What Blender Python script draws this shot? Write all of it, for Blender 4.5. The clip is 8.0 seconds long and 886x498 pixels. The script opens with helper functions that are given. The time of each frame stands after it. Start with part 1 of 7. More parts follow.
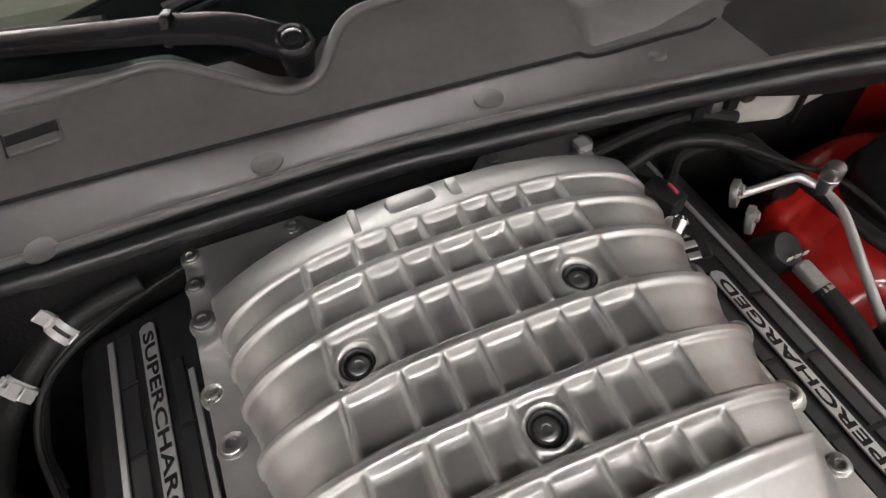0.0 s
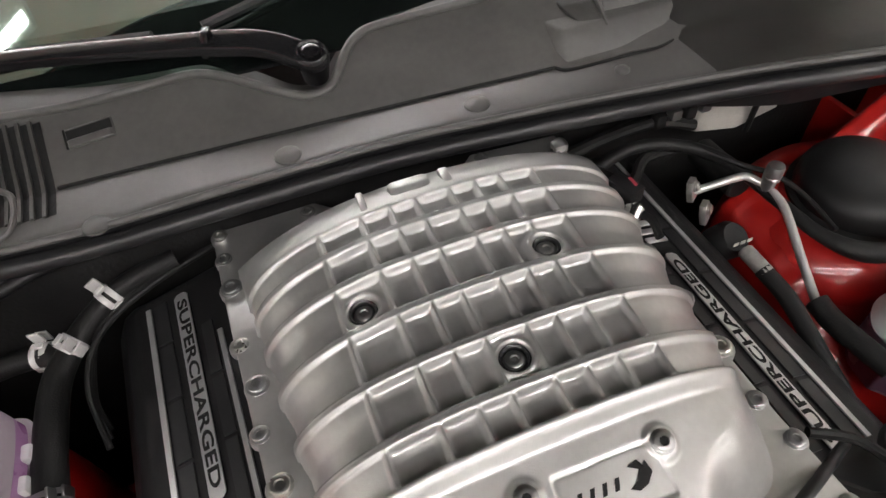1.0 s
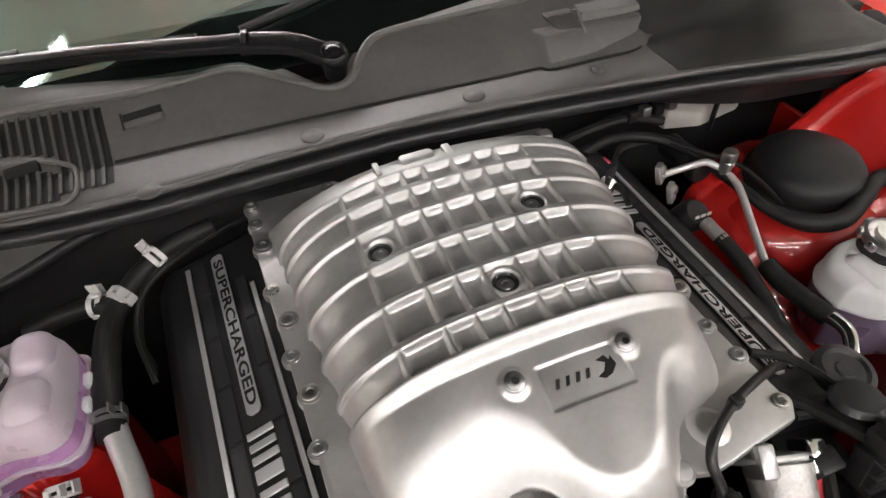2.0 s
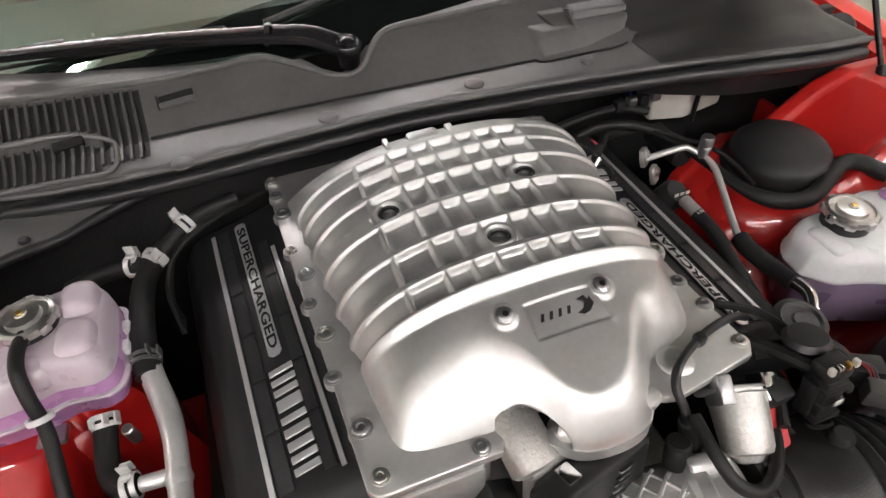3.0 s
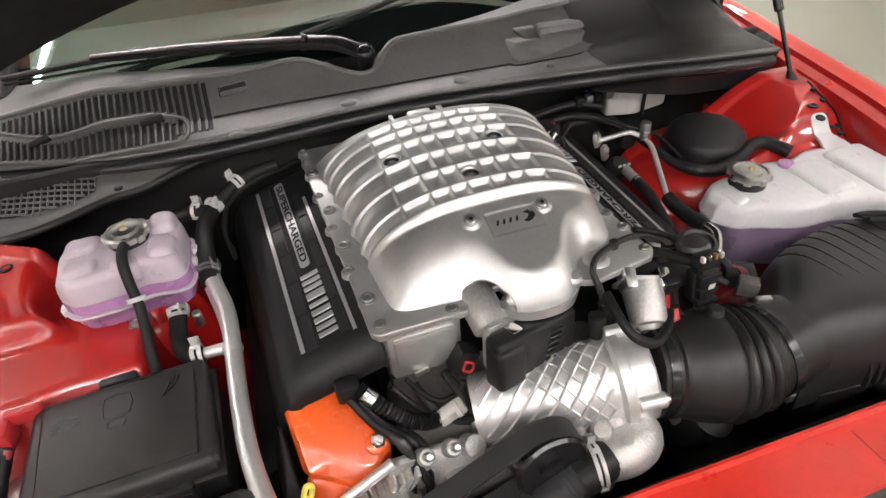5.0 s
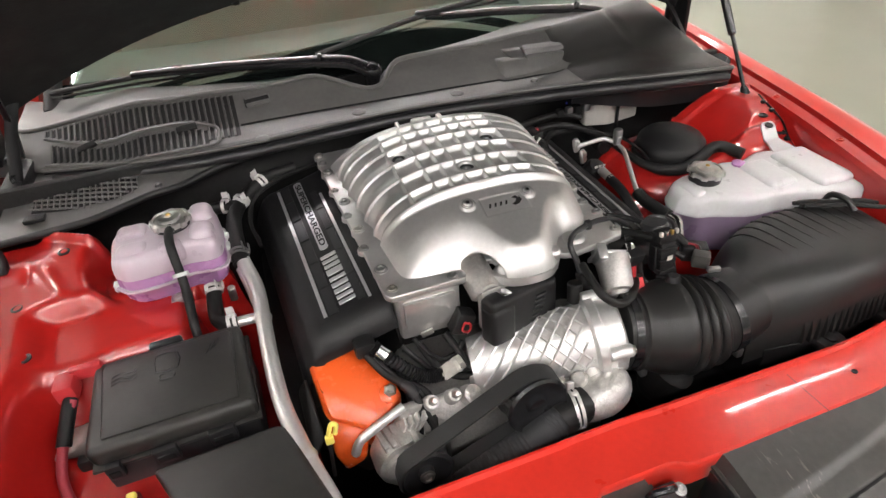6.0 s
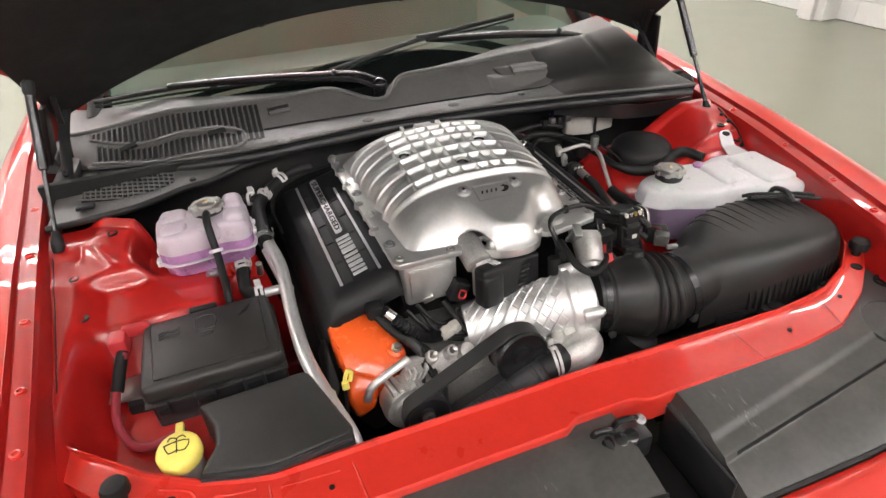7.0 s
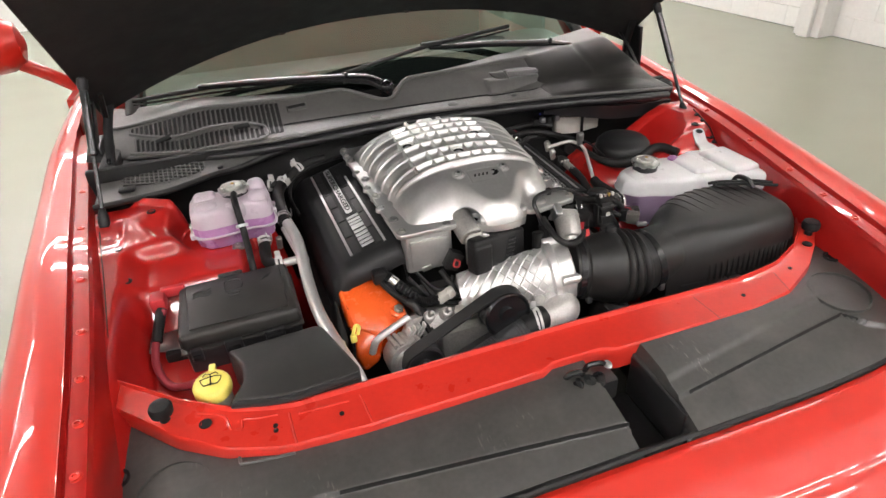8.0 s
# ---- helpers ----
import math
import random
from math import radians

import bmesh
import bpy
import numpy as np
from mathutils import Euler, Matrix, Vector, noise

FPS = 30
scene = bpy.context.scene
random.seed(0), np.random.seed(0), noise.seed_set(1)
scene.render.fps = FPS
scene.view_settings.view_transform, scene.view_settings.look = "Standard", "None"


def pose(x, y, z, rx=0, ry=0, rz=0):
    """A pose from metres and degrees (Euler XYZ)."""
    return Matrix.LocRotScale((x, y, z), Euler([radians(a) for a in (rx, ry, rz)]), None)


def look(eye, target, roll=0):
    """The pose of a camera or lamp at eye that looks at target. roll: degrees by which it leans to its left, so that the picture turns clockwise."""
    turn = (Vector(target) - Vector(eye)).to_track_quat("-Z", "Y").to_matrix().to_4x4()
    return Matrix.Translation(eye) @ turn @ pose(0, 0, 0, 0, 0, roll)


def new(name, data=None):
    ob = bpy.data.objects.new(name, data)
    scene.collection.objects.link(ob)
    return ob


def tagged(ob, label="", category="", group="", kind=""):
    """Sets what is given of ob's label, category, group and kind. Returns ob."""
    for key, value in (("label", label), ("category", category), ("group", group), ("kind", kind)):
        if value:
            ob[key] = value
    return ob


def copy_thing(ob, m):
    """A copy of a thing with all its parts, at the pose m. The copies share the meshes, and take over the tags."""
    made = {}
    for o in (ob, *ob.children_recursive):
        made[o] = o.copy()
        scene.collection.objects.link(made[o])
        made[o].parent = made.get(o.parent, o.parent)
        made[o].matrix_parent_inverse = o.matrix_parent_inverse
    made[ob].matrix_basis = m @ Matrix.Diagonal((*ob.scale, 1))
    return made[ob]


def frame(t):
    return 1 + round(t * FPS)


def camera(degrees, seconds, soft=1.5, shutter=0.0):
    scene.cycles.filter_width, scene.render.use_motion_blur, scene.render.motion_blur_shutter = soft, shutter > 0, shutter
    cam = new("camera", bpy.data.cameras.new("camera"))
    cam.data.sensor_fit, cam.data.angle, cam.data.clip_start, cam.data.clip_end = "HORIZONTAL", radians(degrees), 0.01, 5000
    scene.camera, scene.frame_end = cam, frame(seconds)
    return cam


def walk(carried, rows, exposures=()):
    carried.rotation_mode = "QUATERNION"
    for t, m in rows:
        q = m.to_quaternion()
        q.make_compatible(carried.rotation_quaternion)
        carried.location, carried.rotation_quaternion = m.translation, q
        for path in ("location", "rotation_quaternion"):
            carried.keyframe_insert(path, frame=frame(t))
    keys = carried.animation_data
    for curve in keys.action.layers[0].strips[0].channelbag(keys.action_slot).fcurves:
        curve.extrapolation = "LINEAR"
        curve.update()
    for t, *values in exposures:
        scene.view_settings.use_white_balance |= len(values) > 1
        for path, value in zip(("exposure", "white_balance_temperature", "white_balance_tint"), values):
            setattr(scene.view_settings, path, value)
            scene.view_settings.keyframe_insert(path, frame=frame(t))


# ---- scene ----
# ---- camera ----
cam = camera(75.5, 8.0)
PATH = [
    (0, (-0.066, -0.271, 1.346), (0.272, 0.94, -0.209), -7.0),
    (0.5, (-0.079, -0.312, 1.371), (0.279, 0.921, -0.163), -6.1),
    (1, (-0.086, -0.355, 1.387), (0.272, 0.908, -0.122), -6.2),
    (1.5, (-0.105, -0.408, 1.405), (0.273, 0.885, -0.073), -5.7),
    (2.8, (-0.166, -0.541, 1.407), (0.271, 0.842, 0.03), -4.4),
    (3, (-0.165, -0.553, 1.417), (0.25, 0.818, 0.021), -4.6),
    (3.5, (-0.175, -0.613, 1.423), (0.222, 0.788, 0.051), -5.0),
    (4, (-0.187, -0.677, 1.43), (0.212, 0.751, 0.087), -4.8),
    (4.5, (-0.196, -0.742, 1.439), (0.202, 0.713, 0.126), -4.8),
    (6, (-0.275, -0.946, 1.483), (0.187, 0.579, 0.274), -4.3),
    (6.5, (-0.307, -1.023, 1.496), (0.177, 0.526, 0.326), -4.0),
    (7, (-0.341, -1.107, 1.503), (0.166, 0.465, 0.376), -3.5),
    (7.5, (-0.365, -1.189, 1.507), (0.15, 0.404, 0.413), -3.3),
    (8, (-0.377, -1.271, 1.514), (0.119, 0.339, 0.436), -3.5),
]
walk(cam, [(t, look(eye, target, roll)) for t, eye, target, roll in PATH],
     [(0, 0.0), (1.5, 0.0), (3.0, 0.09), (4.5, 0.13), (6.0, 0.19), (8.0, 0.15)])

# ---- light ----
world = bpy.data.worlds.new("room_air")
world.use_nodes = True
world.node_tree.nodes["Background"].inputs[0].default_value = (0.9, 0.95, 1.0, 1)
world.node_tree.nodes["Background"].inputs[1].default_value = 0.05
scene.world = world
scene.view_settings.exposure = 0.0
TUBE_POWER = 64.0


# ---- materials ----
def material(name, base, rough=0.5, metal=0.0, var=0.12, scale=30.0, bump=0.0, bump_scale=200.0,
             coat=0.0, fine=6.0, spec=0.5, subsurface=0.0, dirt=0.0, rough_var=0.1, scuff=0.0):
    """A surface with colour variation at two scales, roughness variation and fine relief."""
    m = bpy.data.materials.new(name)
    m.use_nodes = True
    nt = m.node_tree
    b = nt.nodes["Principled BSDF"]
    geo = nt.nodes.new("ShaderNodeNewGeometry")
    n1 = nt.nodes.new("ShaderNodeTexNoise")
    n1.inputs["Scale"].default_value, n1.inputs["Detail"].default_value = scale, 5.0
    n2 = nt.nodes.new("ShaderNodeTexNoise")
    n2.inputs["Scale"].default_value, n2.inputs["Detail"].default_value = scale * fine, 3.0
    nt.links.new(geo.outputs["Position"], n1.inputs["Vector"])
    nt.links.new(geo.outputs["Position"], n2.inputs["Vector"])
    add = nt.nodes.new("ShaderNodeMath")
    add.operation = "ADD"
    nt.links.new(n1.outputs["Fac"], add.inputs[0])
    nt.links.new(n2.outputs["Fac"], add.inputs[1])
    ramp = nt.nodes.new("ShaderNodeMapRange")
    ramp.inputs["From Min"].default_value, ramp.inputs["From Max"].default_value = 0.6, 1.4
    ramp.inputs["To Min"].default_value, ramp.inputs["To Max"].default_value = 1 - var, 1 + var
    nt.links.new(add.outputs[0], ramp.inputs["Value"])
    mix = nt.nodes.new("ShaderNodeMix")
    mix.data_type, mix.blend_type = "RGBA", "MULTIPLY"
    mix.inputs["Factor"].default_value = 1.0
    mix.inputs[6].default_value = (*base, 1)
    nt.links.new(ramp.outputs[0], mix.inputs[7])
    colour = mix.outputs[2]
    if dirt:
        n3 = nt.nodes.new("ShaderNodeTexNoise")
        n3.inputs["Scale"].default_value, n3.inputs["Detail"].default_value = scale * 0.5, 8.0
        nt.links.new(geo.outputs["Position"], n3.inputs["Vector"])
        r3 = nt.nodes.new("ShaderNodeMapRange")
        r3.inputs["From Min"].default_value, r3.inputs["From Max"].default_value = 0.52, 0.75
        r3.inputs["To Max"].default_value = dirt
        nt.links.new(n3.outputs["Fac"], r3.inputs["Value"])
        dm = nt.nodes.new("ShaderNodeMix")
        dm.data_type = "RGBA"
        dm.inputs[7].default_value = (0.32, 0.29, 0.25, 1)
        nt.links.new(r3.outputs[0], dm.inputs["Factor"])
        nt.links.new(colour, dm.inputs[6])
        colour = dm.outputs[2]
    if scuff:
        warp = nt.nodes.new("ShaderNodeMapping")
        warp.inputs["Rotation"].default_value = (0, 0, 0.9)
        warp.inputs["Scale"].default_value = (1.0, 0.16, 1.0)
        nt.links.new(geo.outputs["Position"], warp.inputs["Vector"])
        masks = []
        for size, low, high, vec in ((240.0, 0.60, 0.68, warp.outputs[0]), (7.0, 0.60, 0.70, geo.outputs["Position"])):
            sn = nt.nodes.new("ShaderNodeTexNoise")
            sn.inputs["Scale"].default_value, sn.inputs["Detail"].default_value = size, 4.0
            nt.links.new(vec, sn.inputs["Vector"])
            sr = nt.nodes.new("ShaderNodeMapRange")
            sr.inputs["From Min"].default_value, sr.inputs["From Max"].default_value = low, high
            nt.links.new(sn.outputs["Fac"], sr.inputs["Value"])
            masks.append(sr.outputs[0])
        both = nt.nodes.new("ShaderNodeMath")
        both.operation = "MULTIPLY"
        nt.links.new(masks[0], both.inputs[0])
        nt.links.new(masks[1], both.inputs[1])
        fade = nt.nodes.new("ShaderNodeMath")
        fade.operation = "MULTIPLY"
        fade.inputs[1].default_value = scuff
        nt.links.new(both.outputs[0], fade.inputs[0])
        sm = nt.nodes.new("ShaderNodeMix")
        sm.data_type = "RGBA"
        sm.inputs[7].default_value = (0.30, 0.28, 0.25, 1)
        nt.links.new(fade.outputs[0], sm.inputs["Factor"])
        nt.links.new(colour, sm.inputs[6])
        colour = sm.outputs[2]
    nt.links.new(colour, b.inputs["Base Color"])
    rr = nt.nodes.new("ShaderNodeMapRange")
    rr.inputs["From Min"].default_value, rr.inputs["From Max"].default_value = 0.3, 0.7
    rr.inputs["To Min"].default_value = max(0.02, rough - rough_var * rough)
    rr.inputs["To Max"].default_value = min(1.0, rough + rough_var * rough)
    nt.links.new(n1.outputs["Fac"], rr.inputs["Value"])
    nt.links.new(rr.outputs[0], b.inputs["Roughness"])
    b.inputs["Metallic"].default_value = metal
    b.inputs["Coat Weight"].default_value = coat
    b.inputs["Coat Roughness"].default_value = 0.04
    b.inputs["Specular IOR Level"].default_value = spec
    if subsurface:
        b.inputs["Subsurface Weight"].default_value = subsurface
        b.inputs["Subsurface Radius"].default_value = (0.02, 0.015, 0.018)
        b.inputs["Subsurface Scale"].default_value = 0.6
    if bump:
        nb = nt.nodes.new("ShaderNodeTexNoise")
        nb.inputs["Scale"].default_value, nb.inputs["Detail"].default_value = bump_scale, 3.0
        nt.links.new(geo.outputs["Position"], nb.inputs["Vector"])
        bp = nt.nodes.new("ShaderNodeBump")
        bp.inputs["Strength"].default_value, bp.inputs["Distance"].default_value = bump, 0.002
        nt.links.new(nb.outputs["Fac"], bp.inputs["Height"])
        nt.links.new(bp.outputs["Normal"], b.inputs["Normal"])
    return m


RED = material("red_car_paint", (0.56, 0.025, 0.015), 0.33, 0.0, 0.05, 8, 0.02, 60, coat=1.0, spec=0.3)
# body red darkened to stand for the shade inside the engine bay
RED_SHADED = material("red_body_paint_shaded", (0.38, 0.011, 0.009), 0.36, 0.0, 0.06, 12, 0.02, 14, coat=1.0, spec=0.3)
CAST = material("silver_cast_aluminium", (0.625, 0.62, 0.61), 0.39, 0.83, 0.07, 25, 0.10, 1100, rough_var=0.18)
CAST_RAW = material("raw_cast_aluminium", (0.50, 0.49, 0.47), 0.46, 0.80, 0.22, 40, 0.3, 350, dirt=0.2)
CAST_BRIGHT = material("bright_machined_aluminium", (0.76, 0.76, 0.75), 0.40, 0.78, 0.08, 30, 0.12, 500)
STEEL = material("zinc_plated_steel", (0.62, 0.61, 0.58), 0.30, 1.0, 0.14, 120, 0.1, 500)
CAP_STEEL = material("stamped_plated_steel", (0.62, 0.61, 0.59), 0.30, 1.0, 0.16, 90, 0.15, 300)
CHROME = material("polished_steel", (0.80, 0.80, 0.80), 0.14, 1.0, 0.08, 80)
BLACK = material("black_moulded_plastic", (0.011, 0.011, 0.0115), 0.44, 0.0, 0.20, 30, 0.22, 900, dirt=0.008, spec=0.32)
BLACK_LID = material("textured_black_box_plastic", (0.024, 0.023, 0.0215), 0.40, 0.0, 0.20, 30, 0.25, 1000, dirt=0.012, spec=0.40)
BLACK_GREY = material("grained_dark_plastic", (0.082, 0.080, 0.077), 0.36, 0.0, 0.14, 20, 0.22, 1200, dirt=0.05)
BLACK_COVER = material("scuffed_black_plastic", (0.050, 0.049, 0.046), 0.36, 0.0, 0.22, 18, 0.20, 900, dirt=0.07, scuff=0.5)
BLACK_SATIN = material("satin_black_plastic", (0.016, 0.016, 0.017), 0.34, 0.0, 0.15, 40, 0.10, 700, dirt=0.02)
BLACK_GLOSS = material("gloss_black_plastic", (0.012, 0.012, 0.013), 0.18, 0.0, 0.1, 40)
RED_BAR = material("red_crossmember_paint", (0.60, 0.032, 0.020), 0.30, 0.0, 0.07, 20, 0.16, 42, coat=1.0, spec=0.3)
RED_DARK = material("red_groove_shade", (0.16, 0.006, 0.006), 0.45, 0.0, 0.1, 30)
CAST_SAND = material("pale_sand_cast_aluminium", (0.56, 0.55, 0.53), 0.46, 0.6, 0.22, 50, 0.6, 260, dirt=0.25)
HOSE = material("satin_black_rubber_duct", (0.013, 0.0128, 0.0125), 0.40, 0.0, 0.15, 30, 0.15, 700, dirt=0.012, spec=0.38)
RUBBER = material("black_rubber", (0.010, 0.010, 0.010), 0.50, 0.0, 0.25, 60, 0.2, 500, dirt=0.015, spec=0.28)
LINER = material("black_hood_liner", (0.010, 0.010, 0.010), 0.85, 0.0, 0.2, 20, 0.4, 300)
# for black parts, and for strips and discs that paint shade in openings
DARK = material("black_parts_and_gap_shade", (0.009, 0.009, 0.009), 0.62, 0.0, 0.4, 25, 0.3, 200, spec=0.25)
ORANGE = material("orange_engine_enamel", (0.80, 0.11, 0.018), 0.26, 0.0, 0.10, 40, 0.15, 120, coat=0.5)
YELLOW = material("yellow_plastic", (0.88, 0.75, 0.16), 0.38, 0.0, 0.06, 40, 0.05, 300)
TANK = material("milky_translucent_plastic", (0.64, 0.635, 0.64), 0.30, 0.0, 0.06, 25, 0.08, 80, subsurface=0.35)
LILAC = material("lilac_tinted_translucent_plastic", (0.53, 0.455, 0.51), 0.30, 0.0, 0.05, 25, 0.08, 80, subsurface=0.35)
COOLANT = material("purple_coolant_behind_plastic", (0.42, 0.22, 0.42), 0.28, 0.0, 0.08, 25, 0.05, 80, subsurface=0.3)
COOLANT_DEEP = material("deep_purple_coolant_behind_plastic", (0.34, 0.25, 0.37), 0.28, 0.0, 0.06, 12, subsurface=0.2)
WHITE_PLASTIC = material("off_white_plastic", (0.50, 0.48, 0.44), 0.42, 0.0, 0.10, 60, 0.1, 300, dirt=0.08)
SILVER_PAINT = material("silver_lettering_paint", (0.66, 0.66, 0.67), 0.32, 0.75, 0.05, 60)
GREY_METAL = material("grey_plated_metal", (0.42, 0.42, 0.42), 0.34, 0.95, 0.12, 90, 0.15, 400)
RED_PLASTIC = material("red_plastic_cover", (0.46, 0.030, 0.035), 0.45, 0.0, 0.10, 40, 0.1, 300)
CLAMP = material("matt_zinc_clamp", (0.62, 0.61, 0.60), 0.5, 0.35, 0.1, 90, 0.1, 300)
RED_CABLE = material("red_cable_sleeve", (0.30, 0.030, 0.045), 0.6, 0.0, 0.15, 80, 0.3, 500)
BRAIDED = material("woven_black_sleeve", (0.030, 0.031, 0.033), 0.6, 0.0, 0.3, 500, 0.6, 900)
BELT = material("drive_belt_rubber", (0.020, 0.020, 0.020), 0.62, 0.0, 0.2, 60, 0.2, 700)
BRASS = material("brass", (0.62, 0.42, 0.14), 0.3, 1.0, 0.1, 90)
FLOOR = material("grey_green_epoxy", (0.215, 0.226, 0.170), 0.26, 0.0, 0.03, 3.0, 0.0, 25, fine=30, rough_var=0.03)
WALL = material("white_painted_block", (0.70, 0.70, 0.675), 0.65, 0.0, 0.05, 2.0, 0.5, 60, fine=15)
WALL_GREY = material("grey_unseen_wall", (0.36, 0.36, 0.35), 0.65, 0.0, 0.05, 2.0, 0.5, 60, fine=15)
CEIL = material("pale_ceiling_paint", (0.80, 0.81, 0.79), 0.8, 0.0, 0.05, 1.0, 0.1, 50)


def glass(name, tint):
    m = bpy.data.materials.new(name)
    m.use_nodes = True
    nt = m.node_tree
    nt.nodes.remove(nt.nodes["Principled BSDF"])
    out = nt.nodes["Material Output"]
    tr = nt.nodes.new("ShaderNodeBsdfTransparent")
    tr.inputs[0].default_value = (*tint, 1)
    gl = nt.nodes.new("ShaderNodeBsdfGlossy")
    gl.inputs["Roughness"].default_value = 0.03
    gl.inputs[0].default_value = (0.76, 1.0, 0.88, 1)
    fr = nt.nodes.new("ShaderNodeFresnel")
    fr.inputs["IOR"].default_value = 3.3
    mx = nt.nodes.new("ShaderNodeMixShader")
    nt.links.new(fr.outputs[0], mx.inputs[0])
    nt.links.new(tr.outputs[0], mx.inputs[1])
    nt.links.new(gl.outputs[0], mx.inputs[2])
    nt.links.new(mx.outputs[0], out.inputs["Surface"])
    return m


GLASS = glass("green_tinted_windshield", (0.44, 0.54, 0.49))


def glow(name, colour, power):
    m = bpy.data.materials.new(name)
    m.use_nodes = True
    b = m.node_tree.nodes["Principled BSDF"]
    b.inputs["Base Color"].default_value = (*colour, 1)
    b.inputs["Emission Color"].default_value = (*colour, 1)
    b.inputs["Emission Strength"].default_value = power
    return m


TUBE_GLOW = glow("fluorescent_tube", (1.0, 0.945, 0.945), TUBE_POWER)

# ---- builders ----
ORIGIN = {}


def thing(name, at, label, category, group="", kind=""):
    """An empty at the base of a thing that parents its parts."""
    ob = new(name)
    ob.location = at
    ob.empty_display_size = 0.05
    ORIGIN[ob.name] = Vector(at)
    return tagged(ob, label, category, group, kind)


def mesh_of(bm, mat, origin, smooth=True, angle=40):
    me = bpy.data.meshes.new("shape")
    bmesh.ops.translate(bm, verts=bm.verts, vec=-origin)
    bmesh.ops.recalc_face_normals(bm, faces=bm.faces)
    for f in bm.faces:
        f.smooth = smooth
    if smooth:
        lim = radians(angle)
        for e in bm.edges:
            if len(e.link_faces) == 2 and e.calc_face_angle(0) > lim:
                e.smooth = False
    bm.to_mesh(me)
    bm.free()
    me.materials.append(mat)
    return me


def part(name, bm, mat, parent, label="", smooth=True, angle=40):
    """One mesh object under a thing or a part; the bmesh is in world places."""
    o = ORIGIN[parent.name]
    ob = new(name, mesh_of(bm, mat, o, smooth, angle))
    ob.parent = parent
    ORIGIN[ob.name] = o
    return tagged(ob, label)


def setting(name, bm, mat, label, category, smooth=False):
    ob = new(name, mesh_of(bm, mat, Vector((0, 0, 0)), smooth))
    ORIGIN[ob.name] = Vector((0, 0, 0))
    return tagged(ob, label, category, kind="structure")


def box(lo, hi, bev=0.003, m=None, seg=2, bm=None):
    own = bmesh.new()
    bmesh.ops.create_cube(own, size=1)
    c = [(a + b) / 2 for a, b in zip(lo, hi)]
    s = [abs(b - a) for a, b in zip(lo, hi)]
    bmesh.ops.transform(own, verts=own.verts, matrix=Matrix.Translation(c) @ Matrix.Diagonal((*s, 1)))
    if bev:
        bmesh.ops.bevel(own, geom=list(own.edges), offset=min(bev, min(s) * 0.45), segments=seg, profile=0.5, affect="EDGES")
    if m is not None:
        bmesh.ops.transform(own, verts=own.verts, matrix=m)
    return join(bm, own)


def join(bm, own):
    if bm is None:
        return own
    me = bpy.data.meshes.new("tmp")
    own.to_mesh(me)
    own.free()
    bm.from_mesh(me)
    bpy.data.meshes.remove(me)
    return bm


def axis_matrix(p0, way):
    z = Vector(way).normalized()
    return Matrix.Translation(p0) @ z.to_track_quat("Z", "Y").to_matrix().to_4x4()


def lathe(profile, at=(0, 0, 0), way=(0, 0, 1), seg=28, bm=None, caps=True):
    """Turned shape: profile of (radius, height) along way from at."""
    own = bmesh.new()
    rings = []
    for r, h in profile:
        rings.append([own.verts.new((r * math.cos(2 * math.pi * i / seg), r * math.sin(2 * math.pi * i / seg), h)) for i in range(seg)])
    for a, b in zip(rings, rings[1:]):
        for i in range(seg):
            j = (i + 1) % seg
            own.faces.new((a[i], a[j], b[j], b[i]))
    if caps:
        own.faces.new(list(reversed(rings[0])))
        own.faces.new(rings[-1])
    bmesh.ops.transform(own, verts=own.verts, matrix=axis_matrix(at, way))
    return join(bm, own)


def rod(p0, p1, r, seg=16, bev=0.0, bm=None):
    p0, p1 = Vector(p0), Vector(p1)
    h = (p1 - p0).length
    prof = [(r, 0), (r, h)] if not bev else [(r - bev, 0), (r, bev), (r, h - bev), (r - bev, h)]
    return lathe(prof, p0, p1 - p0, seg, bm)


def spline(pts, n=8):
    """Points along a smooth line through pts."""
    p = [Vector(q) for q in pts]
    if len(p) == 2:
        return [p[0].lerp(p[1], i / n) for i in range(n + 1)]
    p = [p[0] * 2 - p[1]] + p + [p[-1] * 2 - p[-2]]
    out = []
    for k in range(1, len(p) - 2):
        for i in range(n):
            t = i / n
            a, b, c, d = p[k - 1], p[k], p[k + 1], p[k + 2]
            out.append(0.5 * ((2 * b) + (c - a) * t + (2 * a - 5 * b + 4 * c - d) * t * t + (3 * b - a - 3 * c + d) * t ** 3))
    out.append(p[-2])
    return out


def tube(pts, r, seg=12, n=8, bm=None, ribs=0.0, every=2, radii=None, flat=1.0):
    """A hose, pipe or cable through pts; ribs gives a corrugated hose."""
    line = spline(pts, n)
    own = bmesh.new()
    rings, up = [], None
    for i, q in enumerate(line):
        d = (line[min(i + 1, len(line) - 1)] - line[max(i - 1, 0)]).normalized()
        if up is None:
            up = d.orthogonal().normalized()
        up = (up - d * up.dot(d)).normalized()
        side = d.cross(up)
        rr = r
        if radii:
            f = i / (len(line) - 1) * (len(radii) - 1)
            k = min(int(f), len(radii) - 2)
            rr = radii[k] + (radii[k + 1] - radii[k]) * (f - k)
        if ribs:
            rr = rr + (ribs if i % every == 0 else -ribs)
        rings.append([own.verts.new(q + (up * math.cos(2 * math.pi * j / seg) * flat + side * math.sin(2 * math.pi * j / seg)) * rr) for j in range(seg)])
    for a, b in zip(rings, rings[1:]):
        for j in range(seg):
            k = (j + 1) % seg
            own.faces.new((a[j], a[k], b[k], b[j]))
    own.faces.new(list(reversed(rings[0])))
    own.faces.new(rings[-1])
    return join(bm, own)


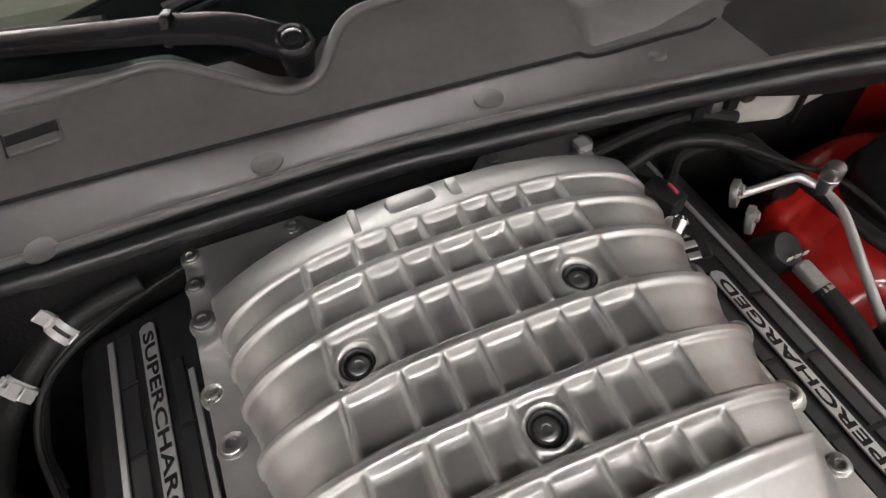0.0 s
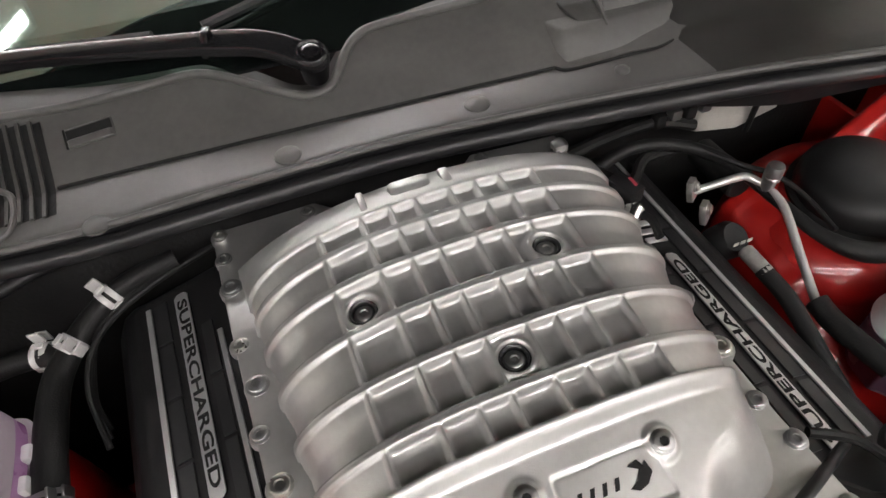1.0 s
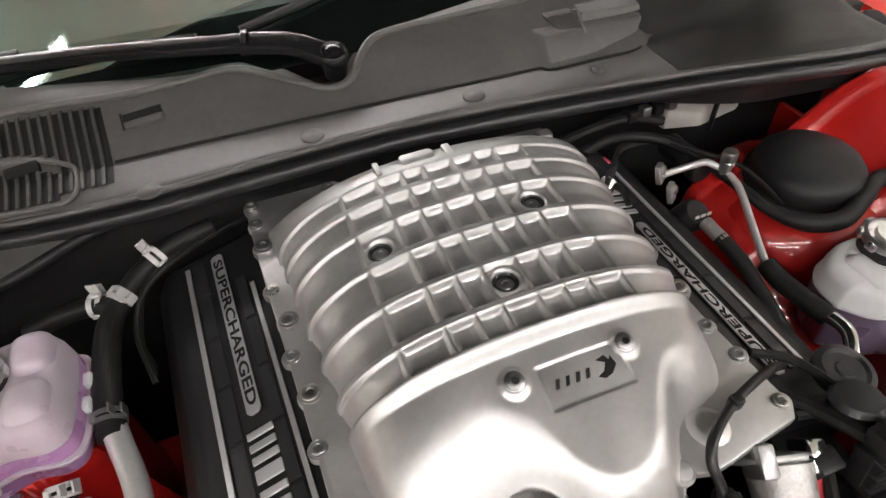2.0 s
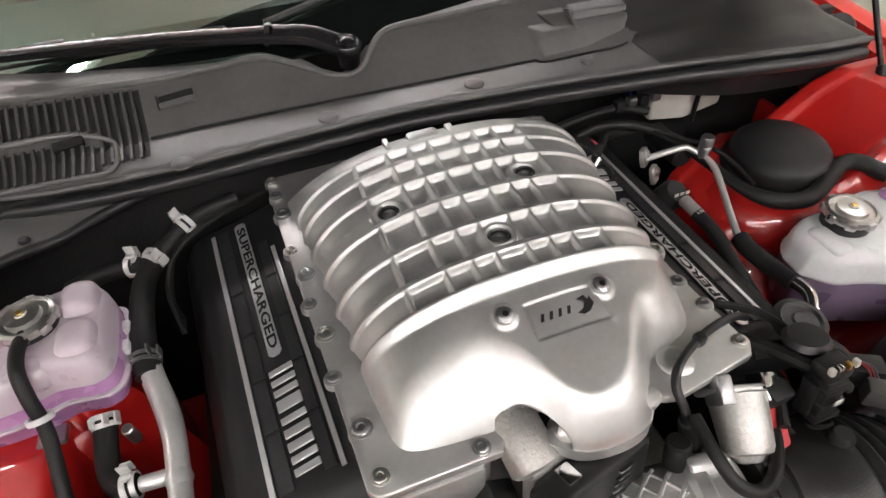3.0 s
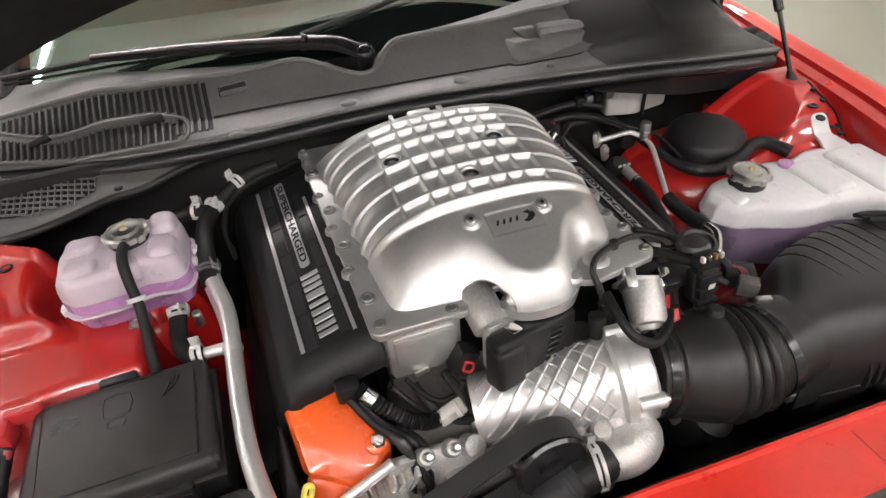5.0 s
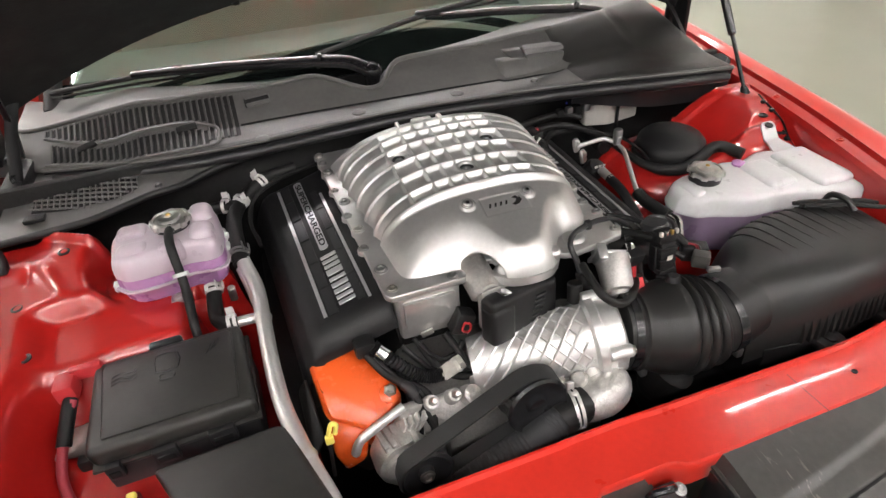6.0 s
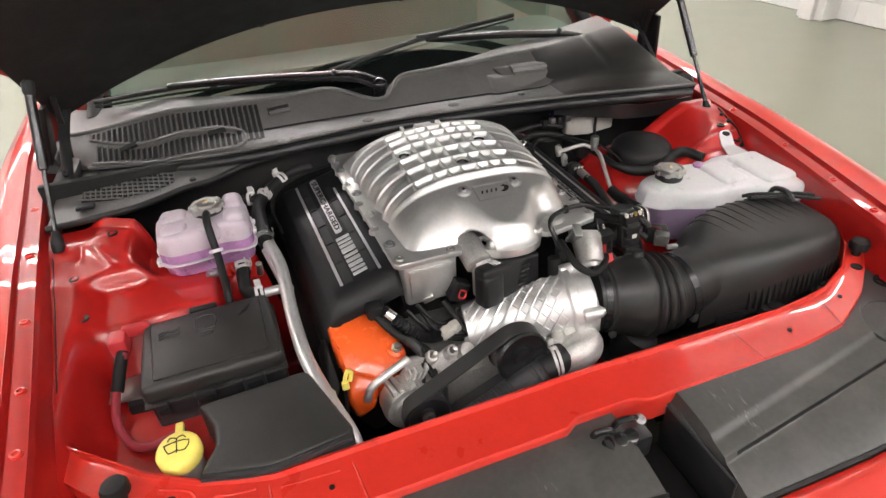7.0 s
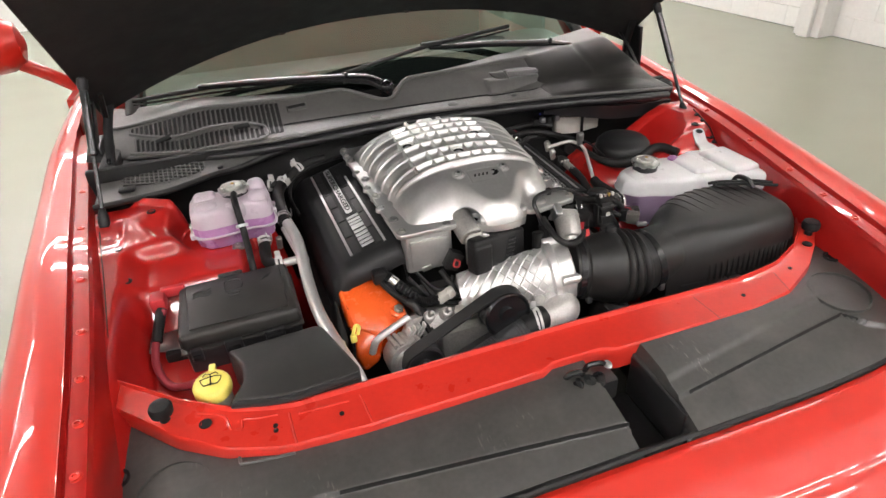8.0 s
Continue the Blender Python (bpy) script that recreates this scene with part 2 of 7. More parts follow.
def prism(poly, z0, z1, bev=0.003, m=None, bm=None, seg=2):
    """An outline in x, y drawn up from z0 to z1, its edges rounded."""
    own = bmesh.new()
    vs = [own.verts.new((x, y, z0)) for x, y in poly]
    f = own.faces.new(vs)
    ext = bmesh.ops.extrude_face_region(own, geom=[f])
    bmesh.ops.translate(own, verts=[v for v in ext["geom"] if isinstance(v, bmesh.types.BMVert)], vec=(0, 0, z1 - z0))
    if bev:
        flat = [e for e in own.edges if len(e.link_faces) == 2 and e.calc_face_angle(0) > 0.3]
        bmesh.ops.bevel(own, geom=flat, offset=bev, segments=seg, profile=0.5, affect="EDGES")
    if m is not None:
        bmesh.ops.transform(own, verts=own.verts, matrix=m)
    return join(bm, own)


def sheet(nu, nv, fn, thick=0.0, closed_u=False, bm=None):
    """A surface fn(u, v) for u, v in 0..1, with thickness towards its underside if asked."""
    own = bmesh.new()
    g = [[own.verts.new(fn(i / nu, j / nv)) for j in range(nv + 1)] for i in range(nu + (0 if closed_u else 1))]
    for i in range(nu):
        a, b = g[i], g[(i + 1) % len(g)]
        for j in range(nv):
            own.faces.new((a[j], b[j], b[j + 1], a[j + 1]))
    if thick:
        bmesh.ops.recalc_face_normals(own, faces=own.faces)
        bmesh.ops.solidify(own, geom=list(own.faces), thickness=thick)
    return join(bm, own)


def lettering(text, size, m, depth=0.0012):
    """Raised letters as a mesh, centred at the origin of m."""
    cu = bpy.data.curves.new("letters", "FONT")
    cu.body, cu.size, cu.extrude, cu.align_x, cu.align_y = text, size, depth, "CENTER", "CENTER"
    cu.resolution_u = 3
    cu.offset = 0.018 * size
    tmp = bpy.data.objects.new("letters", cu)
    scene.collection.objects.link(tmp)
    me = bpy.data.meshes.new_from_object(tmp.evaluated_get(bpy.context.evaluated_depsgraph_get()))
    bpy.data.objects.remove(tmp)
    bm = bmesh.new()
    bm.from_mesh(me)
    bpy.data.meshes.remove(me)
    bmesh.ops.transform(bm, verts=bm.verts, matrix=m)
    return bm


def lerp_table(table, x):
    """A value at x on a broken line of (x, value)."""
    if x <= table[0][0]:
        return table[0][1]
    for (a, va), (b, vb) in zip(table, table[1:]):
        if x <= b:
            return va + (vb - va) * (x - a) / (b - a)
    return table[-1][1]


def smooth_table(table, x):
    """The same, eased between the knots."""
    if x <= table[0][0]:
        return table[0][1]
    for (a, va), (b, vb) in zip(table, table[1:]):
        if x <= b:
            t = (x - a) / (b - a)
            return va + (vb - va) * t * t * (3 - 2 * t)
    return table[-1][1]


def curve_table(table, x):
    """A smooth curve through the knots of a table."""
    if x <= table[0][0]:
        return table[0][1]
    if x >= table[-1][0]:
        return table[-1][1]
    n = len(table)
    for k in range(n - 1):
        if x <= table[k + 1][0]:
            (a, va), (b, vb) = table[k], table[k + 1]
            h = b - a
            ma = (vb - table[k - 1][1]) / (b - table[k - 1][0]) if k else (vb - va) / h
            mb = (table[k + 2][1] - va) / (table[k + 2][0] - a) if k + 2 < n else (vb - va) / h
            t = (x - a) / h
            return (2 * t ** 3 - 3 * t ** 2 + 1) * va + (t ** 3 - 2 * t ** 2 + t) * h * ma + (3 * t ** 2 - 2 * t ** 3) * vb + (t ** 3 - t ** 2) * h * mb
    return table[-1][1]


def hull(points, bev=0.008):
    own = bmesh.new()
    for q in points:
        own.verts.new(q)
    bmesh.ops.convex_hull(own, input=list(own.verts))
    loose = [v for v in own.verts if not v.link_faces]
    bmesh.ops.delete(own, geom=loose, context="VERTS")
    bmesh.ops.dissolve_limit(own, angle_limit=0.12, verts=list(own.verts), edges=list(own.edges))
    if bev:
        bmesh.ops.bevel(own, geom=list(own.edges), offset=bev, segments=3, profile=0.5, affect="EDGES")
    return own


def step(a, b, x):
    t = min(1.0, max(0.0, (x - a) / (b - a)))
    return t * t * (3 - 2 * t)


def hex_bolt(parent, at, r=0.008, way=(0, 0, 1), mat=None, name="bolt", label=""):
    """A flanged socket bolt."""
    prof = [(r * 1.25, 0), (r * 1.25, r * 0.25), (r, r * 0.35), (r, r * 0.60), (r * 0.85, r * 0.72), (r * 0.5, r * 0.72), (r * 0.45, r * 0.45), (0.0004, r * 0.4)]
    return part(name, lathe(prof, at, way, 14), mat or STEEL, parent, label)


def spring_clamp(parent, at, way, r, w=0.012, mat=None, ears=True, name="clamp", label="spring hose clamp"):
    """A band round a hose with its two pinched ears."""
    way = Vector(way).normalized()
    at = Vector(at)
    bm = bmesh.new()
    for k in (-0.33, 0.33):
        prof = [(r, -w / 5), (r + 0.0016, -w / 5), (r + 0.0016, w / 5), (r, w / 5)]
        lathe(prof, at + way * (w * k), way, 22, bm, caps=False)
    across = way.orthogonal().normalized()
    for j in range(3):
        a = 2.1 * j + 0.6
        spot = at + (across * math.cos(a) + way.cross(across) * math.sin(a)) * (r + 0.0008)
        box((-0.003, -0.003, -w * 0.4), (0.003, 0.003, w * 0.4), 0.0008, axis_matrix(spot, way), 1, bm)
    if ears:
        side = way.orthogonal().normalized()
        for s in (-1, 1):
            m = axis_matrix(at + side * (r + 0.006) + way.cross(side) * 0.006 * s, way)
            box((-0.0012, -0.005, -w * 0.4), (0.0012, 0.009, w * 0.4), 0.0005, m, 1, bm)
    return part(name, bm, mat or STEEL, parent, label)

# ---- room ----
X0, X1, Y0, Y1, HIGH = -6.0, 5.25, -6.5, 9.0, 3.3
bm = bmesh.new()
vs = [bm.verts.new(p) for p in ((X0, Y0, 0), (X1, Y0, 0), (X1, Y1, 0), (X0, Y1, 0))]
f = bm.faces.new(vs)
ext = bmesh.ops.extrude_face_region(bm, geom=[f])
bmesh.ops.translate(bm, verts=[v for v in ext["geom"] if isinstance(v, bmesh.types.BMVert)], vec=(0, 0, -0.15))
floor = setting("floor", bm, FLOOR, "glossy grey-green epoxy workshop floor", "floor")
setting("ceiling", box((X0 - 0.2, Y0 - 0.2, HIGH), (X1 + 0.2, Y1 + 0.2, HIGH + 0.15), 0), CEIL, "pale painted workshop ceiling", "ceiling")
# unseen wall, its grey set to dim light on forward-facing metal
wall_south = setting("wall_south", box((X0, Y0 - 0.2, 0), (X1, Y0, HIGH), 0), WALL_GREY, "plain unseen wall greyed to cut light from the front", "wall")
wall_north = setting("wall_north", box((X0, Y1, 0), (X1, Y1 + 0.2, HIGH), 0), WALL, "plain white painted workshop wall", "wall")
wall_west = setting("wall_west", box((X0 - 0.2, Y0 - 0.2, 0), (X0, Y1 + 0.2, HIGH), 0), WALL, "plain white painted workshop wall", "wall")
wall_east = setting("wall_east", box((X1 + 0.012, Y0 - 0.2, 0), (X1 + 0.2, Y1 + 0.2, HIGH), 0), WALL, "white painted concrete block wall", "wall")


def ceiling_lamp(at, length=1.5, along="y"):
    """A surface-mounted fluorescent fitting with one tube."""
    lamp = thing("ceiling_lamp", at, "white ceiling fluorescent fitting with a lit tube", "lamp", "fluorescent ceiling lamps")
    x, y, z = at
    m = pose(x, y, z, 0, 0, 0 if along == "y" else 90)
    part("housing", box((-0.07, -length / 2, -0.05), (0.07, length / 2, 0), 0.006, m), WALL, lamp, "white enamelled housing")
    part("diffuser", box((-0.028, -length / 2 + 0.03, -0.066), (0.028, length / 2 - 0.03, -0.052), 0.004, m), TUBE_GLOW, lamp, "lit white diffuser")
    return lamp


first = ceiling_lamp((-4.35, -5.8, HIGH), 1.95, "x")
LAMPS = [(x, y) for y in (-5.8, -3.1, -2.3) for x in (-4.35, -2.25, -0.1, 2.05, 4.2)]
LAMPS += [(2.0, 0.57), (-2.80, 0.95), (-2.25, 3.5), (-3.45, 1.94), (-0.9, 2.7), (0.9, 2.7), (-0.9, 3.25), (0.9, 3.25), (2.6, 3.3), (0.0, 3.8), (0.0, 4.3)]
LAMPS += [(x, y) for y in (5.3, 7.1, 8.6) for x in (-4.35, -2.25, -0.1, 2.05, 4.2)]
for x, y in LAMPS[1:]:
    copy_thing(first, Matrix.Translation((x, y, HIGH)))

# blocks of the wall that the camera sees, with recessed joints
block_mesh = mesh_of(box((0, 0, 0), (0.02, 0.398, 0.198), 0.003, None, 1), WALL, Vector((0, 0, 0)), False)
for row in range(5):
    for k in range(22):
        ob = new("block", block_mesh)
        ob.location = (X1 - 0.004, 0.6 + 0.4 * k + (0.2 if row % 2 else 0.0), 0.004 + 0.2 * row)
        ob.parent = wall_east
pilaster = thing("pilaster", (X1, 3.35, 0), "white painted column with chipped edges against the wall", "column")
part("shaft", box((X1 - 0.20, 3.18, 0), (X1 + 0.01, 3.48, HIGH), 0.012), WALL, pilaster)
part("pipe_casing", box((X1 - 0.26, 3.26, 0), (X1 - 0.203, 3.40, HIGH - 0.02), 0.01), WALL, pilaster)

# ---- car body ----
car = thing("car", (0, 0, 0), "red coupe with its hood propped open on gas struts", "car")


def crest(y):
    """Inner crease of the fender top: distance from the middle, height."""
    return curve_table([(-1.0, 0.705), (-0.75, 0.724), (-0.5, 0.745), (-0.3, 0.769), (-0.1, 0.797), (0.1, 0.825), (0.4, 0.866), (0.8, 0.90)], y), \
        curve_table([(-1.0, 0.80), (-0.75, 0.875), (-0.5, 0.915), (-0.17, 0.95), (0.1, 0.962), (0.4, 0.975), (0.8, 0.985)], y)


def fender(side, name):
    def top(u, v):
        y = -0.98 + 1.85 * v
        cx, cz = crest(y)
        w = lerp_table([(-1.0, 0.15), (-0.6, 0.105), (0.0, 0.082), (0.8, 0.055)], y)
        k = curve_table([(0, 0), (0.35, 0.6), (0.55, 1.0), (0.7, 1.22), (1, 1.3)], u)
        drop = curve_table([(0, 0), (0.2, -0.003), (0.35, 0.001), (0.55, 0.026), (0.7, 0.10), (0.85, 0.28), (1, 0.46)], u)
        return (side * (cx + w * k), y, cz - drop)
    p = part(name, sheet(40, 70, top, 0.004), RED, car, "glossy red outer fender")

    def gutter(u, v):
        y = -0.80 + 1.30 * v
        cx, cz = crest(y)
        prof = [(0.0, 0.0), (-0.003, -0.012), (-0.008, -0.016), (-0.011, -0.009), (-0.022, -0.010), (-0.032, -0.012), (-0.036, -0.022), (-0.046, -0.13)]
        k = u * (len(prof) - 1)
        i = min(int(k), len(prof) - 2)
        a, b = prof[i], prof[i + 1]
        t = k - i
        return (side * (cx + a[0] + (b[0] - a[0]) * t), y, cz + a[1] + (b[1] - a[1]) * t)
    part("fender_flange", sheet(21, 40, gutter, 0.002), RED_SHADED, p, "stepped red flange along the fender")
    for y in (-0.66, -0.575, -0.49, -0.385, -0.24, -0.05, 0.13):
        cx, cz = crest(y)
        hex_bolt(p, (side * (cx - 0.021), y, cz - 0.0105), 0.0072, (0, 0, 1), RED, "fender_bolt", "red painted bolt")
    return p


fender(-1, "fender")
fender(1, "fender")


# aprons with the strut towers
def apron_height(side, a, y):
    """Height of the inner apron at a metres from the middle."""
    yy = y - 0.012 * step(0.64, 0.57, a)
    along = lerp_table([(-0.62, 0.738), (-0.36, 0.766), (-0.275, 0.778), (-0.262, 0.786), (-0.214, 0.850), (-0.204, 0.861), (-0.122, 0.872), (-0.114, 0.878), (-0.102, 0.902), (-0.094, 0.908), (-0.05, 0.915), (0.0, 0.932), (0.12, 0.936)], yy)
    edge = step(0.664, 0.722, a)
    top = lerp_table([(-0.62, 0.85), (-0.3, 0.875), (0.0, 0.915), (0.12, 0.92)], y)
    z = along * (1 - edge) + max(along - 0.01, top) * edge
    limit = 0.395 + 1.75 * max(0.0, y + 0.085) + 0.065 * step(-0.085, -0.115, y)
    inner = step(limit + 0.03, limit - 0.04, a)
    z += 0.012 * math.exp(-((a - limit - 0.045) / 0.012) ** 2) * step(-0.05, 0.0, y)
    crease = 0.006 * math.exp(-((y + 0.10 + 0.05 * (a - 0.6)) / 0.018) ** 2) * step(0.44, 0.50, a)
    q = math.hypot(a - 0.525, y + 0.04)
    z += (min(z, 0.868) - z) * (1 - step(0.078, 0.108, q))
    dx, dy = max(a - 0.658, 0.0), max(y + 0.312, 0.0)
    bead = math.hypot(dx, dy) - 0.022 if dx or dy else -1.0
    z += 0.0045 * math.exp(-(bead / 0.0065) ** 2) * step(0.58, 0.61, a) * step(-0.52, -0.49, y)
    z += 0.005 * math.exp(-((a - 0.672 - 0.5 * (y + 0.05)) / 0.009) ** 2) * step(-0.098, -0.085, y) * step(-0.01, -0.03, y)
    z -= 0.004 * math.exp(-((a - 0.715) / 0.007) ** 2 - ((y + 0.03) / 0.020) ** 2)
    return z - 0.30 * inner + 0.3 * crease


def tower_rear(a):
    """Rear edge of the driver side apron."""
    return curve_table([(0.34, 0.01), (0.41, 0.02), (0.49, 0.030), (0.585, 0.045), (0.66, 0.054), (0.70, 0.050), (0.80, 0.045)], a)


def tower_height(a, y):
    """Height of the driver side apron, whose tower falls towards the engine."""
    along = smooth_table([(-0.62, 0.70), (-0.36, 0.742), (-0.27, 0.765), (-0.20, 0.845), (-0.14, 0.878), (-0.10, 0.912), (-0.06, 0.925), (-0.02, 0.936), (0.12, 0.936)], y)
    plate = curve_table([(0.34, 0.815), (0.41, 0.862), (0.49, 0.893), (0.585, 0.928), (0.66, 0.941), (0.72, 0.944), (0.80, 0.944)], a)
    z = plate + (along - 0.936) * (1 - 0.15 * step(0.66, 0.72, a))
    q = math.hypot(a - 0.525, y + 0.04)
    z = min(z, 0.868 + max(0.0, q - 0.078) * 0.62)
    rear = tower_rear(a)
    z += 0.006 * step(rear - 0.026, rear - 0.019, y)
    z -= 0.004 * math.exp(-((y + 0.095 + 0.35 * (a - 0.66) ** 2) / 0.006) ** 2) * step(0.60, 0.64, a)
    z += 0.008 * math.exp(-((a - 0.655) / 0.03) ** 2 - ((y + 0.135) / 0.03) ** 2)
    z -= 0.05 * step(rear, rear + 0.012, y)
    cut = 0.14 * step(-0.36, -0.44, y)
    z -= 0.30 * step(0.392 + cut, 0.362 + cut, a)
    return z


def apron(side):
    def fn(u, v):
        y = -0.60 + (0.655 if side < 0 else 0.69) * v
        a = 0.34 + (crest(y)[0] - 0.040 - 0.34) * u
        if side > 0:
            y = -0.60 + (0.612 + tower_rear(a)) * v
        return (side * a, y, apron_height(side, a, y) if side < 0 else tower_height(a, y))
    p = part("apron", sheet(110, 140, fn, 0.003), RED_SHADED, car, "red painted inner apron with the strut tower", angle=60)
    return p


apron_l, apron_r = apron(-1), apron(1)
for x, y in ((-0.719, -0.092), (-0.70, -0.19), (-0.655, 0.0), (0.722, -0.082), (0.738, -0.125)):
    z = apron_height(1, abs(x), y) if x < 0 else tower_height(x, y)
    part("grommet", lathe([(0.010, 0), (0.010, 0.002), (0.0065, 0.003), (0.005, 0.001), (0.0005, 0.001)], (x, y, z + 0.001), (0, 0, 1), 18), RUBBER, apron_l if x < 0 else apron_r, "black rubber grommet")
for i in range(3):
    x, y = -0.70 + 0.012 * (i % 3) + 0.004 * i, -0.135 - 0.012 * (i // 3)
    part("weld_spot", lathe([(0.003, 0), (0.0025, 0.0012), (0.0005, 0.0014)], (x, y, apron_height(1, abs(x), y)), (0, 0, 1), 8), DARK, apron_l)

for s, own in ((-1, apron_l), (1, apron_r)):
    line = []
    for i in range(12):
        y = -0.02 - 0.030 * i
        a = crest(y)[0] - 0.0455
        line.append((s * a, y, (apron_height(-1, a, y) if s < 0 else tower_height(a, y)) + 0.002))
    part("seam_gap", tube(line, 0.0016, 8, 3), DARK, own, "dark sealed joint")
for y in (-0.045, -0.075, -0.14):
    a = crest(y)[0] - 0.050
    part("joint_plug", lathe([(0.0055, 0), (0.0055, 0.003), (0.004, 0.005), (0.0005, 0.0055)], (a, y, tower_height(a, y) + 0.001), (-0.4, 0, 1), 16), RUBBER, apron_r, "black rubber plug")

# floor of the bay and firewall
part("bay_floor", box((-0.72, -0.62, 0.30), (0.72, 0.20, 0.34), 0.004), DARK, car, "dark underside of the engine bay")
# added board: hides the lit red apron where the bay is dark
part("bay_filler", box((0.20, -0.60, 0.655), (0.53, -0.40, 0.665), 0.004), BLACK, car, "black board added to darken the bay under the hose")
part("firewall", box((-0.80, 0.165, 0.32), (0.80, 0.185, 0.985), 0.004), DARK, car, "dark insulated firewall")
part("front_bulkhead", box((-0.70, -0.56, 0.30), (0.70, -0.545, 0.78), 0.004), DARK, car, "black radiator shroud")
for s in (-1, 1):
    part("inner_wing", box((s * 0.705 - 0.006, -0.62, 0.32), (s * 0.705 + 0.006, 0.18, 0.83), 0.003), RED_SHADED, car)
    part("chassis_rail", box((s * 0.40 - 0.03, -0.54, 0.40), (s * 0.40 + 0.03, 0.16, 0.56), 0.01), DARK, car)


# radiator support
def bar_edge(rear, x):
    back = [(-0.74, -0.39), (-0.719, -0.414), (-0.671, -0.454), (-0.597, -0.512), (-0.526, -0.545), (-0.43, -0.568), (-0.31, -0.566), (0.07, -0.562),
            (0.438, -0.568), (0.55, -0.562), (0.62, -0.535), (0.68, -0.49), (0.72, -0.44), (0.74, -0.41)]
    front = [(-0.74, -0.455), (-0.702, -0.487), (-0.611, -0.579), (-0.54, -0.625), (-0.456, -0.649), (-0.336, -0.656), (-0.02, -0.652), (0.0, -0.640), (0.10, -0.640), (0.12, -0.652),
             (0.425, -0.650), (0.515, -0.639), (0.60, -0.60), (0.66, -0.555), (0.72, -0.50), (0.74, -0.48)]
    return lerp_table(back if rear else front, x)


def bar(u, v):
    x = -0.735 + 1.47 * u
    yb, yf = bar_edge(True, x), bar_edge(False, x)
    lift = 0.815 + 0.020 * step(0.45, 0.66, abs(x))
    prof = [(0.0, -0.05), (0.0, -0.004), (0.03, 0.006), (0.08, 0.007), (0.12, 0.0), (0.20, -0.001), (0.90, -0.002), (0.97, -0.002), (1.0, -0.006), (1.0, -0.05)]
    k = v * (len(prof) - 1)
    i = min(int(k), len(prof) - 2)
    a, b = prof[i], prof[i + 1]
    t = k - i
    f, dz = a[0] + (b[0] - a[0]) * t, a[1] + (b[1] - a[1]) * t
    return (x, yb + (yf - yb) * f, lift + dz)


support = part("radiator_support", sheet(140, 27, bar, 0.002), RED_BAR, car, "glossy red front crossmember")
for x, y in ((-0.564, -0.570), (-0.462, -0.604), (-0.462, -0.614), (-0.36, -0.618), (0.425, -0.615), (0.649, -0.545), (0.56, -0.59)):
    z = 0.815 + 0.020 * step(0.45, 0.66, abs(x))
    r = 0.010 if abs(x) > 0.56 else 0.004
    part("hole", lathe([(r, 0), (r, 0.0016), (r * 0.8, 0.0018), (r * 0.7, 0.0008), (0.0004, 0.0007)], (x, y, z - 0.0015), (0, 0, 1), 16), DARK, support, "dark punched hole")
# flat strips in darker red paint the shade of the pressed grooves
for x, lean in ((0.335, 0.004), (0.515, -0.02)):
    part("seam", sheet(2, 8, lambda u, v: (x + 0.0016 * (u - 0.5) + lean * (v - 0.5), -0.585 - 0.068 * v, 0.8162 + 0.020 * step(0.45, 0.66, abs(x)) - 0.0015 * v)), RED_DARK, support, "dark red strip for the shade in a pressed seam")
for pts in ([(-0.439, -0.585), (-0.437, -0.62), (-0.434, -0.652)], [(-0.325, -0.590), (-0.318, -0.652)], [(-0.577, -0.545), (-0.538, -0.560), (-0.528, -0.592)],
            [(-0.522, -0.594), (-0.511, -0.594), (-0.509, -0.576), (-0.490, -0.579), (-0.457, -0.582)], [(-0.425, -0.592), (-0.345, -0.596)]):
    part("pressed_edge", tube([(x, y, 0.8143 + 0.020 * step(0.45, 0.66, abs(x))) for x, y in pts], 0.0017, 8, 5), RED_BAR, support, "pressed edge line")
for s, bx, by in ((-1, -0.622, -0.545), (1, 0.683, -0.515)):
    stop = thing("hood_bumper", (bx, by, 0.838), "black rubber hood stop screwed into the red crossmember", "bumper stop", "hood stops")
    part("stem", rod((bx, by, 0.832), (bx, by, 0.846), 0.008), RUBBER, stop)
    part("cushion", lathe([(0.012, 0), (0.017, 0.003), (0.018, 0.014), (0.015, 0.020), (0.006, 0.022), (0.0005, 0.021)], (bx, by, 0.845), (0, 0, 1), 20), RUBBER, stop)

# black covers ahead of the radiator support
cover_l = thing("radiator_cover", (-0.33, -0.73, 0.79), "scuffed black plastic radiator cover panel", "cover panel", "radiator covers")


def cover_step(x):
    """Line where a cover steps down to its front tray."""
    if x < 0.1:
        return lerp_table([(-0.62, -0.715), (-0.39, -0.735), (-0.18, -0.752), (0.08, -0.773)], x)
    return lerp_table([(0.15, -0.766), (0.19, -0.760), (0.368, -0.737), (0.57, -0.709), (0.60, -0.745), (0.72, -0.80)], x)


def cover_z(x, y, rise):
    yb = bar_edge(False, x) + 0.006
    yf = -0.825 + 0.10 * max(0, abs(x) - 0.35) ** 1.5
    v = min(1.0, max(0.0, (y - yb) / (yf - yb)))
    z = 0.797 + rise - 0.040 * v * v
    ys = cover_step(x)
    z -= 0.006 * step(ys + 0.003, ys - 0.003, y)
    if x > 0.1:
        yc = lerp_table([(0.151, -0.735), (0.338, -0.705), (0.543, -0.67), (0.72, -0.66)], x)
        z -= 0.005 * step(yc + 0.007, yc - 0.007, y) * (1 - step(0.55, 0.62, x))
    return z


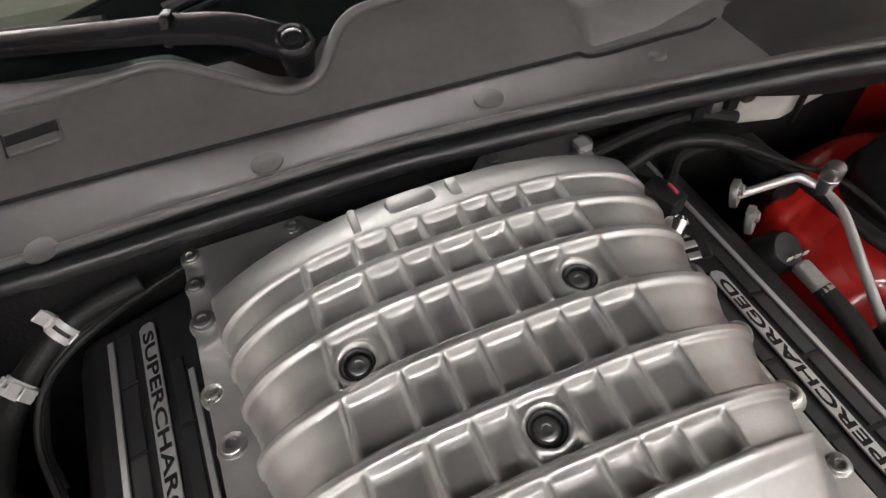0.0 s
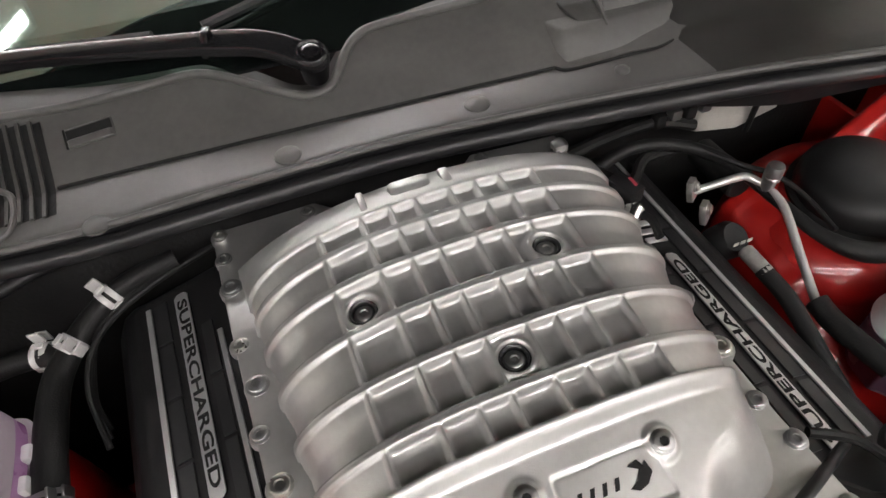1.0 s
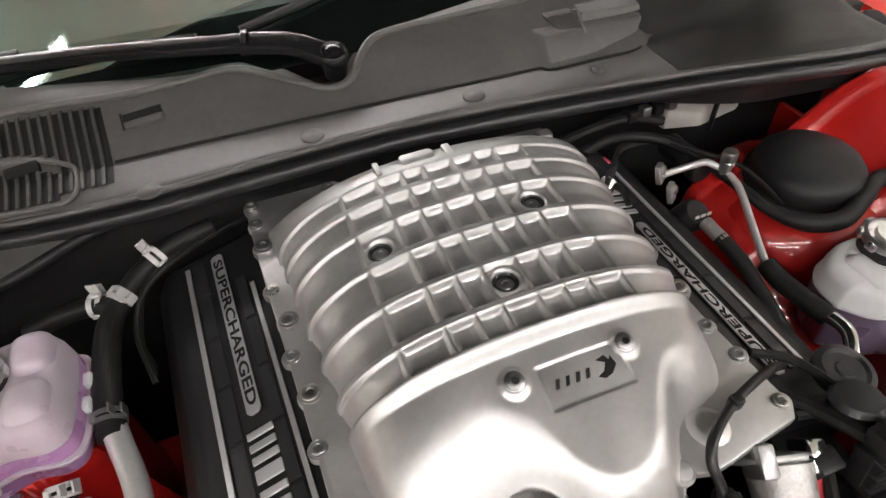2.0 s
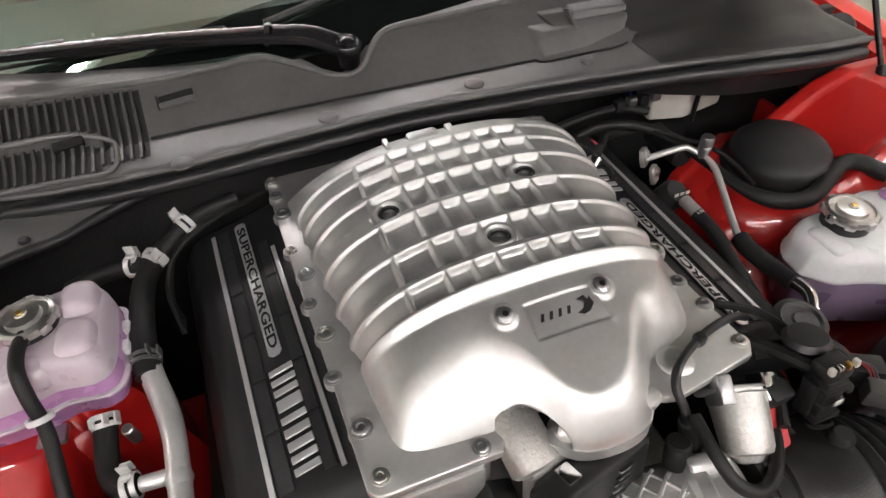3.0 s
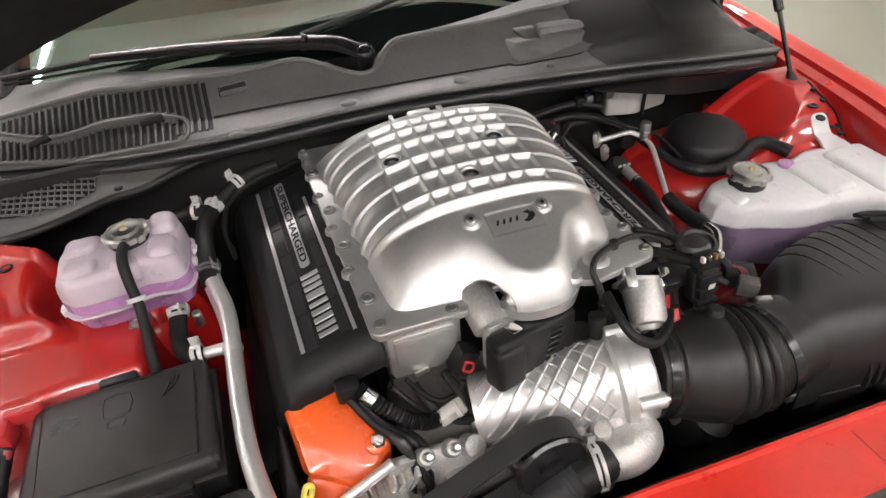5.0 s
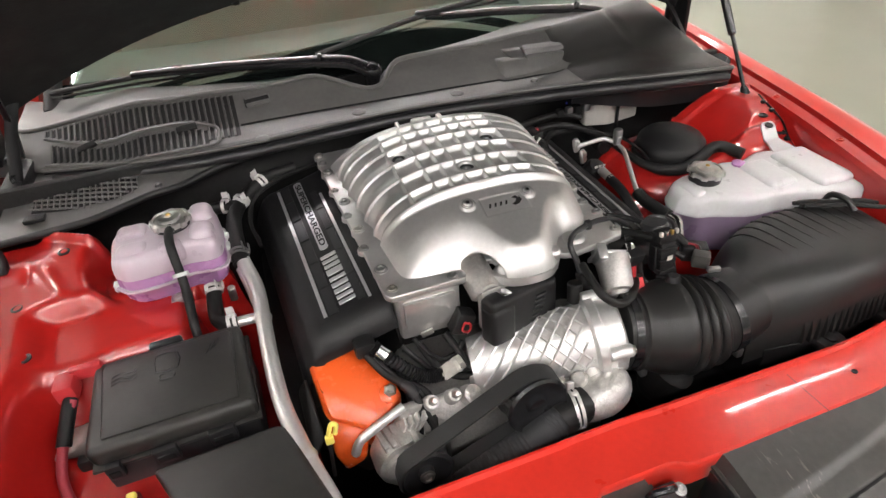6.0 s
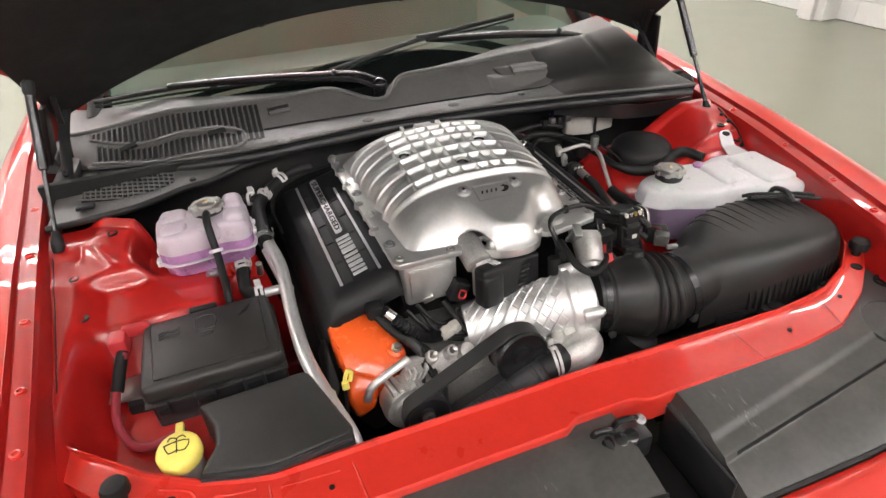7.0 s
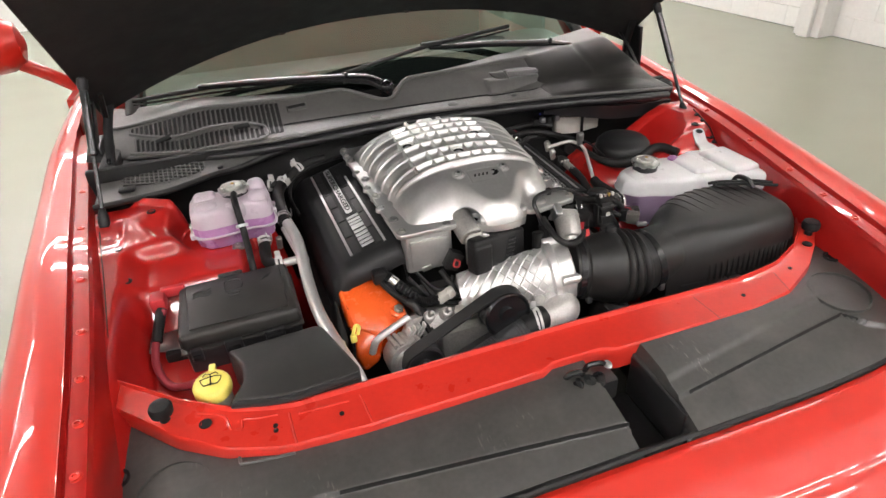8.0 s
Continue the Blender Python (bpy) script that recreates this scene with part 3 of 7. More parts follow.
def cover_sheet(x0, x1, rise):
    def fn(u, v):
        x = x0 + (x1 - x0) * u
        yb = bar_edge(False, x) + 0.006
        yf = -0.825 + 0.10 * max(0, abs(x) - 0.35) ** 1.5
        if abs(x) > 0.66:
            yb = min(yb, -0.46)
        y = yb + (yf - yb) * v
        z = cover_z(x, y, rise)
        if v > 0.96:
            z -= 0.02
        if u < 0.015 or u > 0.985:
            z -= 0.02
        return (x, y, z)
    return fn


def groove(own, pts, rise, wide=0.0026):
    """A dark strip laid along a cover's step to paint the shade in its groove."""
    line = []
    for (xa, ya), (xb, yb) in zip(pts, pts[1:]):
        for i in range(13):
            line.append((xa + (xb - xa) * i / 12, ya + (yb - ya) * i / 12))
    bm = bmesh.new()
    rows = []
    for x, y in line:
        rows.append([bm.verts.new((x, y + wide / 2, cover_z(x, y + wide, rise) + 0.0007)), bm.verts.new((x, y - wide / 2, cover_z(x, y - wide, rise) + 0.0012))])
    for p, q in zip(rows, rows[1:]):
        if (p[0].co - q[0].co).length > 1e-6:
            bm.faces.new((p[0], p[1], q[1], q[0]))
    part("groove_shade", bm, DARK, own, "dark strip for the shade in a groove")


part("panel", sheet(120, 76, cover_sheet(-0.725, 0.075, 0.0), 0.004), BLACK_COVER, cover_l, "", angle=25)
cover_r = thing("radiator_cover", (0.43, -0.73, 0.79), "scuffed raised black plastic radiator cover panel", "cover panel", "radiator covers")
part("panel", sheet(90, 76, cover_sheet(0.155, 0.725, 0.012), 0.004), BLACK_COVER, cover_r, "", angle=25)
part("side_wall", box((0.150, -0.80, 0.70), (0.156, -0.655, 0.788), 0.002), BLACK_SATIN, cover_r)
for cx, cy, own, rise in ((-0.615, -0.66, cover_l, 0.0), (0.612, -0.665, cover_r, 0.012)):
    part("round_recess", lathe([(0.0575, -0.004), (0.0570, 0.0022), (0.0545, 0.0024), (0.0535, -0.004)], (cx, cy, cover_z(cx, cy, rise) + 0.0002), (0.0, -0.10, 1), 44, None, False), BLACK_COVER, own, "round pressed recess")
for cx, cy, own, rise in ((-0.695, -0.60, cover_l, 0.0), (0.69, -0.575, cover_r, 0.012)):
    part("push_hole", lathe([(0.016, 0), (0.016, 0.003), (0.012, 0.003), (0.011, 0.0), (0.0005, 0)], (cx, cy, cover_z(cx, cy, rise) + 0.0002), (0, -0.05, 1), 20), DARK, own, "dark fastener hole")
groove(cover_r, [(0.190, -0.7605), (0.368, -0.7375), (0.569, -0.7095), (0.588, -0.730)], 0.012)
groove(cover_l, [(-0.389, -0.7355), (-0.18, -0.7525), (0.068, -0.7725)], 0.0)
part("raised_edge", tube([(x, y, cover_z(x, y, 0.0) + 0.001) for x, y in ((-0.522, -0.622), (-0.520, -0.641), (-0.518, -0.6435), (-0.480, -0.649), (-0.440, -0.653))], 0.0026, 8, 5), BLACK_GREY, cover_l, "worn raised edge")
part("duct_floor", box((0.076, -0.82, 0.66), (0.150, -0.655, 0.70), 0.004), BLACK, car, "black duct between the covers")
part("cover_rail", box((0.078, -0.815, 0.715), (0.149, -0.80, 0.74), 0.004), BLACK_SATIN, car)

latch = thing("hood_latch", (0.055, -0.655, 0.79), "black hood latch with springs behind the crossmember notch", "latch")
part("plate", box((0.000, -0.69, 0.735), (0.105, -0.645, 0.782), 0.006), BLACK_SATIN, latch)
part("hook", tube([(0.010, -0.662, 0.78), (0.018, -0.668, 0.803), (0.036, -0.672, 0.806), (0.048, -0.668, 0.788)], 0.0055, 10), BLACK_GLOSS, latch)
part("lever", tube([(0.05, -0.66, 0.785), (0.056, -0.665, 0.808), (0.075, -0.668, 0.810), (0.092, -0.664, 0.798)], 0.005, 8, 6), BLACK_GLOSS, latch)
for i, x in enumerate((0.022, 0.046, 0.070)):
    part("spring", lathe([(0.009, 0), (0.012, 0.004), (0.008, 0.008), (0.012, 0.012), (0.008, 0.016), (0.011, 0.020), (0.004, 0.022)], (x, -0.680, 0.778), (0.5 - 0.4 * i, -0.3, 1), 14), BLACK_GLOSS, latch)
hex_bolt(latch, (0.092, -0.668, 0.800), 0.007, (0.2, -0.3, 1), GREY_METAL, "pivot_bolt")
hex_bolt(latch, (0.012, -0.684, 0.783), 0.006, (0, -0.3, 1), GREY_METAL, "pivot_bolt")


# front fascia
def fascia(u, v):
    x = -0.86 + 1.72 * u
    yb = -0.822 + 0.10 * max(0, abs(x) - 0.35) ** 1.5
    prof = [(0.0, 0.752), (-0.012, 0.757), (-0.06, 0.742), (-0.12, 0.715), (-0.17, 0.67), (-0.19, 0.60), (-0.195, 0.50), (-0.17, 0.40)]
    k = v * (len(prof) - 1)
    i = min(int(k), len(prof) - 2)
    a, b = prof[i], prof[i + 1]
    t = k - i
    return (x, yb + (a[0] + (b[0] - a[0]) * t) + 0.35 * max(0, abs(x) - 0.5) ** 2, a[1] + (b[1] - a[1]) * t)


front = part("front_fascia", sheet(60, 35, fascia, 0.004), RED, car, "glossy red nose panel")
part("grille_slot", box((-0.60, -1.022, 0.53), (0.60, -1.0, 0.60), 0.006), BLACK, front, "black grille slot")
part("seal", sheet(60, 3, lambda u, v: (-0.70 + 1.4 * u, -0.817 + 0.10 * max(0, abs(-0.70 + 1.4 * u) - 0.35) ** 1.5 - 0.012 * v + 0.008, 0.758 + 0.004 * math.sin(v * math.pi)), 0.004), RUBBER, front, "grey rubber edge seal")

# windshield, cabin front
def rear_line(x):
    """Rear edge of the cowl: y and z."""
    return 0.262 + 0.42 * x * x, 1.068 - 0.115 * x * x


def screen(u, v):
    x = (-0.74 + 1.48 * u) * (1 - 0.13 * v)
    y, z = rear_line(x)
    return (x, y - 0.01 + 0.80 * v, z - 0.012 + 0.43 * v + 0.02 * math.sin(v * math.pi))


windshield = part("windshield", sheet(40, 20, screen), GLASS, car, "green tinted windshield")
windshield.visible_shadow = False
part("black_frit", sheet(40, 4, lambda u, v: Vector(screen(u, v * 0.10)) + Vector((0, 0.004, -0.006))), BLACK_GLOSS, car, "black ceramic band at the foot of the glass")
part("dashboard", sheet(30, 10, lambda u, v: (-0.70 + 1.4 * u, rear_line(-0.7 + 1.4 * u)[0] + 0.05 + 0.5 * v, 1.055 - 0.09 * (-0.7 + 1.4 * u) ** 2 + 0.03 * math.sin(v * 3) - 0.05 * v * v), 0.01), BLACK_GREY, car, "dark grey dashboard top")
for s in (-1, 1):
    part("pillar", tube([(s * 0.79, 0.56, 1.03), (s * 0.73, 0.85, 1.20), (s * 0.65, 1.30, 1.455)], 0.032, 12, 8), RED, car, "red windshield pillar")
    part("pillar_trim", tube([(s * 0.715, rear_line(0.72)[0] - 0.03, 1.012), (s * 0.69, 0.78, 1.20), (s * 0.63, 1.26, 1.455)], 0.018, 10, 8), BLACK, car, "black windshield edge trim")
# added board keeps the bright room from showing through the windshield
part("cabin_blackout", box((-0.72, 1.45, 0.40), (0.72, 1.50, 1.45), 0.01), LINER, car, "dark board added to block light behind the glass")
for s in (-1, 1):
    part("side_window", box((s * 0.80 - 0.006, 0.95, 0.96), (s * 0.80 + 0.006, 2.2, 1.44), 0.003), BLACK_GLOSS, car, "dark side glass")
part("roof", sheet(20, 10, lambda u, v: ((-0.66 + 1.32 * u), 1.26 + 1.0 * v, 1.46 + 0.03 * math.sin(u * math.pi) - 0.01 * v), 0.03), RED, car, "red roof panel")
for s, x, y in ((-1, 1.16, 0.97), (1, 1.13, 0.95)):
    door_mirror = part("door_mirror", lathe([(0.01, -0.11), (0.06, -0.10), (0.085, -0.05), (0.09, 0.0), (0.085, 0.06), (0.06, 0.10), (0.01, 0.115)], (s * x, y, 1.15), (1, -s * 0.15, 0), 24), RED, car, "red door mirror")
    part("mirror_arm", tube([(s * 0.95, y + 0.05, 0.975), (s * 1.01, y + 0.03, 1.03), (s * (x - 0.06), y, 1.10)], 0.022, 10, 6), RED, door_mirror)
for s in (-1, 1):
    part("door_skin", sheet(10, 6, lambda u, v: (s * (0.965 + 0.02 * math.sin(v * 3)), 0.87 + 1.4 * u, 0.35 + 0.63 * v), 0.02), RED, car, "red door panel")


# hood
HOOD_TILT = radians(38)


def hood_point(x, s, lift=0.0):
    """Place on the open hood: s metres from its rear edge, lift towards the outside."""
    crown = 0.140 * (1 - (abs(x) / 0.72) ** 2.2)
    y = 0.335 - s * math.cos(HOOD_TILT) + (crown + lift) * math.sin(HOOD_TILT) * 0.25
    return Vector((x, y, 1.085 + s * math.sin(HOOD_TILT) + crown + lift * math.cos(HOOD_TILT)))


def hood_skin(lift):
    def fn(u, v):
        s = 1.18 * v
        half = 0.755 - 0.035 * v
        return hood_point(-half + 2 * half * u, s, lift)
    return fn


hood = part("hood", sheet(40, 30, hood_skin(0.022), 0.004), RED, car, "open red hood")
part("hood_liner", sheet(40, 30, hood_skin(0.0), 0.006), LINER, hood, "black underside liner")
for s in (-1, 1):
    part("hood_edge", sheet(30, 4, lambda u, v: hood_point(s * (0.755 - 0.035 * u), 1.18 * u, 0.030 * v - 0.004) + Vector((s * 0.002, 0, 0)), 0.002), BLACK, hood)
part("hood_rear_edge", sheet(40, 4, lambda u, v: hood_point(-0.755 + 1.51 * u, -0.003, 0.032 * v - 0.006), 0.002), LINER, hood)
for x in (-0.28, 0.06, 0.36):
    c = hood_point(x, 0.01, -0.008)
    part("liner_clip", lathe([(0.009, 0), (0.008, 0.004), (0.003, 0.006)], c, (0, 0.3, -1), 12), BLACK, hood)


def gas_strut(side):
    foot = Vector((side * 0.752, 0.0, 0.93))
    head = Vector((side * 0.728, 0.152, 1.190))
    d = (head - foot).normalized()
    st = thing("gas_strut", foot, "black gas strut holding up the open hood", "gas strut", "hood struts")
    part("rod", rod(foot + d * 0.02, foot + d * 0.16, 0.0045), BLACK_GLOSS, st, "slim piston rod")
    part("cylinder", rod(foot + d * 0.145, head - d * 0.015, 0.0088, 16, 0.002), BLACK_GLOSS, st, "black pressure cylinder")
    part("socket", lathe([(0.010, -0.012), (0.012, 0), (0.011, 0.012), (0.007, 0.026), (0.006, 0.03)], foot, d, 16), BLACK, st, "plastic ball socket")
    part("socket", lathe([(0.007, -0.02), (0.011, -0.01), (0.011, 0.008), (0.004, 0.014)], head, d, 16), BLACK, st, "plastic ball socket")
    part("bracket", box((foot.x - 0.022, foot.y - 0.016, 0.912), (foot.x + 0.016, foot.y + 0.02, 0.920), 0.002), DARK, st)
    return st


gas_strut(-1)
gas_strut(1)
for s in (-1, 1):
    hinge = part("hinge", box((s * 0.755 - 0.02, 0.17, 0.955), (s * 0.755 + 0.02, 0.33, 0.985), 0.006), BLACK, car, "black hood hinge")
    part("arm", tube([(s * 0.745, 0.20, 0.985), (s * 0.74, 0.27, 1.05), (s * 0.725, 0.325, 1.105)], 0.011, 8, 6, None, 0, 2, None, 0.5), BLACK, hinge)
    part("arm", tube([(s * 0.755, 0.30, 0.99), (s * 0.745, 0.30, 1.05), (s * 0.725, 0.25, 1.14)], 0.010, 8, 6, None, 0, 2, None, 0.5), BLACK, hinge)
    part("base_plate", hull([(s * 0.775, 0.27, 0.962), (s * 0.825, 0.30, 0.962), (s * 0.83, 0.42, 0.966), (s * 0.78, 0.42, 0.966), (s * 0.785, 0.30, 0.992), (s * 0.815, 0.32, 0.992), (s * 0.815, 0.40, 0.996), (s * 0.785, 0.40, 0.996)], 0.003), BLACK, hinge, "black pressed base")
    part("link", hull([(s * 0.792, 0.29, 0.98), (s * 0.804, 0.29, 0.98), (s * 0.792, 0.36, 0.985), (s * 0.804, 0.36, 0.985), (s * 0.745, 0.24, 1.12), (s * 0.757, 0.24, 1.12), (s * 0.745, 0.275, 1.125), (s * 0.757, 0.275, 1.125)], 0.003), BLACK, hinge, "pressed hinge link")
    hex_bolt(hinge, (s * 0.800, 0.31, 0.994), 0.008, (0, -0.2, 1), GREY_METAL, "pivot_bolt")
    hex_bolt(hinge, (s * 0.748, 0.205, 0.988), 0.009, (-s, -0.4, 0.3), BLACK_GLOSS, "pivot_bolt")

# plain rear body
def rear_body(u, v):
    y = 2.22 + 1.62 * v
    a = math.pi * u
    wide = 0.97 - 0.10 * step(0.75, 1.0, v)
    deck = smooth_table([(2.22, 1.44), (2.75, 1.16), (2.95, 1.10), (3.75, 1.06), (3.84, 0.98)], y)
    s, c = math.sin(a), math.cos(a)
    return (-wide * math.copysign(abs(c) ** 0.55, c), y, 0.40 + (deck - 0.40) * s ** 0.45)


part("rear_body", sheet(48, 36, rear_body, 0.01), RED, car, "red rear quarters and trunk lid")
part("tail_panel", box((-0.86, 3.80, 0.40), (0.86, 3.845, 0.95), 0.03), RED, car, "red tail panel")

# wheels carry the car
for s in (-1, 1):
    for y in (-0.12, 2.83):
        tyre = part("wheel", lathe([(0.22, 0), (0.30, 0.0), (0.335, 0.02), (0.345, 0.05), (0.345, 0.20), (0.335, 0.23), (0.30, 0.25), (0.22, 0.25)], (s * 0.66, y, 0.345), (s, 0, 0), 48), RUBBER, car, "black tyre")
        part("rim", lathe([(0.225, 0.02), (0.235, 0.23), (0.20, 0.22), (0.06, 0.20), (0.05, 0.21), (0.0005, 0.21)], (s * 0.66, y, 0.345), (s, 0, 0), 40), DARK, tyre, "dark wheel rim")
part("underbody", box((-0.78, -0.75, 0.22), (0.78, 2.9, 0.30), 0.03), DARK, car, "dark underbody")

# ---- cowl and wipers ----
cowl = thing("cowl_panel", (0, 0.18, 1.0), "dark grey plastic cowl panel below the windshield", "cowl panel")


def lip_line(x):
    """Front lip of the cowl: y and z."""
    y = curve_table([(-0.78, 0.285), (-0.72, 0.262), (-0.5, 0.172), (-0.33, 0.135), (-0.15, 0.122), (0.0, 0.116), (0.1, 0.106), (0.2, 0.094), (0.31, 0.078), (0.42, 0.060), (0.62, 0.022), (0.72, 0.028)], x)
    return y, curve_table([(-0.78, 0.968), (-0.72, 0.972), (-0.5, 0.990), (-0.33, 1.002), (-0.15, 1.013), (0.0, 1.017), (0.25, 1.017), (0.42, 1.016), (0.62, 1.012), (0.72, 1.002)], x)


def crease_line(x):
    """Crease where the flat ledge turns up into the cowl panel: y and z."""
    y = max(0.1725 - 0.0715 * x, lip_line(x)[0] + 0.032)
    return y, curve_table([(-0.78, 0.985), (-0.5, 1.004), (-0.3, 1.013), (-0.1, 1.016), (0.1, 1.018), (0.3, 1.018), (0.5, 1.018), (0.72, 1.006)], x)


def bead_line(x):
    """The rolled edge at the top of the panel, which dips round the wiper pivot."""
    return curve_table([(-0.78, 0.385), (-0.74, 0.362), (-0.61, 0.328), (-0.48, 0.297), (-0.37, 0.280), (-0.30, 0.269), (-0.22, 0.265), (-0.175, 0.264), (-0.150, 0.257), (-0.12, 0.240), (-0.09, 0.221), (-0.065, 0.208),
                        (-0.045, 0.206), (-0.028, 0.213), (-0.01, 0.234), (0.008, 0.250), (0.03, 0.256), (0.115, 0.254), (0.25, 0.252), (0.38, 0.262), (0.5, 0.29), (0.6, 0.325), (0.72, 0.375)], x)


def cowl_z(x, y):
    """Height of the cowl panel."""
    ya, za = lip_line(x)
    yc, zc = crease_line(x)
    if y < yc:
        t = max(0.0, (y - ya) / (yc - ya))
        return za + (zc - za) * t - 0.004 * (1 - min(1.0, t / 0.16)) ** 2
    slope = lerp_table([(-0.78, 0.45), (-0.5, 0.55), (-0.3, 0.57), (0.3, 0.57), (0.45, 0.42), (0.72, 0.25)], x)
    yb = bead_line(x)
    if y <= yb:
        return zc + slope * (y - yc)
    hollow = 0.030 * math.exp(-((x + 0.055) / 0.045) ** 2)
    return zc + slope * (yb - yc) - (0.003 + hollow) * step(yb, yb + 0.006, y) + 0.10 * (y - yb)


def on_cowl(x, y, lift=0.0):
    return Vector((x, y, cowl_z(x, y) + lift))


def cowl_turn(x, y, lift=0.0):
    """A frame lying on the cowl: its z is the outward normal."""
    a = on_cowl(x + 0.004, y) - on_cowl(x - 0.004, y)
    b = on_cowl(x, y + 0.004) - on_cowl(x, y - 0.004)
    a.normalize()
    n = a.cross(b).normalized()
    b = n.cross(a)
    o = on_cowl(x, y) + n * lift
    return Matrix(((a.x, b.x, n.x, o.x), (a.y, b.y, n.y, o.y), (a.z, b.z, n.z, o.z), (0, 0, 0, 1)))


def cowl_top(u, v):
    x = -0.775 + 1.495 * u
    ya, yc, yb, ye = lip_line(x)[0], crease_line(x)[0], bead_line(x), rear_line(x)[0] + 0.012
    ye = max(ye, yb + 0.008)
    y = lerp_table([(0, ya), (0.30, yc - 0.0015), (0.32, yc), (0.34, yc + 0.0015), (0.82, yb), (1, ye)], v)
    z = cowl_z(x, y)
    return (x, y, z)


part("upper_panel", sheet(170, 50, cowl_top, 0.003), BLACK_GREY, cowl, "grained dark grey plastic", angle=24)
# thin dark tubes draw the shadow line in the fold of the panel
part("crease_shade", tube([(x, crease_line(x)[0], crease_line(x)[1] + 0.0012) for x in [-0.33 + 0.545 * i / 40 for i in range(41)]], 0.0022, 8, 1), DARK, cowl, "dark line for the shade in the crease")
part("crease_shade", tube([(0.385, 0.186, 1.030), (0.383, 0.164, 1.022), (0.372, 0.152, 1.018), (0.342, 0.1425, 1.018), (0.300, 0.1440, 1.0185), (0.230, 0.1465, 1.0185), (0.214, 0.158, 1.019)], 0.0022, 8, 6), DARK, cowl, "dark line for the shade in the crease")
part("lip_fold", sheet(120, 6, lambda u, v: (lambda x, p: (x, p[0] - 0.004 * math.sin(v * math.pi) + 0.012 * v, p[1] - 0.030 * v - 0.003))(-0.72 + 1.44 * u, lip_line(-0.72 + 1.44 * u)), 0.002), BLACK, cowl, "folded front edge")
part("lip_roll", tube([(x, lip_line(x)[0] + 0.001, lip_line(x)[1] - 0.003) for x in [-0.72 + 0.06 * i for i in range(25)]], 0.0042, 10, 4), BLACK_GREY, cowl, "rolled front edge")
part("seal", tube([(x, lip_line(x)[0] - 0.008, lip_line(x)[1] - 0.019) for x in [-0.70 + 0.1 * i for i in range(15)]], 0.0098, 12, 4), BLACK_SATIN, cowl, "black rubber hood seal")
part("beam", sheet(60, 5, lambda u, v: (-0.70 + 1.40 * u, lip_line(-0.7 + 1.4 * u)[0] + 0.008 + 0.03 * v * v, lip_line(-0.7 + 1.4 * u)[1] - 0.024 - 0.022 * v), 0.004), DARK, cowl, "black steel cowl beam")
part("rear_bead", tube([on_cowl(x, bead_line(x), 0.0015) for x in [-0.775 + 1.16 * i / 140 for i in range(141)]], 0.0052, 10, 1), BLACK_GREY, cowl, "raised rolled edge")
for x, y, k in ((-0.295, 0.134, 1.0), (-0.10, 0.141, 1.0), (0.108, 0.1335, 1.0), (0.28, 0.121, 0.62)):
    part("dimple", lathe([(0.0145 * k, 0), (0.0138 * k, 0.0024), (0.010 * k, 0.0046), (0.0005, 0.0056)], on_cowl(x, y, -0.0005), (0, -0.03, 1), 22), BLACK_GREY, cowl)


# vents of the passenger side
def border_top(x):
    return curve_table([(-0.72, 0.332), (-0.65, 0.284), (-0.585, 0.252), (-0.49, 0.238), (-0.433, 0.230), (-0.40, 0.218), (-0.38, 0.207)], x)


def border_low(x):
    return curve_table([(-0.71, 0.264), (-0.643, 0.232), (-0.57, 0.198), (-0.523, 0.183), (-0.425, 0.161), (-0.385, 0.154)], x)


def cowl_strip(x, y0, y1, half, lift, high=0.0):
    """A narrow strip running up the cowl at x, with raised sides if high is given."""
    n = 7
    return sheet(1, n, lambda u, v: on_cowl(x - half + 2 * half * u, y0 + (y1 - y0) * v, lift), high)


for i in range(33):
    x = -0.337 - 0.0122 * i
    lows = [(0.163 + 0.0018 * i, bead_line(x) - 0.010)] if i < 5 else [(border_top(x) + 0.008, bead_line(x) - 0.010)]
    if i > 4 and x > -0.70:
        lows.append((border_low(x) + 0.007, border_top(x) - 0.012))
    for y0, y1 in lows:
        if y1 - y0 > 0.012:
            # nothing is cut: a dark strip paints the shade between the slats
            part("slot_shade", cowl_strip(x, y0, y1, 0.0043, 0.0007), DARK, cowl, "dark strip for the shade in a vent slot", smooth=False)
            part("vent_slat", cowl_strip(x - 0.0061, y0 - 0.001, y1 + 0.001, 0.0019, 0.0042, 0.0032), BLACK_COVER, cowl, "narrow slat", smooth=False)
rail = [(-0.71 + 0.33 * i / 14, border_top(-0.71 + 0.33 * i / 14)) for i in range(15)] + [(-0.374, 0.195), (-0.374, 0.168)]
rail += [(-0.386 - 0.324 * i / 12, border_low(-0.386 - 0.324 * i / 12)) for i in range(13)]
part("slot_border", tube([on_cowl(x, y, 0.003) for x, y in rail], 0.0034, 8, 3), BLACK_GREY, cowl, "raised border of the lower vents")
# solid near-black blocks mark the clips
for x, y in ((-0.432, 0.219), (-0.625, 0.262)):
    part("clip_block", box((-0.020, -0.007, -0.001), (0.020, 0.008, 0.006), 0.002, cowl_turn(x, y)), DARK, cowl, "near-black block raised at a clip")
catch = cowl_turn(-0.286, 0.239)
part("latch_recess", box((-0.026, -0.012, -0.004), (0.024, 0.011, 0.0022), 0.0015, catch, 1), BLACK_GREY, cowl, "small moulded catch")
part("latch_edge", box((-0.024, -0.013, 0.0015), (0.022, -0.003, 0.0050), 0.0015, catch, 1), BLACK_GREY, cowl)
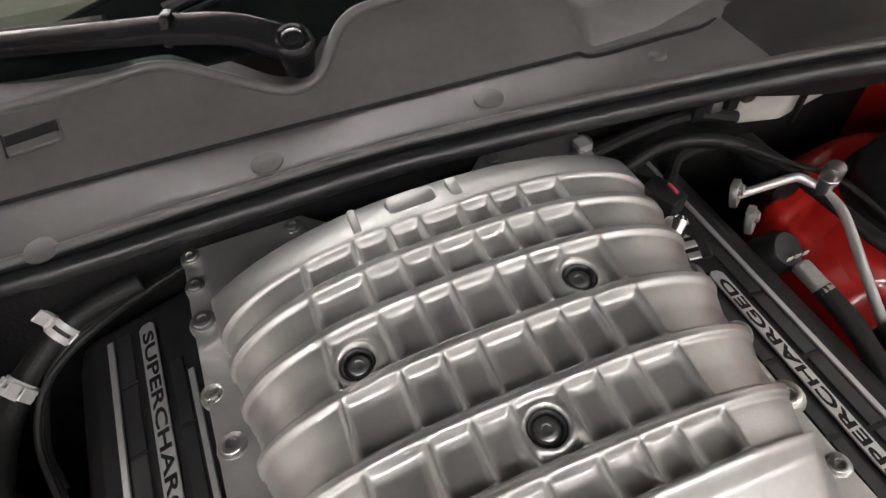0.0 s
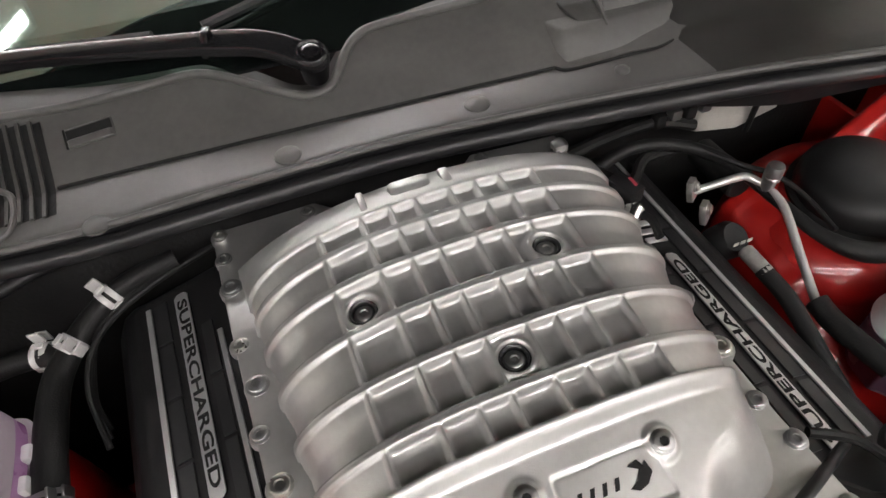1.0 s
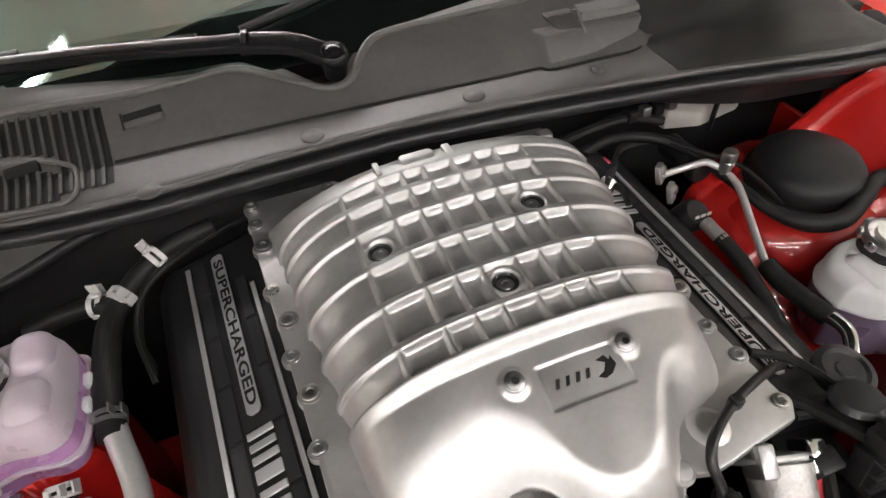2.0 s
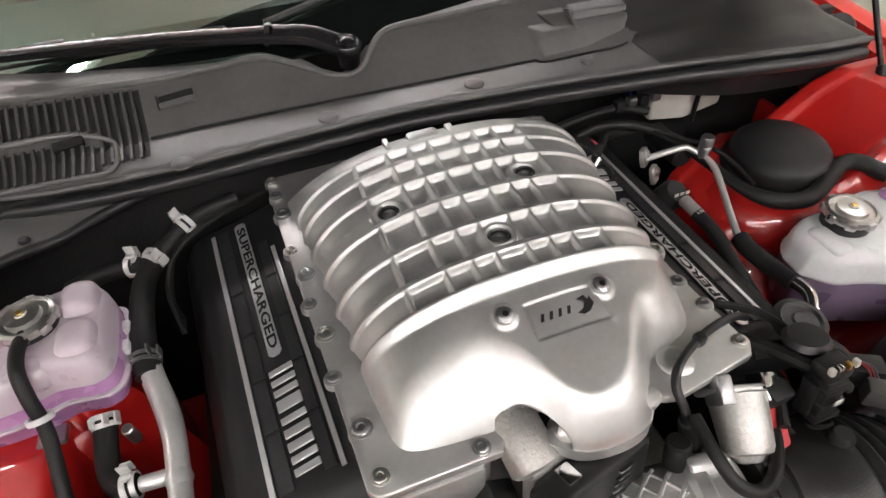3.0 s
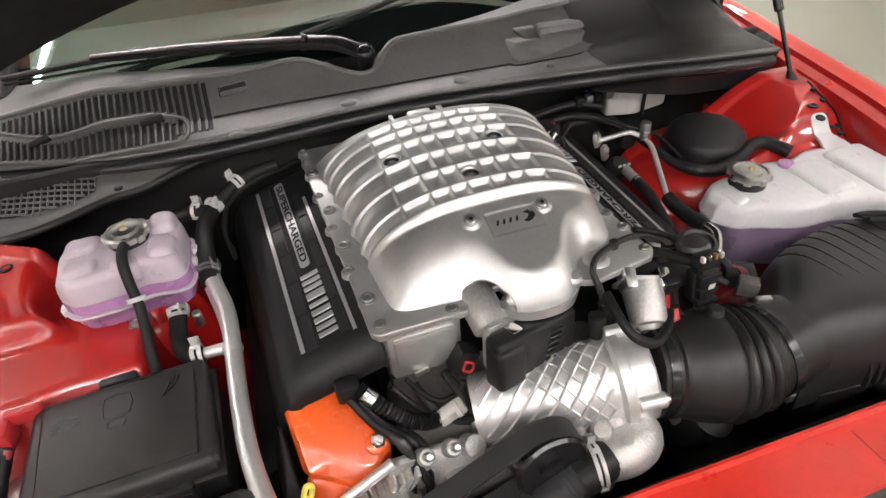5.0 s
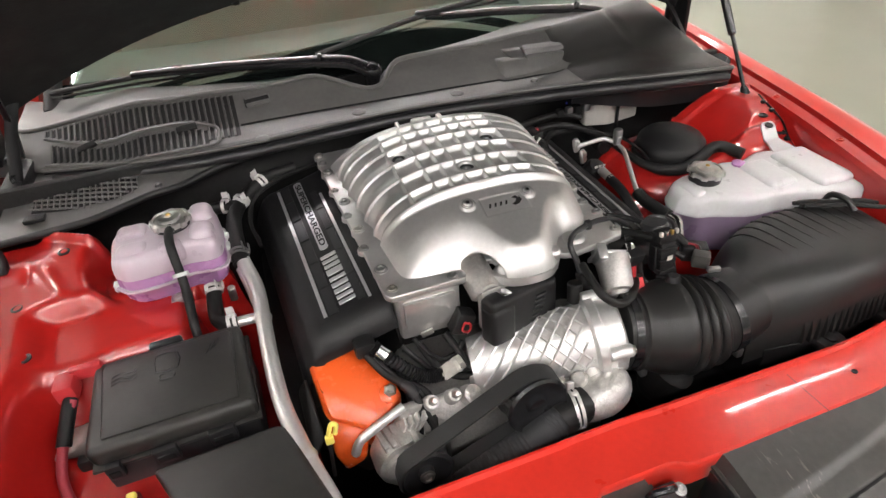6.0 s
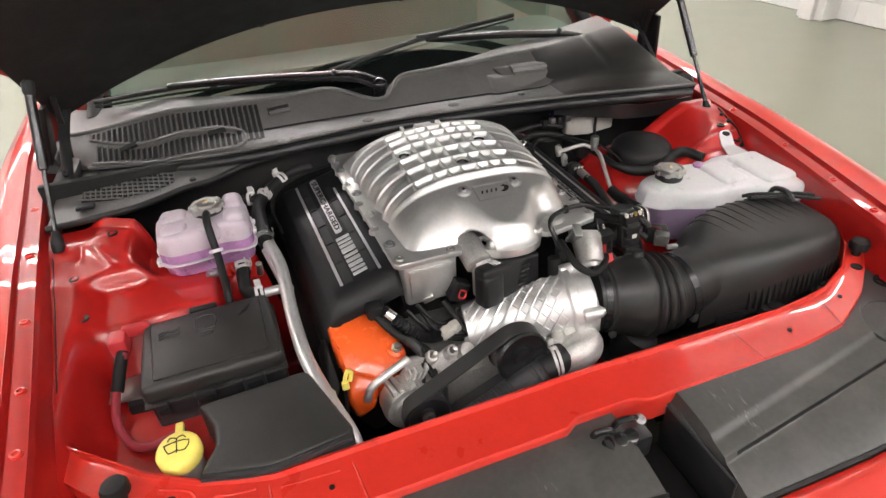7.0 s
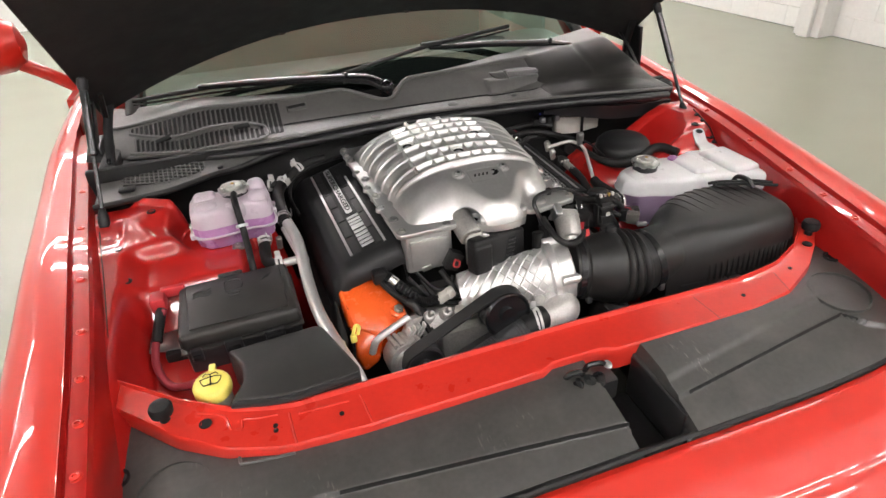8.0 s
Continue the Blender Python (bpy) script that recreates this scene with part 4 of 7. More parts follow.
# dark insets on top paint the shade of the catch's hollow
part("latch_shade", box((-0.024, -0.003, 0.0010), (0.0225, 0.0080, 0.0030), 0.0004, catch, 1), DARK, cowl, "dark inset for the shade in the catch opening")
part("latch_shade", box((-0.027, -0.012, 0.0010), (-0.0245, 0.0105, 0.0028), 0.0004, catch, 1), DARK, cowl)
# moulded box beside the wiper motor
bx = part("moulded_box", hull([(0.211, 0.166, 1.008), (0.229, 0.149, 1.008), (0.338, 0.144, 1.008), (0.379, 0.160, 1.008), (0.236, 0.183, 1.047), (0.224, 0.211, 1.048), (0.258, 0.188, 1.048), (0.297, 0.190, 1.049), (0.386, 0.186, 1.045), (0.389, 0.24, 1.05), (0.224, 0.24, 1.05), (0.389, 0.24, 1.0), (0.222, 0.24, 1.0)], 0.003), BLACK_GREY, cowl, "raised moulded box")
part("box_ledge", hull([(0.296, 0.197, 1.040), (0.390, 0.191, 1.036), (0.298, 0.204, 1.058), (0.390, 0.199, 1.054), (0.390, 0.250, 1.060), (0.298, 0.250, 1.064), (0.298, 0.250, 1.03), (0.390, 0.250, 1.03)], 0.003), BLACK_GREY, bx)
# the chute is not sunk: a proud, darker wedge stands for its shade
part("chute_shade", hull([(0.249, 0.216, 1.058), (0.290, 0.210, 1.058), (0.291, 0.180, 1.043), (0.268, 0.178, 1.041), (0.249, 0.250, 1.062), (0.291, 0.250, 1.062), (0.25, 0.25, 1.03), (0.291, 0.25, 1.03), (0.27, 0.19, 1.02)], 0.002), BLACK_COVER, bx)
part("box_fin", hull([(0.2905, 0.178, 1.042), (0.2945, 0.178, 1.042), (0.2905, 0.206, 1.064), (0.2945, 0.206, 1.064), (0.2905, 0.24, 1.05), (0.2945, 0.24, 1.05), (0.2905, 0.20, 1.03), (0.2945, 0.20, 1.03)], 0.001), BLACK_GREY, bx)


def end_moulding(u, v):
    x = 0.372 + 0.343 * u
    ya, yb = lip_line(x)[0], bead_line(x) + 0.02
    y = ya + (yb - ya) * (0.03 + 0.96 * v)
    swell = 0.007 * abs(math.sin(u * math.pi)) ** 0.4 * abs(math.sin(v * math.pi)) ** 0.4
    return (x, y, cowl_z(x, min(y, bead_line(x))) + swell + 0.0006 - 0.004 * math.exp(-((v - 0.42) / 0.05) ** 2) - 0.004 * math.exp(-((u - 0.55) / 0.03) ** 2) * step(0.4, 0.5, v))


part("end_cap", sheet(40, 24, end_moulding, 0.003), BLACK_LID, cowl, "smooth black side moulding")


def side_lip(u, v):
    x = 0.36 + 0.385 * u
    y = curve_table([(0.36, 0.088), (0.425, 0.071), (0.49, 0.065), (0.55, 0.071), (0.60, 0.074), (0.70, 0.060), (0.745, 0.055)], x)
    z = curve_table([(0.36, 1.000), (0.425, 0.990), (0.49, 0.976), (0.55, 0.961), (0.60, 0.953), (0.70, 0.953), (0.745, 0.955)], x)
    if v < 0.4:
        return (x, y + 0.05 * (1 - v / 0.4), z + 0.014 * (1 - v / 0.4))
    return (x, y + 0.014 * (v - 0.4), z - 0.040 * (v - 0.4) / 0.6)


part("side_lip", sheet(40, 10, side_lip, 0.003), BLACK_SATIN, cowl, "shiny black lower lip")
part("side_plug", lathe([(0.02, 0), (0.026, 0.008), (0.026, 0.022), (0.018, 0.032), (0.0005, 0.034)], (0.772, 0.128, 0.955), (-0.3, -0.3, 1), 20), RUBBER, cowl, "black rubber corner plug")

intake = thing("filter_cover", (-0.60, 0.11, 0.95), "dark grey plastic air inlet cover with a mesh grille", "inlet cover")


def inlet(u, v):
    x = -0.775 + 0.62 * u
    yf = smooth_table([(-0.78, 0.050), (-0.62, 0.055), (-0.5, 0.098), (-0.36, 0.142), (-0.15, 0.135)], x)
    yb = lip_line(x)[0] + 0.012
    z = smooth_table([(-0.78, 0.945), (-0.5, 0.955), (-0.15, 0.985)], x)
    return (x, yf + (yb - yf) * v, z + 0.016 * v)


part("tray", sheet(30, 12, inlet, 0.004), BLACK_GREY, intake)
part("front_edge", tube([Vector(inlet(u / 12, 0)) for u in range(13)] , 0.007, 10, 4), BLACK, intake, "rounded front edge")
def inlet_point(x, y, lift):
    u = (x + 0.775) / 0.62
    a, b = Vector(inlet(u, 0)), Vector(inlet(u, 1))
    v = (y - a.y) / (b.y - a.y)
    return Vector((x, y, a.z + (b.z - a.z) * v + lift))


def mesh_front(x):
    """Front edge of the grille field."""
    return lerp_table([(-0.73, 0.128), (-0.66, 0.106), (-0.58, 0.104), (-0.56, 0.110), (-0.53, 0.128)], x)


def mesh_back(x):
    return 0.226 - 0.385 * (x + 0.722)


# dark sheet on the tray paints the depth behind the mesh bars
part("mesh_shade", sheet(24, 6, lambda u, v: inlet_point(-0.722 + 0.184 * u, mesh_front(-0.722 + 0.184 * u) * (1 - v) + mesh_back(-0.722 + 0.184 * u) * v, 0.0006), 0.0), DARK, intake, "dark backing for the shade behind the mesh")
bm = bmesh.new()
for i in range(18):
    x = -0.724 + 0.0109 * i
    line = [Vector((x + 0.012 * q / 5, mesh_back(x) - 0.12 * q / 5, 0)) for q in range(6)]
    line = [inlet_point(p.x, p.y, 0.0022) for p in line if p.y > mesh_front(p.x) - 0.014]
    if len(line) > 1:
        tube(line, 0.0017, 5, 1, bm=bm)
for k in range(8):
    line = []
    for q in range(25):
        x = -0.726 + 0.0079 * q
        y = mesh_back(x) - 0.0150 * k
        if y > mesh_front(x) - 0.004:
            line.append(inlet_point(x, y, 0.0024))
    if len(line) > 1:
        tube(line, 0.0019, 5, 1, bm=bm)
part("mesh_grille", bm, BLACK_GREY, intake, "open square mesh")
c = Vector((-0.499, 0.112, 0.962))
part("screw", lathe([(0.007, 0), (0.007, 0.003), (0.005, 0.005), (0.0005, 0.0052)], c, (0, 0, 1), 14), BLACK, intake, "plated screw")
part("corner_tab", box((-0.725, 0.085, 0.953), (-0.690, 0.105, 0.961), 0.002), BLACK, intake)


def strap_bar(pts, widths, thick):
    """A flat bar with rounded edges along a line, its broad side up."""
    line = spline(pts, 8)
    own = bmesh.new()
    rings = []
    for i, q in enumerate(line):
        d = (line[min(i + 1, len(line) - 1)] - line[max(i - 1, 0)]).normalized()
        side = d.cross(Vector((0, -0.35, 1))).normalized()
        up = side.cross(d)
        f = i / (len(line) - 1) * (len(widths) - 1)
        k = min(int(f), len(widths) - 2)
        w = (widths[k] + (widths[k + 1] - widths[k]) * (f - k)) / 2
        h = thick / 2
        rings.append([own.verts.new(q + side * x * w + up * z * h) for x, z in ((-1, -1), (1, -1), (1, 0.3), (0.86, 0.9), (0.7, 1), (-0.7, 1), (-0.86, 0.9), (-1, 0.3))])
    for a, b in zip(rings, rings[1:]):
        for j in range(8):
            own.faces.new((a[j], a[(j + 1) % 8], b[(j + 1) % 8], b[j]))
    own.faces.new(list(reversed(rings[0])))
    own.faces.new(rings[-1])
    return own


def wiper(pivot, bend, tip, blade_a, blade_b, label):
    w = thing("wiper", pivot, label, "wiper", "windshield wipers")
    p, b, t = Vector(pivot), Vector(bend), Vector(tip)
    part("pivot_cap", lathe([(0.015, -0.028), (0.0185, -0.002), (0.0195, 0.006), (0.0180, 0.012), (0.0150, 0.0145), (0.0130, 0.0125), (0.0105, 0.0125), (0.0095, 0.0155), (0.0060, 0.0175), (0.0005, 0.018)], p, (0, -0.40, 1), 28), BLACK_GLOSS, w, "round black pivot nut cover")
    part("arm_head", strap_bar([p + Vector((0, 0, 0.002)), p.lerp(b, 0.45) + Vector((0, 0, 0.010)), b], [0.034, 0.029, 0.027], 0.013), BLACK_GLOSS, w, "flat pressed arm head")
    part("joint", box((-0.004, -0.0155, -0.009), (0.004, 0.0155, 0.009), 0.002, axis_matrix(b, p - b) @ Matrix.Rotation(math.pi / 2, 4, "Y")), BLACK_GLOSS, w)
    part("arm", strap_bar([b, b.lerp(t, 0.5) + Vector((0, 0, 0.004)), t], [0.025, 0.020, 0.013], 0.011), BLACK_GLOSS, w, "gloss black arm")
    a, c = Vector(blade_a), Vector(blade_b)
    part("blade", tube([a, a.lerp(c, 0.25) + Vector((0, 0, 0.006)), a.lerp(c, 0.5) + Vector((0, 0, 0.010)), a.lerp(c, 0.75) + Vector((0, 0, 0.006)), c], 0.006, 8, 6), BLACK, w, "slim black blade frame")
    part("rubber_edge", tube([a + Vector((0, -0.004, -0.010)), a.lerp(c, 0.5) + Vector((0, -0.004, -0.004)), c + Vector((0, -0.004, -0.010))], 0.003, 6, 8), RUBBER, w)
    m = a.lerp(c, 0.5)
    part("connector", box((m.x - 0.03, m.y - 0.008, m.z + 0.004), (m.x + 0.03, m.y + 0.008, m.z + 0.02), 0.004), BLACK, w)
    return w


wiper((-0.043, 0.238, 1.058), (-0.145, 0.272, 1.088), (-0.52, 0.375, 1.090), (-0.20, 0.315, 1.088), (-0.70, 0.45, 1.058), "satin black wiper arm parked on the passenger side")
wiper((0.624, 0.315, 1.036), (0.50, 0.345, 1.085), (0.12, 0.36, 1.115), (0.40, 0.425, 1.130), (-0.145, 0.305, 1.090), "satin black wiper arm parked on the driver side")

# ---- supercharger ----
blower = thing("supercharger", (0.008, -0.10, 0.80), "silver cast-aluminium supercharger with a ribbed domed lid", "supercharger")
MID = 0.013
RIBS = (-0.222, -0.188, -0.142, -0.095, -0.048, -0.012, 0.019)
CELLS = (-0.096, -0.055, -0.027, -0.002, 0.031, 0.056, 0.081, 0.115)
FOOT = [(-0.19, -0.15), (-0.18, -0.19), (-0.170, -0.27), (-0.160, -0.302), (-0.145, -0.316), (-0.08, -0.324), (-0.05, -0.327), (-0.02, -0.347), (0.0, -0.364), (0.03, -0.371), (0.062, -0.368),
        (0.08, -0.355), (0.095, -0.328), (0.11, -0.310), (0.14, -0.302), (0.165, -0.290), (0.178, -0.26), (0.19, -0.18)]
CREST = [(-0.19, -0.13), (-0.18, -0.17), (-0.16, -0.245), (-0.14, -0.280), (-0.11, -0.279), (-0.08, -0.270), (-0.05, -0.267), (-0.03, -0.282), (-0.012, -0.306), (0.003, -0.336), (0.022, -0.354),
         (0.05, -0.351), (0.068, -0.336), (0.09, -0.303), (0.11, -0.282), (0.14, -0.268), (0.165, -0.235), (0.19, -0.16)]
BOSSES = ((-0.079, -0.077), (0.084, -0.077), (0.013, -0.165))


def flange_z(y):
    return 0.9455 + 0.018 * (y + 0.1)


def rise(a, b, y):
    t = min(1.0, max(0.0, (y - a) / (b - a)))
    return 0.45 * math.sin(t * math.pi / 2) + 0.55 * math.sqrt(max(0.0, 1 - (1 - t) ** 2.2))


def lid_z(x, y):
    half = 0.185 + 0.09 * (y + 0.05) + (0.001 if x < MID else 0.010)
    valley = 0.0
    if -0.222 <= y <= 0.019:
        k = next(n for n in range(len(RIBS) - 1) if y <= RIBS[n + 1])
        behind, ahead = y - RIBS[k], RIBS[k + 1] - y
        valley = step(0.0026, 0.0052, behind) * (0.42 * step(0.0030, 0.0062, ahead) + 0.58 * step(0.005, 0.026, ahead))
    r = abs(x - MID) / half
    half -= 0.0050 * valley * step(0.55, 0.9, r)
    r = abs(x - MID) / half
    fz = flange_z(y)
    if r >= 1 or y > 0.108:
        return fz - 0.004
    arch = (1 - r ** 2.6) ** 0.55
    yb = max(0.0, (y + 0.006) / (0.098 - 0.022 * r * r))
    if yb >= 1:
        return fz - 0.004
    arch *= (1 - yb ** 2.2) ** 0.5
    high = 0.0795
    if y < -0.222:
        high -= (-0.222 - y) * 0.28 + 0.008 * step(-0.222, -0.233, y)
    z = fz + high * arch
    if y < -0.15:
        foot, crest_y = curve_table(FOOT, x), curve_table(CREST, x)
        z = fz - 0.004 + (z - fz + 0.004) * rise(foot - 0.002, crest_y + 0.016, y)
    if -0.222 <= y <= 0.019:
        d = min(behind, ahead)
        if r < 0.70 and CELLS[0] - 0.002 < x < CELLS[-1] + 0.002:
            dx = min(abs(x - q) for q in CELLS)
            deep = step(0.0034, 0.0056, behind) * (0.84 * step(0.0034, 0.0064, ahead) + 0.16 * step(0.006, 0.013, ahead))
            deep *= 0.82 * step(0.0010, 0.0032, dx) + 0.18 * step(0.0026, 0.009, dx)
            far = 0.0105
        else:
            deep = valley
            far = 0.0062
        z -= far * deep
        for bx, by in BOSSES:
            q = math.hypot(x - bx, y - by)
            if q < 0.024:
                z += (fz + high * arch - 0.003 - z) * (1 - step(0.014, 0.023, q)) - 0.011 * (1 - step(0.0105, 0.0135, q))
        z += 0.0010 * (1 - step(0.0026, 0.0042, d)) - 0.0004 * (1 - step(0.0006, 0.0022, d))
    for bx, by in ((-0.021, -0.254), (0.079, -0.254)):
        q = math.hypot(x - bx, y - by)
        z += 0.003 * (1 - step(0.0095, 0.0140, q))
    if -0.002 < x < 0.075 and -0.285 < y < -0.248:
        z -= 0.0014 * step(-0.002, 0.0, x) * (1 - step(0.073, 0.075, x)) * step(-0.285, -0.283, y) * (1 - step(-0.250, -0.248, y))
    return z


bm = bmesh.new()
GX, GY, D = 298, 352, 0.0014
grid = {}
for i in range(GX):
    for j in range(GY):
        x, y = -0.187 + D * i, -0.376 + D * j
        grid[i, j] = (x, y, lid_z(x, y))
live, hollow = {}, set()
for k, (x, y, z) in grid.items():
    if y < -0.30:
        q = math.hypot((x + 0.030) / 0.026, (z - 0.940) / 0.024)
        if q < 0.84:
            hollow.add(k)
        elif q < 1.0:
            grid[k] = (-0.030 + (x + 0.030) / q, y, 0.940 + (z - 0.940) / q)


def lid_vert(k):
    if k not in live:
        live[k] = bm.verts.new(grid[k])
    return live[k]


for i in range(GX - 1):
    for j in range(GY - 1):
        ks = ((i, j), (i + 1, j), (i + 1, j + 1), (i, j + 1))
        if any(k in hollow for k in ks):
            continue
        if max(grid[k][2] - flange_z(grid[k][1]) for k in ks) > -0.0038:
            bm.faces.new([lid_vert(k) for k in ks])
lid = part("lid", bm, CAST, blower, "ribbed domed lid in satin silver", angle=180)

part("lid_foot", sheet(90, 4, lambda u, v: (lambda x: (x, curve_table(FOOT, x) + (0.012 - 0.016 * min(1.0, v * 2)), flange_z(-0.34) - 0.0028 - 0.014 * max(0.0, v - 0.5) * 2))(-0.045 + 0.145 * u), 0.002), CAST, blower, "thin foot along the front of the lid")
OUTLINE = [(-0.205, 0.140), (-0.203, 0.06), (-0.199, -0.02), (-0.193, -0.12), (-0.187, -0.22), (-0.182, -0.335), (-0.174, -0.345), (-0.062, -0.345), (-0.057, -0.335), (-0.052, -0.318), (-0.010, -0.318),
           (0.0, -0.350), (0.03, -0.357), (0.07, -0.355), (0.085, -0.344), (0.096, -0.352), (0.110, -0.356), (0.200, -0.343), (0.207, -0.333), (0.203, -0.28), (0.199, -0.22), (0.200, -0.12), (0.206, 0.06),
           (0.207, 0.132), (0.10, 0.142), (0.07, 0.112), (-0.06, 0.112), (-0.09, 0.140)]
flange = part("flange", prism(OUTLINE, 0.933, 0.9445, 0.0025), CAST, blower, "flat bolted flange")
bolts_l = [(-0.197, 0.131), (-0.196, 0.095), (-0.193, 0.053), (-0.194, -0.018), (-0.184, -0.066), (-0.189, -0.112), (-0.180, -0.160), (-0.184, -0.215), (-0.172, -0.278), (-0.168, -0.327), (-0.078, -0.334), (-0.10, 0.128)]
bolts_r = [(0.205, 0.115), (0.19, 0.100), (0.215, 0.05), (0.205, -0.02), (0.201, -0.07), (0.202, -0.13), (0.198, -0.186), (0.193, -0.237), (0.198, -0.274), (0.199, -0.326), (0.11, 0.130)]
for n, (x, y) in enumerate(bolts_l + bolts_r):
    z = 0.9442
    big = 0.0095 if n in (2, 4, 6, 8, 16, 18) else 0.0075
    part("bolt_boss", lathe([(big * 1.45, -0.008), (big * 1.4, -0.002), (big * 1.3, 0.0), (big * 1.1, 0.0002)], (x, y, z), (0, 0, 1), 18), CAST, blower)
    hex_bolt(blower, (x, y, z - 0.0004), big * 0.9, (0, 0, 1), GREY_METAL if n % 3 else STEEL)
part("bolt_boss", lathe([(0.019, -0.01), (0.018, 0.002), (0.013, 0.006), (0.010, 0.0062)], (0.128, -0.322, 0.9430), (0, 0, 1), 20), CAST, blower)
for x, y in BOSSES:
    z = lid_z(x, y)
    part("boss_ring", lathe([(0.0118, 0.0), (0.0122, 0.006), (0.0110, 0.0075), (0.0095, 0.006), (0.0092, 0.0)], (x, y, z + 0.0005), (0, -0.05, 1), 26), BLACK_SATIN, blower, "black rubber sealing ring")
    hex_bolt(blower, (x, y, z + 0.001), 0.0072, (0, -0.05, 1), GREY_METAL, "centre_bolt", "dark recessed bolt")
for x, y in ((-0.021, -0.254), (0.079, -0.254)):
    hex_bolt(blower, (x, y, lid_z(x, y) - 0.0005), 0.0068, (0, -0.30, 1), GREY_METAL, "lid_bolt")
    part("bolt_socket", lathe([(0.0033, 0.0036), (0.0030, 0.0040), (0.0004, 0.0040)], (x, y, lid_z(x, y) - 0.0002), (0, -0.30, 1), 6), DARK, blower)
bm = sheet(24, 12, lambda u, v: (0.0015 + 0.070 * u, -0.2815 + 0.030 * v, lid_z(0.004 + 0.065 * u, -0.279 + 0.025 * v) + 0.0014 + 0.0016 * (v - 0.5)))
plate = part("badge_plate", bm, CAST, blower, "recessed silver badge plate")
for i in range(4):
    x = 0.008 + 0.009 * i
    part("badge_bar", sheet(3, 3, lambda u, v: (x + 0.0034 * u + 0.003 * v, -0.270 + 0.007 * v, lid_z(x, -0.2665) + 0.0017 + 0.0026 * (v - 0.5))), DARK, plate, "dark badge mark")
part("badge_shape", prism([(0.045, -0.272), (0.051, -0.275), (0.058, -0.273), (0.064, -0.267), (0.062, -0.259), (0.060, -0.262), (0.057, -0.257), (0.049, -0.259), (0.056, -0.263), (0.052, -0.269)], 0, 0.0006, 0, Matrix.Translation((0, 0, lid_z(0.055, -0.266) + 0.0015)) @ Matrix.Translation((0, -0.266, 0)) @ Matrix.Rotation(0.33, 4, "X") @ Matrix.Translation((0, 0.266, 0))), DARK, plate, "dark badge emblem")
# rear lug on the lid
part("rear_lug", box((-0.022, 0.026, 0.985), (0.020, 0.050, 1.0240), 0.006), CAST, blower, "cast lug at the rear of the lid")
for x0, x1 in ((-0.052, -0.045), (0.030, 0.040)):
    part("rear_rib", box((x0, 0.022, 0.98), (x1, 0.048, 1.0235), 0.002), CAST, blower)

part("front_boss", lathe([(0.011, -0.03), (0.0100, -0.004), (0.006, 0.0), (0.0005, 0.001)], (-0.002, -0.352, 0.950), (0, -0.6, 0.8), 20), CAST, blower)
part("front_boss", lathe([(0.011, -0.04), (0.0105, -0.002), (0.007, 0.002), (0.0005, 0.003)], (0.080, -0.349, 0.955), (0, -0.2, 1), 20), CAST, blower)
part("corner_block", box((0.190, 0.098, 0.944), (0.206, 0.114, 0.954), 0.003), CAST_BRIGHT, blower, "machined corner block")
# near-black colour stands for the dark space under the flange
bm = prism([(-0.19, 0.13), (-0.18, -0.25), (-0.165, -0.265), (0.19, -0.265), (0.20, 0.13)], 0.72, 0.933, 0.006)
part("housing", bm, DARK, blower, "cast housing coloured near black for the shade below the flange")
bm = box((-0.166, -0.338, 0.845), (-0.068, -0.29, 0.933), 0.008)
box((-0.158, -0.344, 0.862), (-0.078, -0.336, 0.922), 0.003, None, 2, bm)
part("front_block", bm, CAST, blower, "cast front support under the flange")


